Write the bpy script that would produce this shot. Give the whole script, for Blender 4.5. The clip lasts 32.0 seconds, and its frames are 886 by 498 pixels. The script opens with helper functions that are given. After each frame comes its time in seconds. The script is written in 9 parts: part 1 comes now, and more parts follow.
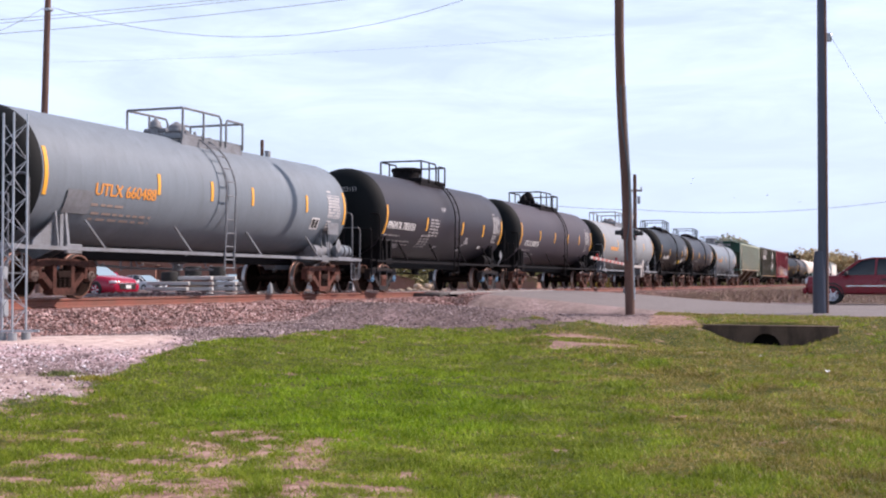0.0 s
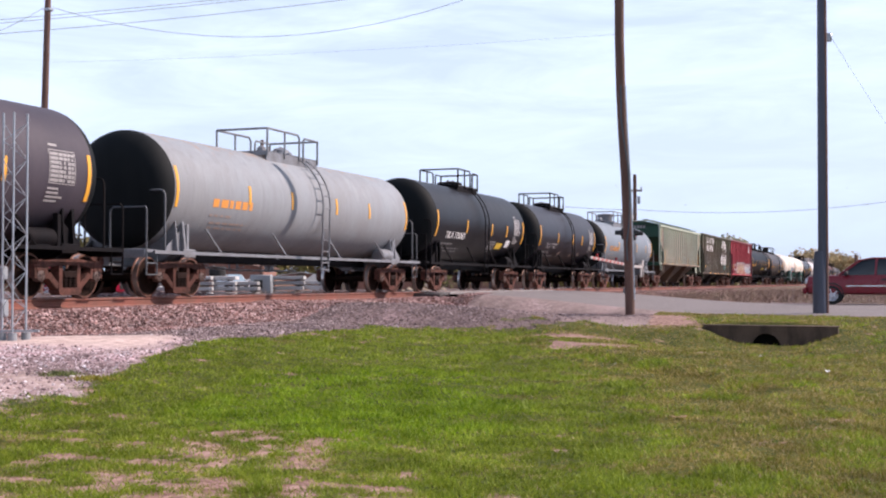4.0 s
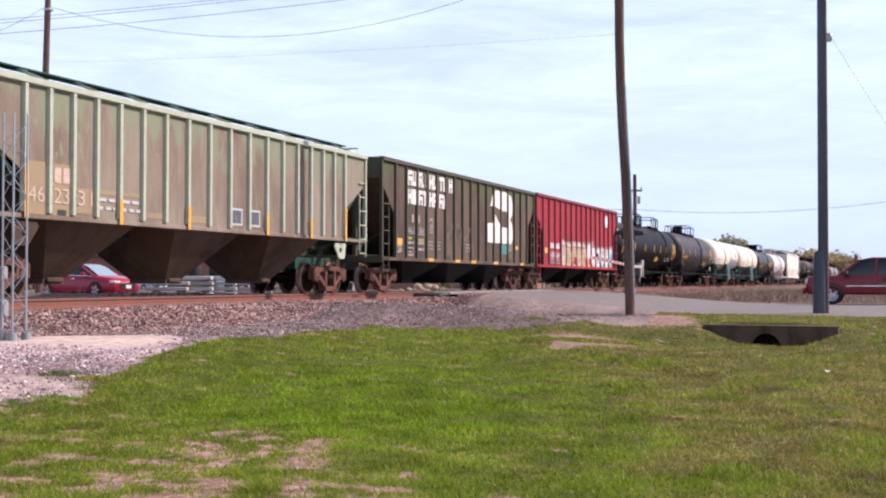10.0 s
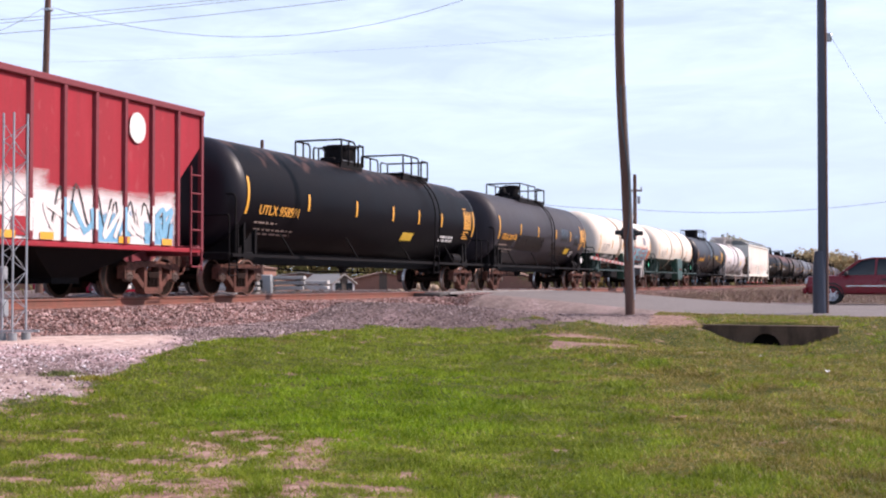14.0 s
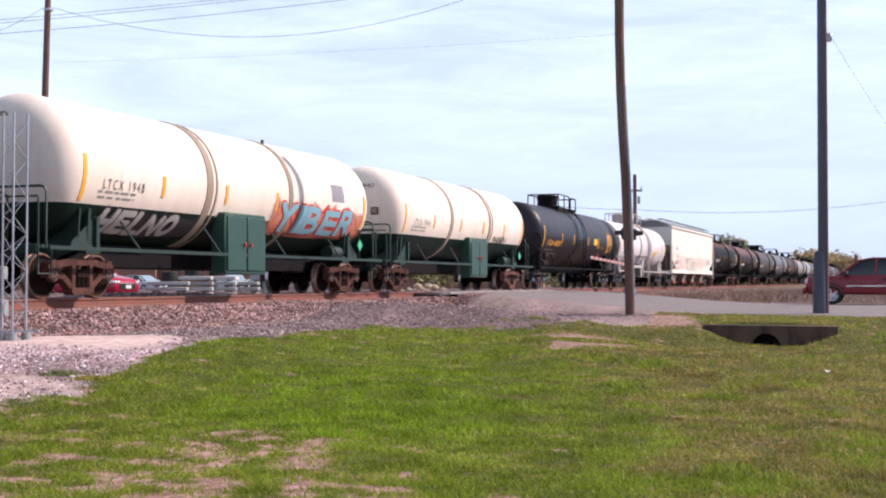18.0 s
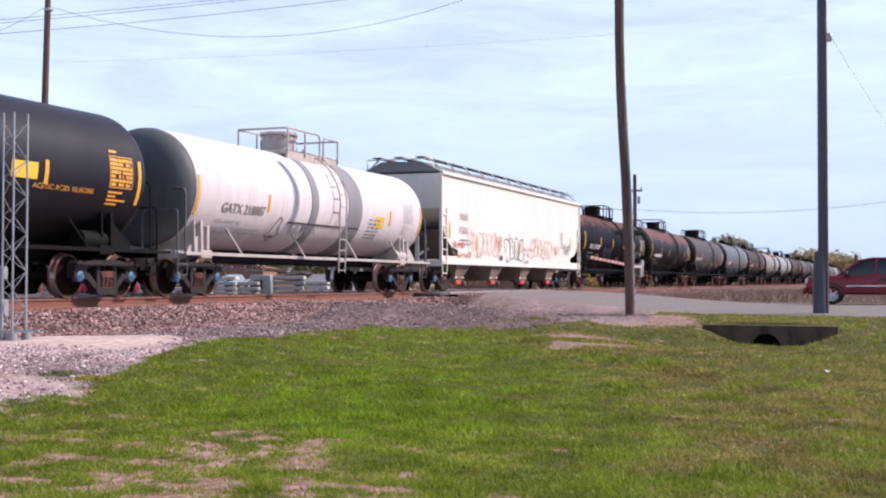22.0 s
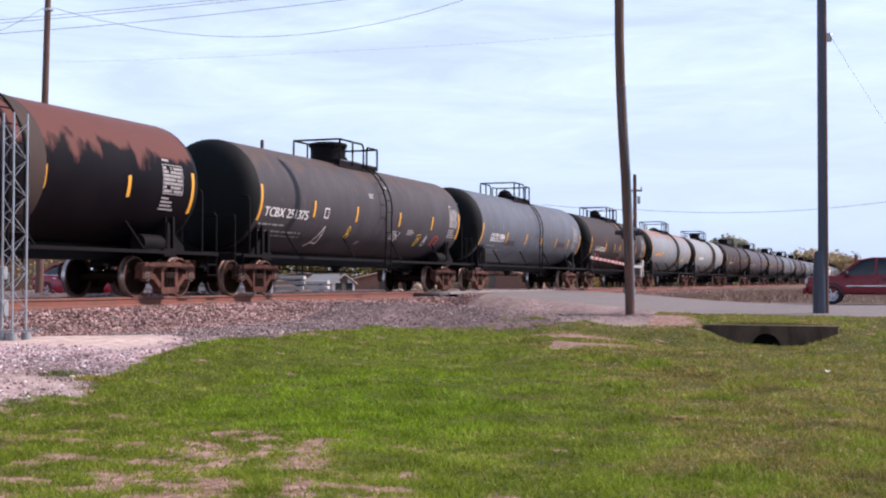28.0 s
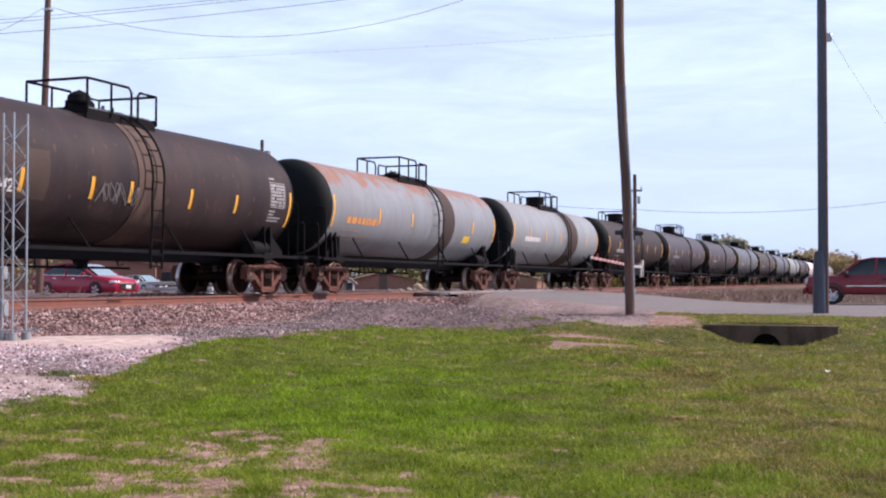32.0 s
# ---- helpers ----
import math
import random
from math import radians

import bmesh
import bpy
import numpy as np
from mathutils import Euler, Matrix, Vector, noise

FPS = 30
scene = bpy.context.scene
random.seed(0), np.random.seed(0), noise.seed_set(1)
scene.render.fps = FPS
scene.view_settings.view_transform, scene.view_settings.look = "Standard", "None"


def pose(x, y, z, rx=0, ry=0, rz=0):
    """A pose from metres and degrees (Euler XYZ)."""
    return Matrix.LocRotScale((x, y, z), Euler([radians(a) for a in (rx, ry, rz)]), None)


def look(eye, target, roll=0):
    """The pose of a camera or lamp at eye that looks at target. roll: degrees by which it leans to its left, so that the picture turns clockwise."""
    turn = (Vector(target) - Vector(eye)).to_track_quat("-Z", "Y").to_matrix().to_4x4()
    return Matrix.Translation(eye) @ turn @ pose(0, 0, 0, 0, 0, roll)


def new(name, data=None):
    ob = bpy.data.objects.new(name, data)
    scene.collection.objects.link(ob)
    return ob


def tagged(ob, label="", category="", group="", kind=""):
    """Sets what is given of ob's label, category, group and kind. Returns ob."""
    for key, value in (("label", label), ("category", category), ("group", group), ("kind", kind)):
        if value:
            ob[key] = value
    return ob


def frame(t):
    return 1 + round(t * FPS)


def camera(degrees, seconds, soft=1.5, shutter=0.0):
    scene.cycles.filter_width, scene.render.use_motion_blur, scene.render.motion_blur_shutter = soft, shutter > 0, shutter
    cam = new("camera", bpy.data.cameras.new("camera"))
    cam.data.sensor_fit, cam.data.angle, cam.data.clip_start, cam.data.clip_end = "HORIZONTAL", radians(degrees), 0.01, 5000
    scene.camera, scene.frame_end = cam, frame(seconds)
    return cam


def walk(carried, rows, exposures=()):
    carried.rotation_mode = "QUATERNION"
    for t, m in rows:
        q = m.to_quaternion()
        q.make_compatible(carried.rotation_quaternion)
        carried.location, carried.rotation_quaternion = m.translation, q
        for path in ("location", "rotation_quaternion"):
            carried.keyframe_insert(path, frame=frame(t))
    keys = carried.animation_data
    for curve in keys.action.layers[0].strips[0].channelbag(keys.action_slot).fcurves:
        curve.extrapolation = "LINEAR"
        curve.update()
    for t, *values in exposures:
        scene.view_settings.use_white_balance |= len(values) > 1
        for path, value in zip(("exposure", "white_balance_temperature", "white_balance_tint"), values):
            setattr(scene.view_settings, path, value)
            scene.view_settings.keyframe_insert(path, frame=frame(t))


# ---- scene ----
cam = camera(39.23, 32.0, soft=2.1, shutter=0.05)
EYE = (0.0, 0.0, 0.33)
TURN = math.degrees(math.atan(821 / 2200))      # the track runs along +x, the lens looks this far to its left
TILT = math.degrees(math.atan(59 / 2200))
walk(cam, [(0.0, pose(*EYE, 90 + TILT, 0, TURN - 90)), (32.0, pose(*EYE, 90 + TILT, 0, TURN - 90))],
     exposures=((0.0, 0.17, 6800, 25), (19.2, 0.17, 6800, 25), (20.0, 0.08, 6590, 25), (32.0, 0.08, 6590, 25)))

TRACK = 16.9        # the track's centre line, metres to the left of the lens


def travelled(t):
    """Metres that the train has gone at t seconds."""
    return 10.6253 * t + 0.0102505 * t * t + 0.00030052 * t ** 3


# ---- light ----
SUN_ELEV, SUN_AZ = 40.0, -58.0      # degrees; azimuth counted from +x towards +y
world = bpy.data.worlds.new("sky")
scene.world = world
world.use_nodes = True
wn, wl = world.node_tree.nodes, world.node_tree.links
wn.clear()
w_out, w_bg, w_sky = wn.new("ShaderNodeOutputWorld"), wn.new("ShaderNodeBackground"), wn.new("ShaderNodeTexSky")
w_sky.sky_type, w_sky.sun_disc = "NISHITA", False
w_sky.sun_elevation, w_sky.sun_rotation = radians(SUN_ELEV), radians(90 - SUN_AZ)
w_sky.air_density, w_sky.dust_density, w_sky.ozone_density = 1.0, 0.8, 1.4
w_co, w_map = wn.new("ShaderNodeTexCoord"), wn.new("ShaderNodeMapping")
w_map.inputs["Scale"].default_value = (2.2, 2.2, 13.0)
w_map.inputs["Rotation"].default_value = (0.05, 0.03, 0.6)
w_noise, w_ramp, w_mix = wn.new("ShaderNodeTexNoise"), wn.new("ShaderNodeValToRGB"), wn.new("ShaderNodeMix")
w_noise.inputs["Scale"].default_value, w_noise.inputs["Detail"].default_value = 2.6, 7.0
w_noise.inputs["Roughness"].default_value, w_noise.inputs["Distortion"].default_value = 0.62, 0.5
w_ramp.color_ramp.elements[0].position, w_ramp.color_ramp.elements[1].position = 0.36, 0.68
w_ramp.color_ramp.elements[0].color, w_ramp.color_ramp.elements[1].color = (0.58, 0.58, 0.58, 1), (0.97, 0.97, 0.97, 1)
w_mix.data_type = "RGBA"
w_mix.inputs["B"].default_value = (8.7, 11.6, 14.4, 1)
wl.new(w_co.outputs["Generated"], w_map.inputs["Vector"])
wl.new(w_map.outputs["Vector"], w_noise.inputs["Vector"])
wl.new(w_noise.outputs["Fac"], w_ramp.inputs["Fac"])
w_sep, w_fall, w_mul = wn.new("ShaderNodeSeparateXYZ"), wn.new("ShaderNodeMapRange"), wn.new("ShaderNodeMath")
w_fall.inputs["From Min"].default_value, w_fall.inputs["From Max"].default_value = 0.1, 0.75
w_fall.inputs["To Min"].default_value, w_fall.inputs["To Max"].default_value = 1.0, 0.22
w_mul.operation = "MULTIPLY"
wl.new(w_co.outputs["Generated"], w_sep.inputs["Vector"])
wl.new(w_sep.outputs["Z"], w_fall.inputs["Value"])
wl.new(w_ramp.outputs["Color"], w_mul.inputs[0])
wl.new(w_fall.outputs["Result"], w_mul.inputs[1])
wl.new(w_mul.outputs["Value"], w_mix.inputs["Factor"])
wl.new(w_sky.outputs["Color"], w_mix.inputs["A"])
w_haze, w_low = wn.new("ShaderNodeMix"), wn.new("ShaderNodeMapRange")
w_haze.data_type = "RGBA"
w_haze.inputs["B"].default_value = (5.15, 7.05, 9.6, 1)
w_low.inputs["From Min"].default_value, w_low.inputs["From Max"].default_value = 0.03, 0.23
w_low.inputs["To Min"].default_value, w_low.inputs["To Max"].default_value = 0.7, 0.0
wl.new(w_sep.outputs["Z"], w_low.inputs["Value"])
wl.new(w_low.outputs["Result"], w_haze.inputs["Factor"])
wl.new(w_mix.outputs["Result"], w_haze.inputs["A"])
wl.new(w_haze.outputs["Result"], w_bg.inputs["Color"])
wl.new(w_bg.outputs["Background"], w_out.inputs["Surface"])
w_bg.inputs["Strength"].default_value = 0.1

sun = new("sun", bpy.data.lights.new("sun", "SUN"))
sun.data.energy, sun.data.angle, sun.data.color = 5.0, radians(0.6), (1.0, 0.94, 0.85)
_az, _el = radians(SUN_AZ), radians(SUN_ELEV)
sun.matrix_world = look((40 * math.cos(_az) * math.cos(_el), 40 * math.sin(_az) * math.cos(_el), 40 * math.sin(_el)), (0, 0, 0))


# ---- mesh helpers ----
class Shape:
    """Faces gathered for one mesh; m is the material slot of the faces added next."""

    def __init__(self):
        self.v, self.f, self.mi, self.m = [], [], [], 0

    def add(self, verts, faces):
        n = len(self.v)
        self.v.extend([tuple(p) for p in verts])
        self.f.extend([tuple(n + i for i in q) for q in faces])
        self.mi.extend([self.m] * len(faces))
        return self

    def box(self, x, y, z, sx, sy, sz, turn=None, chamfer=0.0):
        a, b, c = sx / 2, sy / 2, sz / 2
        if chamfer:
            k = min(chamfer, a * 0.9, b * 0.9, c * 0.9)
            vs, idx = [], {}
            for i in (-1, 1):
                for j in (-1, 1):
                    for h in (-1, 1):
                        for ax in range(3):
                            p = [i * (a - k), j * (b - k), h * (c - k)]
                            p[ax] = (i * a, j * b, h * c)[ax]
                            idx[(i, j, h, ax)] = len(vs)
                            vs.append(p)
            fs = []
            for ax in range(3):
                o1, o2 = [q for q in range(3) if q != ax]
                for s in (-1, 1):
                    ring = []
                    for u, w in ((-1, -1), (1, -1), (1, 1), (-1, 1)):
                        key = [0, 0, 0]
                        key[ax], key[o1], key[o2] = s, u, w
                        ring.append(idx[(*key, ax)])
                    flip = (s > 0) == (ax == 1)
                    fs.append(ring[::-1] if flip else ring)
                    for u in (-1, 1):
                        k1, k2 = [0, 0, 0], [0, 0, 0]
                        if ax < o1:
                            k1[ax] = k2[ax] = s
                            k1[o1] = k2[o1] = u
                            k1[o2], k2[o2] = -1, 1
                            fs.append([idx[(*k1, ax)], idx[(*k2, ax)], idx[(*k2, o1)], idx[(*k1, o1)]])
            for i in (-1, 1):
                for h in (-1, 1):
                    fs.append([idx[(i, -1, h, 0)], idx[(i, 1, h, 0)], idx[(i, 1, h, 2)], idx[(i, -1, h, 2)]])
                    fs.append([idx[(-1, i, h, 1)], idx[(1, i, h, 1)], idx[(1, i, h, 2)], idx[(-1, i, h, 2)]])
                    for j in (-1, 1):
                        fs.append([idx[(i, j, h, 0)], idx[(i, j, h, 1)], idx[(i, j, h, 2)]])
        else:
            vs = [(i * a, j * b, h * c) for i in (-1, 1) for j in (-1, 1) for h in (-1, 1)]
            fs = [(0, 1, 3, 2), (4, 6, 7, 5), (0, 4, 5, 1), (2, 3, 7, 6), (0, 2, 6, 4), (1, 5, 7, 3)]
        m = Matrix.Translation((x, y, z)) @ (turn or Matrix.Identity(4))
        return self.add([m @ Vector(p) for p in vs], fs)

    def cyl(self, p0, p1, r0, r1=None, n=12, cap=True):
        r1 = r0 if r1 is None else r1
        p0, p1 = Vector(p0), Vector(p1)
        d = (p1 - p0).normalized()
        u = d.orthogonal().normalized()
        w = d.cross(u)
        vs = []
        for p, r in ((p0, r0), (p1, r1)):
            vs += [p + (u * math.cos(2 * math.pi * i / n) + w * math.sin(2 * math.pi * i / n)) * r for i in range(n)]
        fs = [(i, (i + 1) % n, n + (i + 1) % n, n + i) for i in range(n)]
        if cap:
            fs += [tuple(range(n))[::-1], tuple(range(n, 2 * n))]
        return self.add(vs, fs)

    def tube(self, pts, r, n=6):
        pts = [Vector(p) for p in pts]
        vs, fs = [], []
        u = None
        for i, p in enumerate(pts):
            a, b = pts[max(i - 1, 0)], pts[min(i + 1, len(pts) - 1)]
            d = (b - a).normalized()
            u = d.orthogonal().normalized() if u is None else (u - d * u.dot(d)).normalized()
            w = d.cross(u)
            vs += [p + (u * math.cos(2 * math.pi * k / n) + w * math.sin(2 * math.pi * k / n)) * r for k in range(n)]
        for i in range(len(pts) - 1):
            fs += [(i * n + k, i * n + (k + 1) % n, (i + 1) * n + (k + 1) % n, (i + 1) * n + k) for k in range(n)]
        fs += [tuple(range(n))[::-1], tuple(range((len(pts) - 1) * n, len(pts) * n))]
        return self.add(vs, fs)

    def lathe(self, profile, n=24, axis="x", at=(0, 0, 0), a0=0.0, a1=360.0):
        """Turn (along, radius) rows about an axis through at."""
        full = abs(a1 - a0) > 359
        k = n if full else n + 1
        vs, fs = [], []
        for s, r in profile:
            for i in range(k):
                a = radians(a0 + (a1 - a0) * i / n)
                p, q = r * math.cos(a), r * math.sin(a)
                vs.append({"x": (s, p, q), "y": (q, s, p), "z": (p, q, s)}[axis])
        vs = [(p[0] + at[0], p[1] + at[1], p[2] + at[2]) for p in vs]
        for j in range(len(profile) - 1):
            for i in range(n):
                b = (i + 1) % k
                fs.append((j * k + i, j * k + b, (j + 1) * k + b, (j + 1) * k + i))
        return self.add(vs, fs)

    def prism(self, outline, d0, d1, plane="xz"):
        """A flat outline pushed from d0 to d1 along the axis that the plane leaves out."""
        n = len(outline)
        put = {"xz": lambda a, b, d: (a, d, b), "yz": lambda a, b, d: (d, a, b), "xy": lambda a, b, d: (a, b, d)}[plane]
        vs = [put(a, b, d0) for a, b in outline] + [put(a, b, d1) for a, b in outline]
        fs = [tuple(range(n)), tuple(range(n, 2 * n))[::-1]] + [(i, n + i, n + (i + 1) % n, (i + 1) % n) for i in range(n)]
        return self.add(vs, fs)

    def bar(self, p0, p1, w, h):
        """A square bar between two points, w wide across, h deep."""
        p0, p1 = Vector(p0), Vector(p1)
        d = (p1 - p0)
        L = d.length
        q = d.to_track_quat("X", "Z").to_matrix().to_4x4()
        c = (p0 + p1) / 2
        return self.box(*c, L, w, h, turn=q)

    def mesh(self, name, sharp=38):
        me = bpy.data.meshes.new(name)
        me.from_pydata(self.v, [], self.f)
        me.polygons.foreach_set("material_index", self.mi)
        b = bmesh.new()
        b.from_mesh(me)
        bmesh.ops.recalc_face_normals(b, faces=b.faces)
        b.to_mesh(me)
        b.free()
        me.polygons.foreach_set("use_smooth", [True] * len(me.polygons))
        me.set_sharp_from_angle(angle=radians(sharp))
        me.update()
        return me


def part(name, shape, material, parent=None, label="", at=None, sharp=38):
    """One mesh object under a thing or under a part; shape may be a mesh that others share."""
    me = shape if isinstance(shape, bpy.types.Mesh) else shape.mesh(name, sharp)
    if not me.materials:
        for m in (material if isinstance(material, (list, tuple)) else [material]):
            me.materials.append(m)
    ob = new(name, me)
    if parent is not None:
        ob.parent = parent
    if at is not None:
        ob.matrix_basis = at if isinstance(at, Matrix) else Matrix.Translation(at)
    if label:
        ob["label"] = label
    return ob


def thing(name, label, category, group="", at=None, kind=""):
    ob = new(name)
    ob.empty_display_size = 0.2
    if at is not None:
        ob.matrix_basis = at if isinstance(at, Matrix) else Matrix.Translation(at)
    return tagged(ob, label, category, group, kind)


def spot(px, depth):
    """Plan position by bearing and depth: the bearing's tangent is (px - 784) / 2200."""
    c, s = math.cos(radians(TURN)), math.sin(radians(TURN))
    X = (px - 784) / 2200 * depth
    return depth * c + X * s, depth * s - X * c


def smooth(a, b, v):
    k = min(1.0, max(0.0, (v - a) / (b - a)))
    return k * k * (3 - 2 * k)


# ---- materials ----
def material(name, color, rough=0.6, metal=0.0, vary=0.25, scale=3.0, grain=60.0, bump=0.2, second=None, amount=0.5, spec=0.5, stretch=(1, 1, 1), objvar=0.0, edge=(0.42, 0.62)):
    """Base colour broken by large stains (second colour), fine grain and relief, in metres."""
    m = bpy.data.materials.new(name)
    m.use_nodes = True
    n, l = m.node_tree.nodes, m.node_tree.links
    b = n["Principled BSDF"]
    co, mp = n.new("ShaderNodeTexCoord"), n.new("ShaderNodeMapping")
    mp.inputs["Scale"].default_value = stretch
    l.new(co.outputs["Object"], mp.inputs["Vector"])
    big, fine = n.new("ShaderNodeTexNoise"), n.new("ShaderNodeTexNoise")
    big.inputs["Scale"].default_value, big.inputs["Detail"].default_value = scale, 6.0
    big.inputs["Roughness"].default_value = 0.65
    fine.inputs["Scale"].default_value, fine.inputs["Detail"].default_value = grain, 3.0
    l.new(mp.outputs["Vector"], big.inputs["Vector"])
    l.new(co.outputs["Object"], fine.inputs["Vector"])
    ramp = n.new("ShaderNodeValToRGB")
    ramp.color_ramp.elements[0].position, ramp.color_ramp.elements[1].position = edge
    second = second or tuple(c * (1 - vary) for c in color)
    ramp.color_ramp.elements[0].color = (*color, 1)
    k = amount
    ramp.color_ramp.elements[1].color = (*[a * (1 - k) + s * k for a, s in zip(color, second)], 1)
    l.new(big.outputs["Fac"], ramp.inputs["Fac"])
    mul = n.new("ShaderNodeMix")
    mul.data_type, mul.blend_type = "RGBA", "MULTIPLY"
    mul.inputs["Factor"].default_value = 1.0
    mr = n.new("ShaderNodeMapRange")
    mr.inputs["From Min"].default_value, mr.inputs["From Max"].default_value = 0.3, 0.7
    mr.inputs["To Min"].default_value, mr.inputs["To Max"].default_value = 1 - vary, 1 + vary
    l.new(fine.outputs["Fac"], mr.inputs["Value"])
    l.new(ramp.outputs["Color"], mul.inputs["A"])
    l.new(mr.outputs["Result"], mul.inputs["B"])
    last = mul.outputs["Result"]
    if objvar:
        oi, mr2, mul2 = n.new("ShaderNodeObjectInfo"), n.new("ShaderNodeMapRange"), n.new("ShaderNodeMix")
        mul2.data_type, mul2.blend_type = "RGBA", "MULTIPLY"
        mul2.inputs["Factor"].default_value = 1.0
        mr2.inputs["To Min"].default_value, mr2.inputs["To Max"].default_value = 1 - objvar, 1 + objvar
        l.new(oi.outputs["Random"], mr2.inputs["Value"])
        l.new(last, mul2.inputs["A"])
        l.new(mr2.outputs["Result"], mul2.inputs["B"])
        last = mul2.outputs["Result"]
    l.new(last, b.inputs["Base Color"])
    rr = n.new("ShaderNodeMapRange")
    rr.inputs["To Min"].default_value, rr.inputs["To Max"].default_value = max(0.02, rough - 0.12), min(1, rough + 0.12)
    l.new(big.outputs["Fac"], rr.inputs["Value"])
    l.new(rr.outputs["Result"], b.inputs["Roughness"])
    b.inputs["Metallic"].default_value = metal
    b.inputs["Specular IOR Level"].default_value = spec
    if bump:
        bp = n.new("ShaderNodeBump")
        bp.inputs["Strength"].default_value, bp.inputs["Distance"].default_value = bump, 0.02
        l.new(fine.outputs["Fac"], bp.inputs["Height"])
        l.new(bp.outputs["Normal"], b.inputs["Normal"])
    return m


def weathered(name, base, stain, amount=0.45, rough=0.5, top=None, top_z=(3.1, 3.9), low=None, low_z=1.9, streak=0.35, spots=None, spec=0.16):
    """Tank paint: broad stains, run-down streaks, fine specks; top: rust that has eaten in from above; low: a second coat under low_z."""
    m = material(name, base, rough, vary=0.08, scale=0.7, grain=40, second=stain, amount=amount, stretch=(1, 1, 0.3), bump=0.05, spec=spec)
    n, l = m.node_tree.nodes, m.node_tree.links
    b = n["Principled BSDF"]
    src = b.inputs["Base Color"].links[0].from_socket
    co = next(q for q in n if q.type == "TEX_COORD")

    def overlay(src, color, lo, hi, scale, stretch, strength, z=None, detail=6.0):
        t, mp, r, x = n.new("ShaderNodeTexNoise"), n.new("ShaderNodeMapping"), n.new("ShaderNodeMapRange"), n.new("ShaderNodeMix")
        x.data_type = "RGBA"
        t.inputs["Scale"].default_value, t.inputs["Detail"].default_value = scale, detail
        mp.inputs["Scale"].default_value = stretch
        l.new(co.outputs["Object"], mp.inputs["Vector"])
        l.new(mp.outputs["Vector"], t.inputs["Vector"])
        r.inputs["From Min"].default_value, r.inputs["From Max"].default_value = lo, hi
        r.inputs["To Max"].default_value = strength
        fac = t.outputs["Fac"]
        if z:
            sp, zr, ad = n.new("ShaderNodeSeparateXYZ"), n.new("ShaderNodeMapRange"), n.new("ShaderNodeMath")
            l.new(co.outputs["Object"], sp.inputs["Vector"])
            l.new(sp.outputs["Z"], zr.inputs["Value"])
            zr.inputs["From Min"].default_value, zr.inputs["From Max"].default_value = z
            zr.inputs["To Min"].default_value, zr.inputs["To Max"].default_value = -0.35, 0.22
            l.new(t.outputs["Fac"], ad.inputs[0])
            l.new(zr.outputs["Result"], ad.inputs[1])
            fac = ad.outputs["Value"]
        l.new(fac, r.inputs["Value"])
        l.new(r.outputs["Result"], x.inputs["Factor"])
        l.new(src, x.inputs["A"])
        x.inputs["B"].default_value = (*color, 1)
        return x.outputs["Result"]

    if streak:
        src = overlay(src, tuple(c * 0.55 + min(0.02, 0.3 * max(base)) for c in stain), 0.5, 0.78, 3.2, (1.6, 1.6, 0.1), streak)
        src = overlay(src, tuple(min(0.85, c * 1.35 + min(0.01, 0.3 * max(base))) for c in base), 0.55, 0.8, 2.1, (1.0, 1.0, 0.22), 0.4)
    if spots:
        src = overlay(src, spots, 0.62, 0.7, 5.0, (1, 1, 0.6), 0.8)
    if top:
        src = overlay(src, top, 0.42, 0.56, 2.4, (1.0, 1.0, 0.45), 0.85, top_z)
    if low:
        sp, lt, x = n.new("ShaderNodeSeparateXYZ"), n.new("ShaderNodeMath"), n.new("ShaderNodeMix")
        x.data_type, lt.operation = "RGBA", "LESS_THAN"
        lt.inputs[1].default_value = low_z
        l.new(co.outputs["Object"], sp.inputs["Vector"])
        l.new(sp.outputs["Z"], lt.inputs[0])
        l.new(lt.outputs["Value"], x.inputs["Factor"])
        l.new(src, x.inputs["A"])
        x.inputs["B"].default_value = (*low, 1)
        src = x.outputs["Result"]
    l.new(src, b.inputs["Base Color"])
    return m


_written = {}


def lettering(text):
    """Verts (x 0..1 of its width, y 0..1 of its height) and faces of a line of writing."""
    if text not in _written:
        cu = bpy.data.curves.new("writing", "FONT")
        cu.body, cu.resolution_u = text, 3
        ob = new("writing", cu)
        dg = bpy.context.evaluated_depsgraph_get()
        me = bpy.data.meshes.new_from_object(ob.evaluated_get(dg))
        b = bmesh.new()
        b.from_mesh(me)
        bmesh.ops.triangulate(b, faces=b.faces)
        vs = [v.co.copy() for v in b.verts]
        fs = [tuple(v.index for v in f.verts) for f in b.faces]
        b.free()
        bpy.data.objects.remove(ob)
        bpy.data.curves.remove(cu)
        bpy.data.meshes.remove(me)
        x0, x1 = min(v.x for v in vs), max(v.x for v in vs)
        y0, y1 = min(v.y for v in vs), max(v.y for v in vs)
        _written[text] = ([((v.x - x0) / (x1 - x0), (v.y - y0) / (y1 - y0)) for v in vs], fs)
    return _written[text]


# ---- ground ----
ROAD_A, ROAD_B = 39.0, 55.0     # the road's edges along x where it meets the track


def road_near(y):
    return 35.0 + (y - 0.5) * 0.37 if y < 16.2 else 41.0 + (y - 16.2) * 0.1


def road_far(y):
    return 55.5 + (y - 4.0) * 0.03


def road_z(y):
    return -0.55 + 0.52 * smooth(5.0, 14.6, y) - 0.25 * smooth(19.5, 30.0, y)


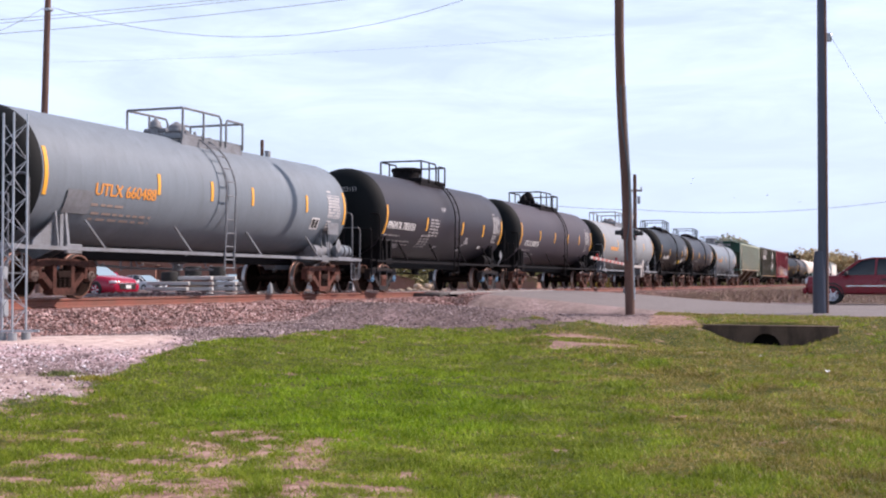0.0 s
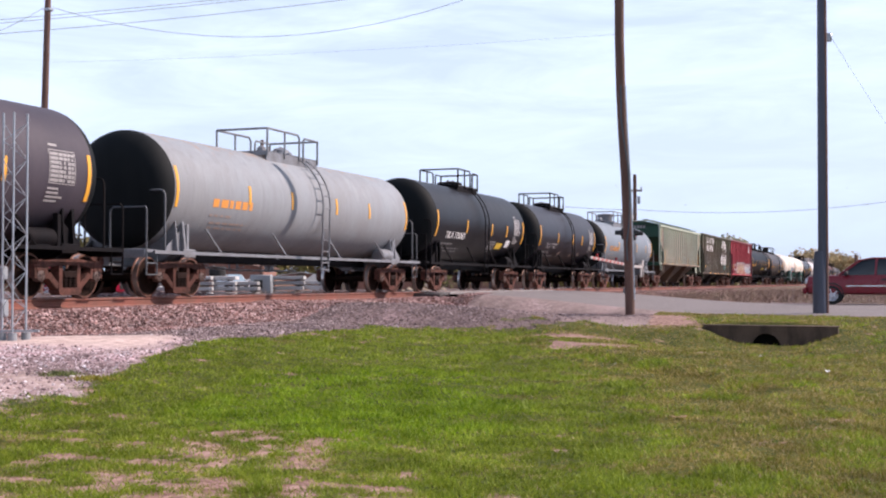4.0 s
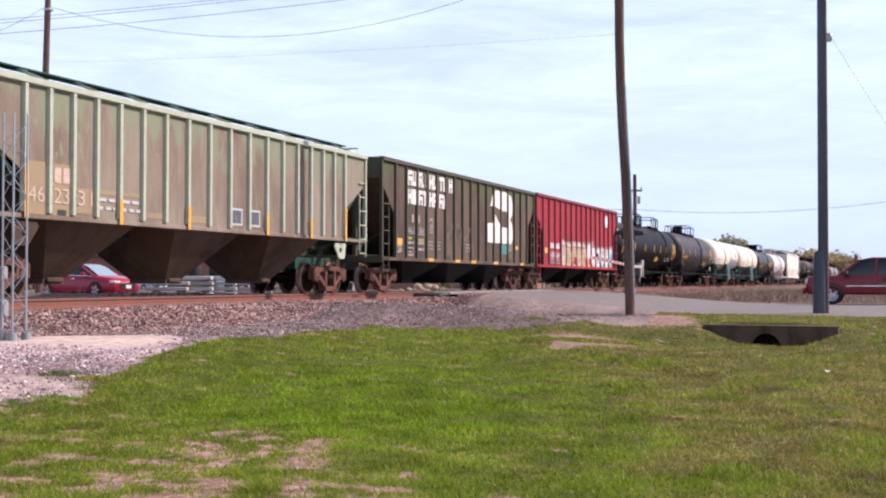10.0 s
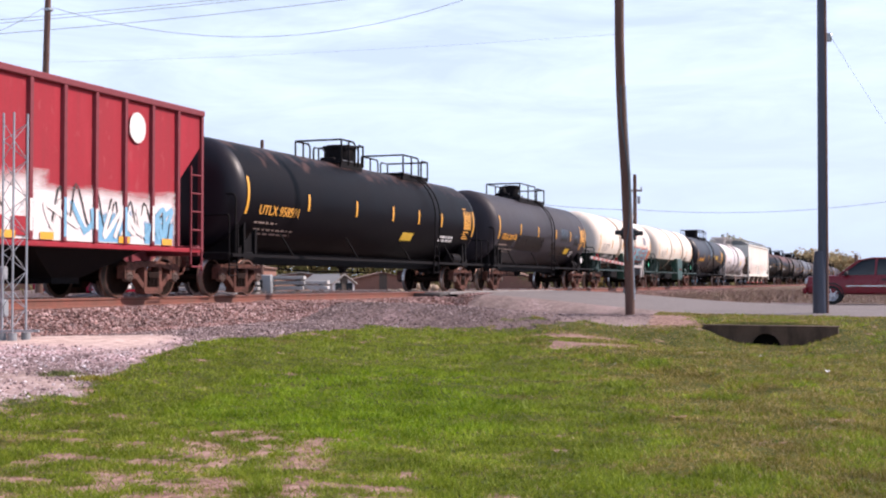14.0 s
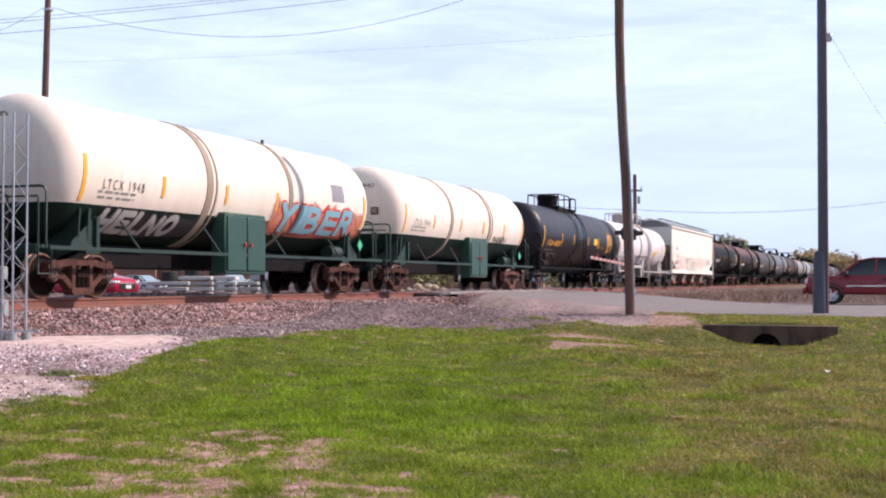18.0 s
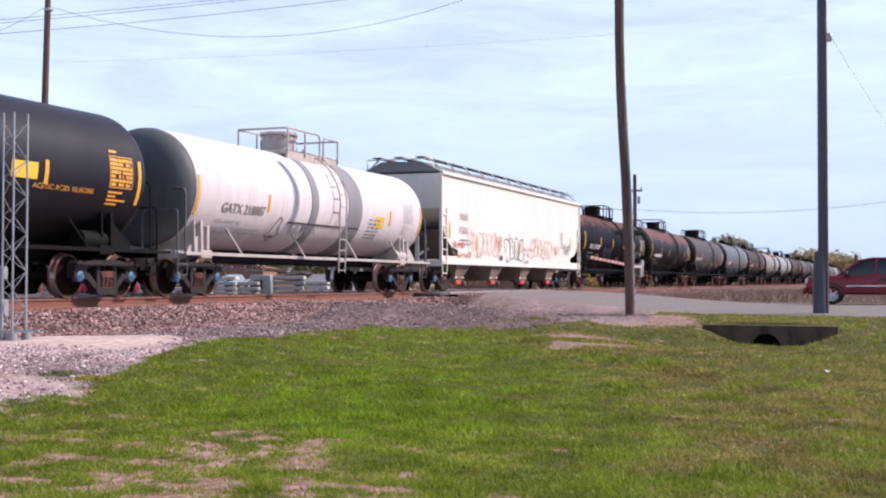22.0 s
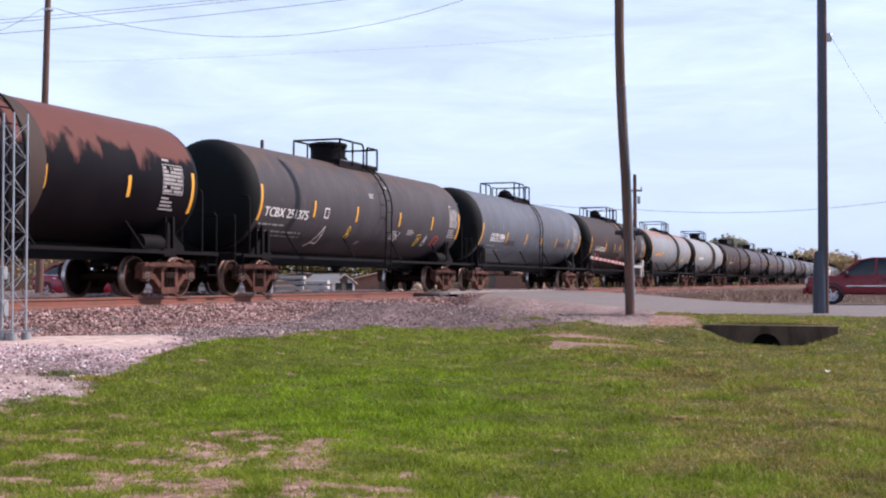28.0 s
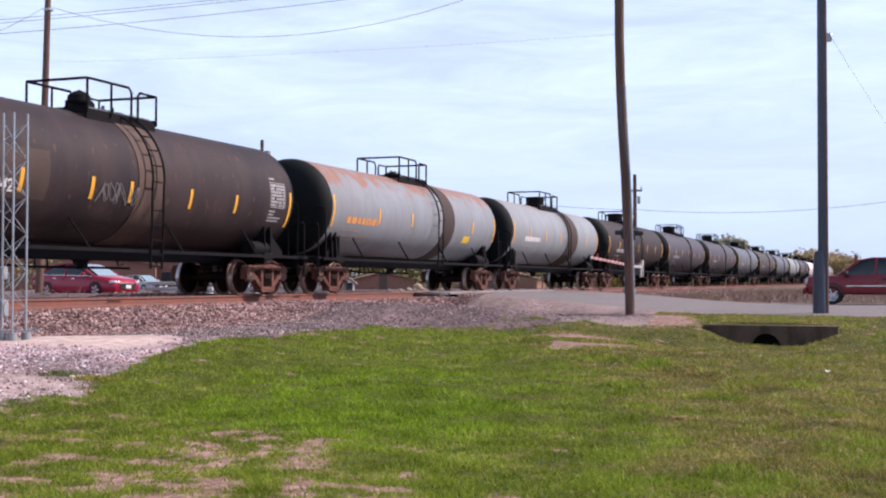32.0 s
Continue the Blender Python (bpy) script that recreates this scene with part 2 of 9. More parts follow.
def gz(x, y):
    """Height of the ground; the rail's top is 0."""
    a = abs(y - TRACK)
    lawn = -1.06 + 0.03 * noise.noise((x * 0.35, y * 0.35, 3.0))
    c, s = math.cos(radians(TURN)), math.sin(radians(TURN))
    Z, X = x * c + y * s, x * s - y * c
    toe = 5.6 - 0.27 * (Z - 24.0) + 0.3 * math.sin(Z * 0.9)
    lawn += 0.27 * smooth(13.0, 22.0, Z) * (1 - smooth(-1.9, 0.0, X - toe)) - 0.08 * smooth(12.0, 20.0, Z)
    lawn += 0.05 * math.exp(-((Z - 25.0) / 2.5) ** 2 - ((X - 1.5) / 2.0) ** 2)
    d = 1.6 + (24.2 - Z) * 0.27 - X       # a low fold runs down to the ditch
    lawn += 0.09 * smooth(-0.05, 0.2, -d) * math.exp(-max(-d, 0.0) / 2.0) * smooth(14.5, 17.0, Z) * (1 - smooth(24.0, 26.5, Z))
    bank = smooth(7.0, 12.6, y)
    verge = max(smooth(29.4, 33.5, x), smooth(29.5, 29.72, x) * math.exp(-((y - 2.95) / 2.2) ** 4))
    base = lawn + max(bank, verge) * (-0.60 - lawn)
    if y > TRACK:
        base = -0.42 - 0.1 * smooth(24, 60, y) + 0.39 * smooth(31.6, 33.4, y) * (1 - smooth(58, 75, x)) * (1 - smooth(45, 60, y))
    # the ditch in front of the culvert
    dy = (y - 2.9) / 1.2
    if x < 29.62:
        base -= (0.1 * smooth(21.0, 24.5, x) - 0.13 * smooth(25.5, 29.0, x)) * math.exp(-dy * dy)
        base += 0.42 * smooth(26.0, 29.3, x) * (1 - math.exp(-((y - 2.88) / 1.27) ** 4))
    # ballast of the track
    shoulder = -0.235 - max(0.0, a - 1.85) * 0.4
    z = max(base, shoulder) if shoulder > -0.75 else base
    z += 0.018 * noise.noise((x * 1.3, y * 1.3, 7.0)) + 0.04 * noise.noise((x * 0.22, y * 0.22, 1.0))
    # the road's bed
    rn, rf = road_near(y), road_far(y)
    w = smooth(rn - 2.0, rn, x) * (1 - smooth(rf, rf + 2.0, x))
    if -60 < y < 60 and w > 0:
        bed = road_z(y) - 0.04
        if a < 2.6:
            bed = -0.2
        z = z + (bed - z) * w
    return z


def lawn_reach(u):
    """How far the lawn goes before the gravel begins, by the bearing u (the tangent, to the right)."""
    return float(np.interp(u, (-0.36, -0.29, -0.265, -0.24, -0.207, -0.175, -0.13, -0.06, -0.03, 0.1, 0.165, 0.195), (13.0, 14.6, 15.8, 17.4, 19.8, 21.8, 23.4, 27.4, 28.4, 28.4, 30.5, 60.0)))


def grassy(x, y):
    """How much grass grows at a place, 0 to 1."""
    c, s = math.cos(radians(TURN)), math.sin(radians(TURN))
    Z, X = x * c + y * s, x * s - y * c
    e = lawn_reach(X / max(Z, 0.5)) + 0.05 * Z * noise.noise((x * 0.8, y * 0.8, 11.0)) + 0.035 * Z * noise.noise((x * 2.6, y * 2.6, 5.0))
    k = 0.5 + 0.9 * smooth(0.2, 0.3, -X / max(Z, 0.5))
    g = 1 - smooth(e - k, e + k, Z)
    rn = road_near(y)
    return g * (1 - smooth(rn - 0.6, rn - 0.1, x))


def bare(x, y):
    """How far the soil shows through the lawn, 0 to 1."""
    c, s = math.cos(radians(TURN)), math.sin(radians(TURN))
    Z, X = x * c + y * s, x * s - y * c
    v = 0.46 + 0.62 * noise.fractal((x * 3.6, y * 3.0, 4.0), 0.7, 2.1, 6) + 0.12 * noise.noise((x * 0.4, y * 0.4, 2.0))
    v += 0.47 * math.exp(-((Z - 10.4) / 1.3) ** 2 - ((X + 1.5) / 1.15) ** 2) + 0.2 * math.exp(-((Z - 12.3) / 0.7) ** 2 - ((X + 3.6) / 0.9) ** 2) + 0.3 * math.exp(-((Z - 8.2) / 0.7) ** 2 - ((X + 1.4) / 1.6) ** 2) - 0.22 * math.exp(-((Z - 13.5) / 2.6) ** 2 - ((X + 0.6) / 1.9) ** 2)
    v += 0.1 * math.exp(-((Z - 8.6) / 1.6) ** 2) * (1 - smooth(-0.5, 0.8, X)) - 0.14 * smooth(0.2, 1.5, X)
    verge_soil = 0.95 * math.exp(-((Z - 32.5) / 3.2) ** 4 - ((X - 5.6 - 0.12 * (Z - 32.5)) / 1.05) ** 4)
    worn_strip = math.exp(-((Z - 22.4) / 0.75) ** 4 - ((X - 2.6 + 0.2 * math.sin(X * 3)) / 0.85) ** 4) + math.exp(-((Z - 26.6) / 1.0) ** 4 - ((X - 3.2) / 1.3) ** 4)
    return max(min(1.0, 1.15 * worn_strip), verge_soil, 0.85 * smooth(0.45, 0.98, v - 0.13 * smooth(11.0, 15.0, Z) * (1 - smooth(22.5, 23.5, Z))))


def sandy(x, y):
    """Pale fine stone spread beside the mast, and bare earth at the gravel's near corner."""
    c, s = math.cos(radians(TURN)), math.sin(radians(TURN))
    Z, X = x * c + y * s, x * s - y * c
    v = 0.9 * math.exp(-((Z - 14.4) / 1.0) ** 2 - ((X + 4.9) / 1.0) ** 2)
    v = min(0.7, 0.6 * v * (1 + 0.9 * noise.noise((x * 1.5, y * 1.5, 0.0))))
    v = max(v, 0.5 * math.exp(-((Z - 31.5) / 2.2) ** 2 - ((X - 4.4) / 1.8) ** 2))
    if 4.0 < y < 13.5:
        rn = road_near(y)
        v = max(v, 0.25 * smooth(rn - 2.2, rn - 1.0, x) * smooth(4.0, 6.0, y))
    return max(v, (0.93 + 0.2 * noise.noise((x * 2.0, y * 2.0, 0.0))) * math.exp(-((Z - 20.4) / 1.9) ** 4) * (1 - smooth(13.5, 14.0, y)) * (1 - smooth(-4.9, -4.1, X)))


def axis_steps(dense, far0, far1):
    """Grid lines: dense stretches given as (from, to, step), then growing steps to the far ends."""
    out = []
    for a, b, s in dense:
        out += list(np.arange(a, b, s))
    p, s = dense[0][0], dense[0][2]
    while p > far0:
        s *= 1.35
        p -= s
        out.append(p)
    p, s = dense[-1][1], dense[-1][2]
    while p < far1:
        out.append(p)
        s *= 1.35
        p += s
    out.append(far1)
    return sorted(out)


gx = axis_steps([(2.0, 36.0, 0.22), (36.0, 75.0, 0.6)], -700.0, 3200.0)
gy = axis_steps([(-12.0, 20.0, 0.22), (20.0, 60.0, 1.2)], -1800.0, 3000.0)
verts, mask, worn, pale, soiled = [], [], [], [], []
COS_T, SIN_T = math.cos(radians(TURN)), math.sin(radians(TURN))
for x in gx:
    for y in gy:
        verts.append((x, y, gz(x, y)))
        pale.append(sandy(x, y) if 2 < x < 40 and 0 < y < 20 else 0.0)
        worn.append(bare(x, y) if -60 < x < 40 and -60 < y < 20 else 0.25)
        soiled.append(max(smooth(19.5, 24.0, x * COS_T + y * SIN_T), 0.9 * math.exp(-((x * COS_T + y * SIN_T - 15.6) / 1.7) ** 2 - ((x * SIN_T - y * COS_T + 4.9) / 1.2) ** 2)))
        if x > 57 and y < TRACK:
            mask.append(0.45)
        elif y > TRACK:
            mask.append(0.35 if y > 24 else 0.0)
        else:
            mask.append(grassy(x, y))
ny = len(gy)
faces = [(i * ny + j, (i + 1) * ny + j, (i + 1) * ny + j + 1, i * ny + j + 1) for i in range(len(gx) - 1) for j in range(ny - 1)]
gm = bpy.data.meshes.new("ground")
gm.from_pydata(verts, [], faces)
gm.polygons.foreach_set("use_smooth", [True] * len(gm.polygons))
layer = gm.attributes.new("grass", "FLOAT", "POINT")
layer.data.foreach_set("value", mask)
layer = gm.attributes.new("bare", "FLOAT", "POINT")
layer.data.foreach_set("value", worn)
layer = gm.attributes.new("sand", "FLOAT", "POINT")
layer.data.foreach_set("value", pale)
layer = gm.attributes.new("dirt", "FLOAT", "POINT")
layer.data.foreach_set("value", soiled)


def ground_material():
    m = bpy.data.materials.new("ground")
    m.use_nodes = True
    n, l = m.node_tree.nodes, m.node_tree.links
    b = n["Principled BSDF"]
    b.inputs["Roughness"].default_value = 0.95
    b.inputs["Specular IOR Level"].default_value = 0.15
    co = n.new("ShaderNodeTexCoord")

    def noise_node(scale, detail=5.0):
        t = n.new("ShaderNodeTexNoise")
        t.inputs["Scale"].default_value, t.inputs["Detail"].default_value = scale, detail
        l.new(co.outputs["Object"], t.inputs["Vector"])
        return t

    def ramp(src, stops):
        r = n.new("ShaderNodeValToRGB")
        while len(r.color_ramp.elements) < len(stops):
            r.color_ramp.elements.new(0.5)
        for e, (p, c) in zip(r.color_ramp.elements, stops):
            e.position, e.color = p, (*c, 1)
        l.new(src, r.inputs["Fac"])
        return r

    def mix(f, a, bb):
        x = n.new("ShaderNodeMix")
        x.data_type = "RGBA"
        l.new(f, x.inputs["Factor"])
        l.new(a, x.inputs["A"])
        l.new(bb, x.inputs["B"])
        return x.outputs["Result"]

    soil = ramp(noise_node(9.0).outputs["Fac"], [(0.35, (0.2, 0.112, 0.088)), (0.65, (0.42, 0.272, 0.228))])
    lawn = ramp(noise_node(3.0).outputs["Fac"], [(0.35, (0.045, 0.06, 0.01)), (0.65, (0.1, 0.1, 0.024))])
    wa = n.new("ShaderNodeAttribute")
    wa.attribute_name = "bare"
    crumb = n.new("ShaderNodeMath")
    crumb.operation = "MULTIPLY_ADD"
    crumb.inputs[1].default_value = 1.5
    l.new(noise_node(14.0, 4.0).outputs["Fac"], crumb.inputs[0])
    off = n.new("ShaderNodeMath")
    off.operation = "SUBTRACT"
    off.inputs[1].default_value = 0.75
    l.new(wa.outputs["Fac"], off.inputs[0])
    l.new(off.outputs[0], crumb.inputs[2])
    speck = ramp(crumb.outputs[0], [(0.2, (0, 0, 0)), (0.5, (1, 1, 1))])
    green = mix(speck.outputs["Color"], lawn.outputs["Color"], soil.outputs["Color"])
    vor = n.new("ShaderNodeTexVoronoi")
    vor.inputs["Scale"].default_value = 17.0
    l.new(co.outputs["Object"], vor.inputs["Vector"])
    sand = ramp(noise_node(6.0).outputs["Fac"], [(0.35, (0.46, 0.33, 0.29)), (0.65, (0.72, 0.58, 0.53))])
    sa = n.new("ShaderNodeAttribute")
    sa.attribute_name = "sand"
    stone = ramp(vor.outputs["Color"], [(0.0, (0.22, 0.15, 0.155)), (0.5, (0.38, 0.272, 0.28)), (1.0, (0.6, 0.49, 0.5))])
    da = n.new("ShaderNodeAttribute")
    da.attribute_name = "dirt"
    brown = ramp(vor.outputs["Color"], [(0.0, (0.075, 0.052, 0.052)), (0.5, (0.145, 0.102, 0.1)), (1.0, (0.29, 0.22, 0.215))])
    gravel_mix = mix(da.outputs["Fac"], stone.outputs["Color"], brown.outputs["Color"])
    rut = n.new("ShaderNodeTexNoise")
    rut.inputs["Scale"].default_value, rut.inputs["Detail"].default_value = 1.1, 6.0
    stretch = n.new("ShaderNodeMapping")
    stretch.inputs["Rotation"].default_value, stretch.inputs["Scale"].default_value = (0, 0, radians(20)), (0.45, 1.5, 1)
    l.new(co.outputs["Object"], stretch.inputs["Vector"])
    l.new(stretch.outputs["Vector"], rut.inputs["Vector"])
    worn_tone = ramp(rut.outputs["Fac"], [(0.32, (0.62, 0.6, 0.62)), (0.5, (1.0, 1.0, 1.0)), (0.68, (1.5, 1.45, 1.5))])
    tone = n.new("ShaderNodeMix")
    tone.data_type, tone.blend_type = "RGBA", "MULTIPLY"
    tone.inputs["Factor"].default_value = 1.0
    l.new(gravel_mix, tone.inputs["A"])
    l.new(worn_tone.outputs["Color"], tone.inputs["B"])
    gravel_mix = tone.outputs["Result"]
    at = n.new("ShaderNodeAttribute")
    at.attribute_name = "grass"
    edge = noise_node(4.0)
    add = n.new("ShaderNodeMath")
    add.operation = "MULTIPLY_ADD"
    add.inputs[1].default_value, add.inputs[2].default_value = 0.9, -0.45
    l.new(edge.outputs["Fac"], add.inputs[0])
    s = n.new("ShaderNodeMath")
    s.operation = "ADD"
    l.new(at.outputs["Fac"], s.inputs[0])
    l.new(add.outputs[0], s.inputs[1])
    sel = ramp(s.outputs[0], [(0.35, (0, 0, 0)), (0.6, (1, 1, 1))])
    l.new(mix(sel.outputs["Color"], mix(sa.outputs["Fac"], gravel_mix, sand.outputs["Color"]), green), b.inputs["Base Color"])
    bp = n.new("ShaderNodeBump")
    bp.inputs["Strength"].default_value, bp.inputs["Distance"].default_value = 0.7, 0.03
    l.new(vor.outputs["Distance"], bp.inputs["Height"])
    l.new(bp.outputs["Normal"], b.inputs["Normal"])
    return m


gm.materials.append(ground_material())
GX, GY = np.array(gx), np.array(gy)
GZ, GM, GB, GS = (np.array(v).reshape(len(gx), ny) for v in ([p[2] for p in verts], mask, worn, pale))


def sample(field, x, y):
    i = np.clip(np.searchsorted(GX, x) - 1, 0, len(GX) - 2)
    j = np.clip(np.searchsorted(GY, y) - 1, 0, len(GY) - 2)
    u, v = (x - GX[i]) / (GX[i + 1] - GX[i]), (y - GY[j]) / (GY[j + 1] - GY[j])
    return (field[i, j] * (1 - u) + field[i + 1, j] * u) * (1 - v) + (field[i, j + 1] * (1 - u) + field[i + 1, j + 1] * u) * v


ground = tagged(new("ground", gm), "green lawn with bare soil patches and a gravel strip", "ground", kind="structure")

# the road over the crossing
ASPHALT = material("asphalt", (0.188, 0.161, 0.156), 0.9, vary=0.15, scale=0.8, grain=120, second=(0.15, 0.13, 0.127), amount=0.5, bump=0.3)
rs, ys = [], [-90 + 1.0 * i for i in range(105)] + [15.05]
for y in ys:
    a, b_ = road_near(y), road_far(y)
    rs.append([(a + (b_ - a) * k / 8, y, road_z(y) - (0.05 if k in (0, 8) else 0.0)) for k in range(9)])
road_shape = Shape()
for r0, r1 in zip(rs, rs[1:]):
    for k in range(8):
        road_shape.add([r0[k], r0[k + 1], r1[k + 1], r1[k]], [(0, 1, 2, 3)])
road = tagged(part("road", road_shape, ASPHALT), "sunlit grey asphalt road leading to the rail crossing", "road", kind="structure")

# ---- track ----
RAIL = material("rusty_rail", (0.22, 0.07, 0.048), 0.75, vary=0.25, scale=2.0, grain=50, second=(0.13, 0.07, 0.05), bump=0.2)
SHINE = material("polished_steel", (0.55, 0.5, 0.48), 0.35, metal=0.9, vary=0.1, bump=0)
TIE = material("creosoted_timber", (0.1, 0.075, 0.06), 0.9, vary=0.3, grain=40, stretch=(6, 1, 6), second=(0.2, 0.16, 0.13), objvar=0.25)
track = thing("railway_track", "rusty steel rails on timber ties in stone ballast", "railway track", kind="structure")
for side in (-1, 1):
    y0 = TRACK + side * 0.755
    s = Shape()
    sec = [(-0.075, -0.17), (0.075, -0.17), (0.075, -0.155), (0.012, -0.13), (0.012, -0.05), (0.036, -0.035), (0.036, -0.005), (0.03, 0.0), (-0.03, 0.0), (-0.036, -0.005), (-0.036, -0.035), (-0.012, -0.05), (-0.012, -0.13), (-0.075, -0.155)]
    s.prism([(y0 + a, b * 1.18) for a, b in sec], -60.0, 900.0, "yz")
    s.m = 1
    s.box(420, y0, 0.001, 960, 0.05, 0.004)
    part("rail", s, [RAIL, SHINE], track)
tie_mesh = None
for i in range(150):
    x = 8.0 + i * 0.52
    if ROAD_A + 1.5 < x < ROAD_B:
        continue
    if tie_mesh is None:
        tie_mesh = Shape().box(0, 0, 0, 0.22, 2.6, 0.16, chamfer=0.02).mesh("tie")
    part("tie", tie_mesh, TIE, track, at=(x + random.uniform(-.02, .02), TRACK + random.uniform(-.03, .03), -0.282))


# ---- rolling stock: shared parts ----
IRON = material("rusty_cast_iron", (0.135, 0.058, 0.046), 0.85, vary=0.35, scale=4, grain=30, second=(0.062, 0.034, 0.028), amount=0.9, objvar=0.35, bump=0.3, spec=0.1)
# bolster and spring iron, its colour darkened for the shade under the cars
SHADEIRON = material("shaded_cast_iron", (0.022, 0.012, 0.01), 0.85, vary=0.3, scale=5, grain=30, second=(0.01, 0.007, 0.006), bump=0.2, spec=0.1)
TREAD = material("wheel_tread", (0.17, 0.075, 0.05), 0.5, metal=0.3, vary=0.2, scale=5, second=(0.12, 0.06, 0.045), bump=0)
# rust brown taken nearly black, with the under-car shade in the colour
WHEEL = material("shaded_rusty_wheel", (0.019, 0.01, 0.0075), 0.85, vary=0.25, scale=3, grain=25, second=(0.01, 0.007, 0.006), spec=0.06)
BLACKIRON = material("black_painted_iron", (0.026, 0.024, 0.026), 0.7, vary=0.3, scale=4, grain=30, second=(0.05, 0.03, 0.024), bump=0.2, spec=0.2)
CAP = material("bearing_cap_grey", (0.11, 0.075, 0.065), 0.6, vary=0.15, spec=0.2)
CAP_BLUE = material("bearing_cap_blue", (0.07, 0.17, 0.28), 0.45, vary=0.1)
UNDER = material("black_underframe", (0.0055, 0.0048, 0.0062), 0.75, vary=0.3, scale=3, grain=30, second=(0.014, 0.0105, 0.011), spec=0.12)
YELLOW = material("yellow_reflective_strip", (0.84, 0.385, 0.035), 0.4, vary=0.06, scale=8, second=(0.6, 0.33, 0.06), bump=0)


def wheelset_mesh(cap_first):
    s = Shape()
    for side in (-1, 1):
        y = side * 0.755
        o = side
        s.m = 0
        s.lathe([(y - o * 0.085, 0.1), (y - o * 0.06, 0.13), (y - o * 0.0, 0.34), (y - o * 0.055, 0.4)], 28, "y", (0, 0, 0.457))
        s.m = 1
        s.lathe([(y - o * 0.055, 0.4), (y - o * 0.062, 0.485), (y - o * 0.035, 0.47), (y - o * 0.03, 0.459)], 28, "y", (0, 0, 0.457))
        s.m = 3
        s.lathe([(y - o * 0.03, 0.459), (y + o * 0.07, 0.452)], 28, "y", (0, 0, 0.457))
        s.m = 1
        s.lathe([(y + o * 0.07, 0.452), (y + o * 0.073, 0.44), (y + o * 0.0725, 0.415)], 28, "y", (0, 0, 0.457))
        s.m = 0
        s.lathe([(y + o * 0.0725, 0.415), (y + o * 0.07, 0.40), (y + o * 0.03, 0.36), (y + o * 0.06, 0.14), (y + o * 0.1, 0.1), (y + o * 0.12, 0.09), (y + o * 0.3, 0.085)], 28, "y", (0, 0, 0.457))
        s.m = 2
        s.lathe([(y + o * 0.24, 0.115), (y + o * 0.38, 0.115), (y + o * 0.39, 0.095), (y + o * 0.4, 0.05), (y + o * 0.4, 0.001)], 16, "y", (0, 0, 0.457))
        for k in range(3):
            a = k * 2.094
            s.box(0.05 * math.sin(a), y + o * 0.41, 0.457 + 0.05 * math.cos(a), 0.03, 0.03, 0.03)
    s.m = 0
    s.cyl((0, -0.75, 0.457), (0, 0.75, 0.457), 0.085, n=12)
    # turned about its own axle, so the mesh is centred there
    s.v = [(a, b, c - 0.457) for a, b, c in s.v]
    return s.mesh("wheelset")


def sideframe_mesh():
    s = Shape()
    def plate(pts, w=0.09):
        s.prism(pts, -w, w)
    # top chord, rising to the middle, down to the pedestals
    plate([(-1.07, 0.50), (-1.05, 0.60), (-0.80, 0.66), (-0.35, 0.72), (0.35, 0.72), (0.80, 0.66), (1.05, 0.60), (1.07, 0.50), (0.78, 0.54), (0.33, 0.60), (-0.33, 0.60), (-0.78, 0.54)], 0.1)
    for k in (-1, 1):
        plate([(k * 1.07, 0.62), (k * 1.07, 0.36), (k * 1.0, 0.36), (k * 1.0, 0.60)], 0.1)
        plate([(k * 0.78, 0.60), (k * 0.70, 0.60), (k * 0.66, 0.36), (k * 0.75, 0.34)], 0.1)
        plate([(k * 0.76, 0.40), (k * 0.66, 0.36), (k * 0.30, 0.10), (k * 0.30, 0.24), (k * 0.60, 0.47)], 0.095)
        plate([(k * 0.34, 0.14), (k * 0.23, 0.14), (k * 0.23, 0.66), (k * 0.34, 0.66)], 0.105)
        s.cyl((k * 0.9, -0.11, 0.57), (k * 0.9, 0.11, 0.57), 0.13, n=12)
    plate([(-0.36, 0.09), (-0.28, 0.05), (0.28, 0.05), (0.36, 0.09), (0.36, 0.19), (-0.36, 0.19)], 0.12)
    s.v = [(a, b, 0.02 + c * 1.09) for a, b, c in s.v]
    return s.mesh("sideframe", 30)


def spring_mesh():
    s = Shape()
    for x in (-0.14, 0.0, 0.14):
        for y in (-0.07, 0.07):
            pts = [(x + 0.055 * math.cos(i * 1.05), y + 0.055 * math.sin(i * 1.05), 0.19 + 0.25 * i / 30) for i in range(31)]
            s.tube(pts, 0.016, 5)
    s.box(0, 0, 0.49, 0.42, 0.26, 0.14, chamfer=0.02)
    return s.mesh("spring_nest")


def bolster_mesh():
    s = Shape()
    s.prism([(-0.95, 0.42), (-0.95, 0.56), (-0.4, 0.62), (0.4, 0.62), (0.95, 0.56), (0.95, 0.42), (0.4, 0.36), (-0.4, 0.36)], -0.2, 0.2, "yz")
    s.cyl((0, 0, 0.6), (0, 0, 0.74), 0.2, n=16)
    for k in (-1, 1):
        s.box(k * 0.42, 0, 0.42, 0.12, 1.5, 0.14)          # brake beams
        for q in (-1, 1):
            s.box(k * 0.40, q * 0.755, 0.45, 0.06, 0.1, 0.3)
    return s.mesh("truck_bolster")


WSET = [wheelset_mesh(0), wheelset_mesh(1)]
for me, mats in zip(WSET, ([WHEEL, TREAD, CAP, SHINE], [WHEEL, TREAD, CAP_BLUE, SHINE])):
    for m in mats:
        me.materials.append(m)
SIDEFRAME, SPRINGS, BOLSTER = sideframe_mesh(), spring_mesh(), bolster_mesh()
DARKFRAME, RUSTSPRINGS = SIDEFRAME.copy(), SPRINGS.copy()      # the same castings, painted black on some cars
AXLE = 0.889
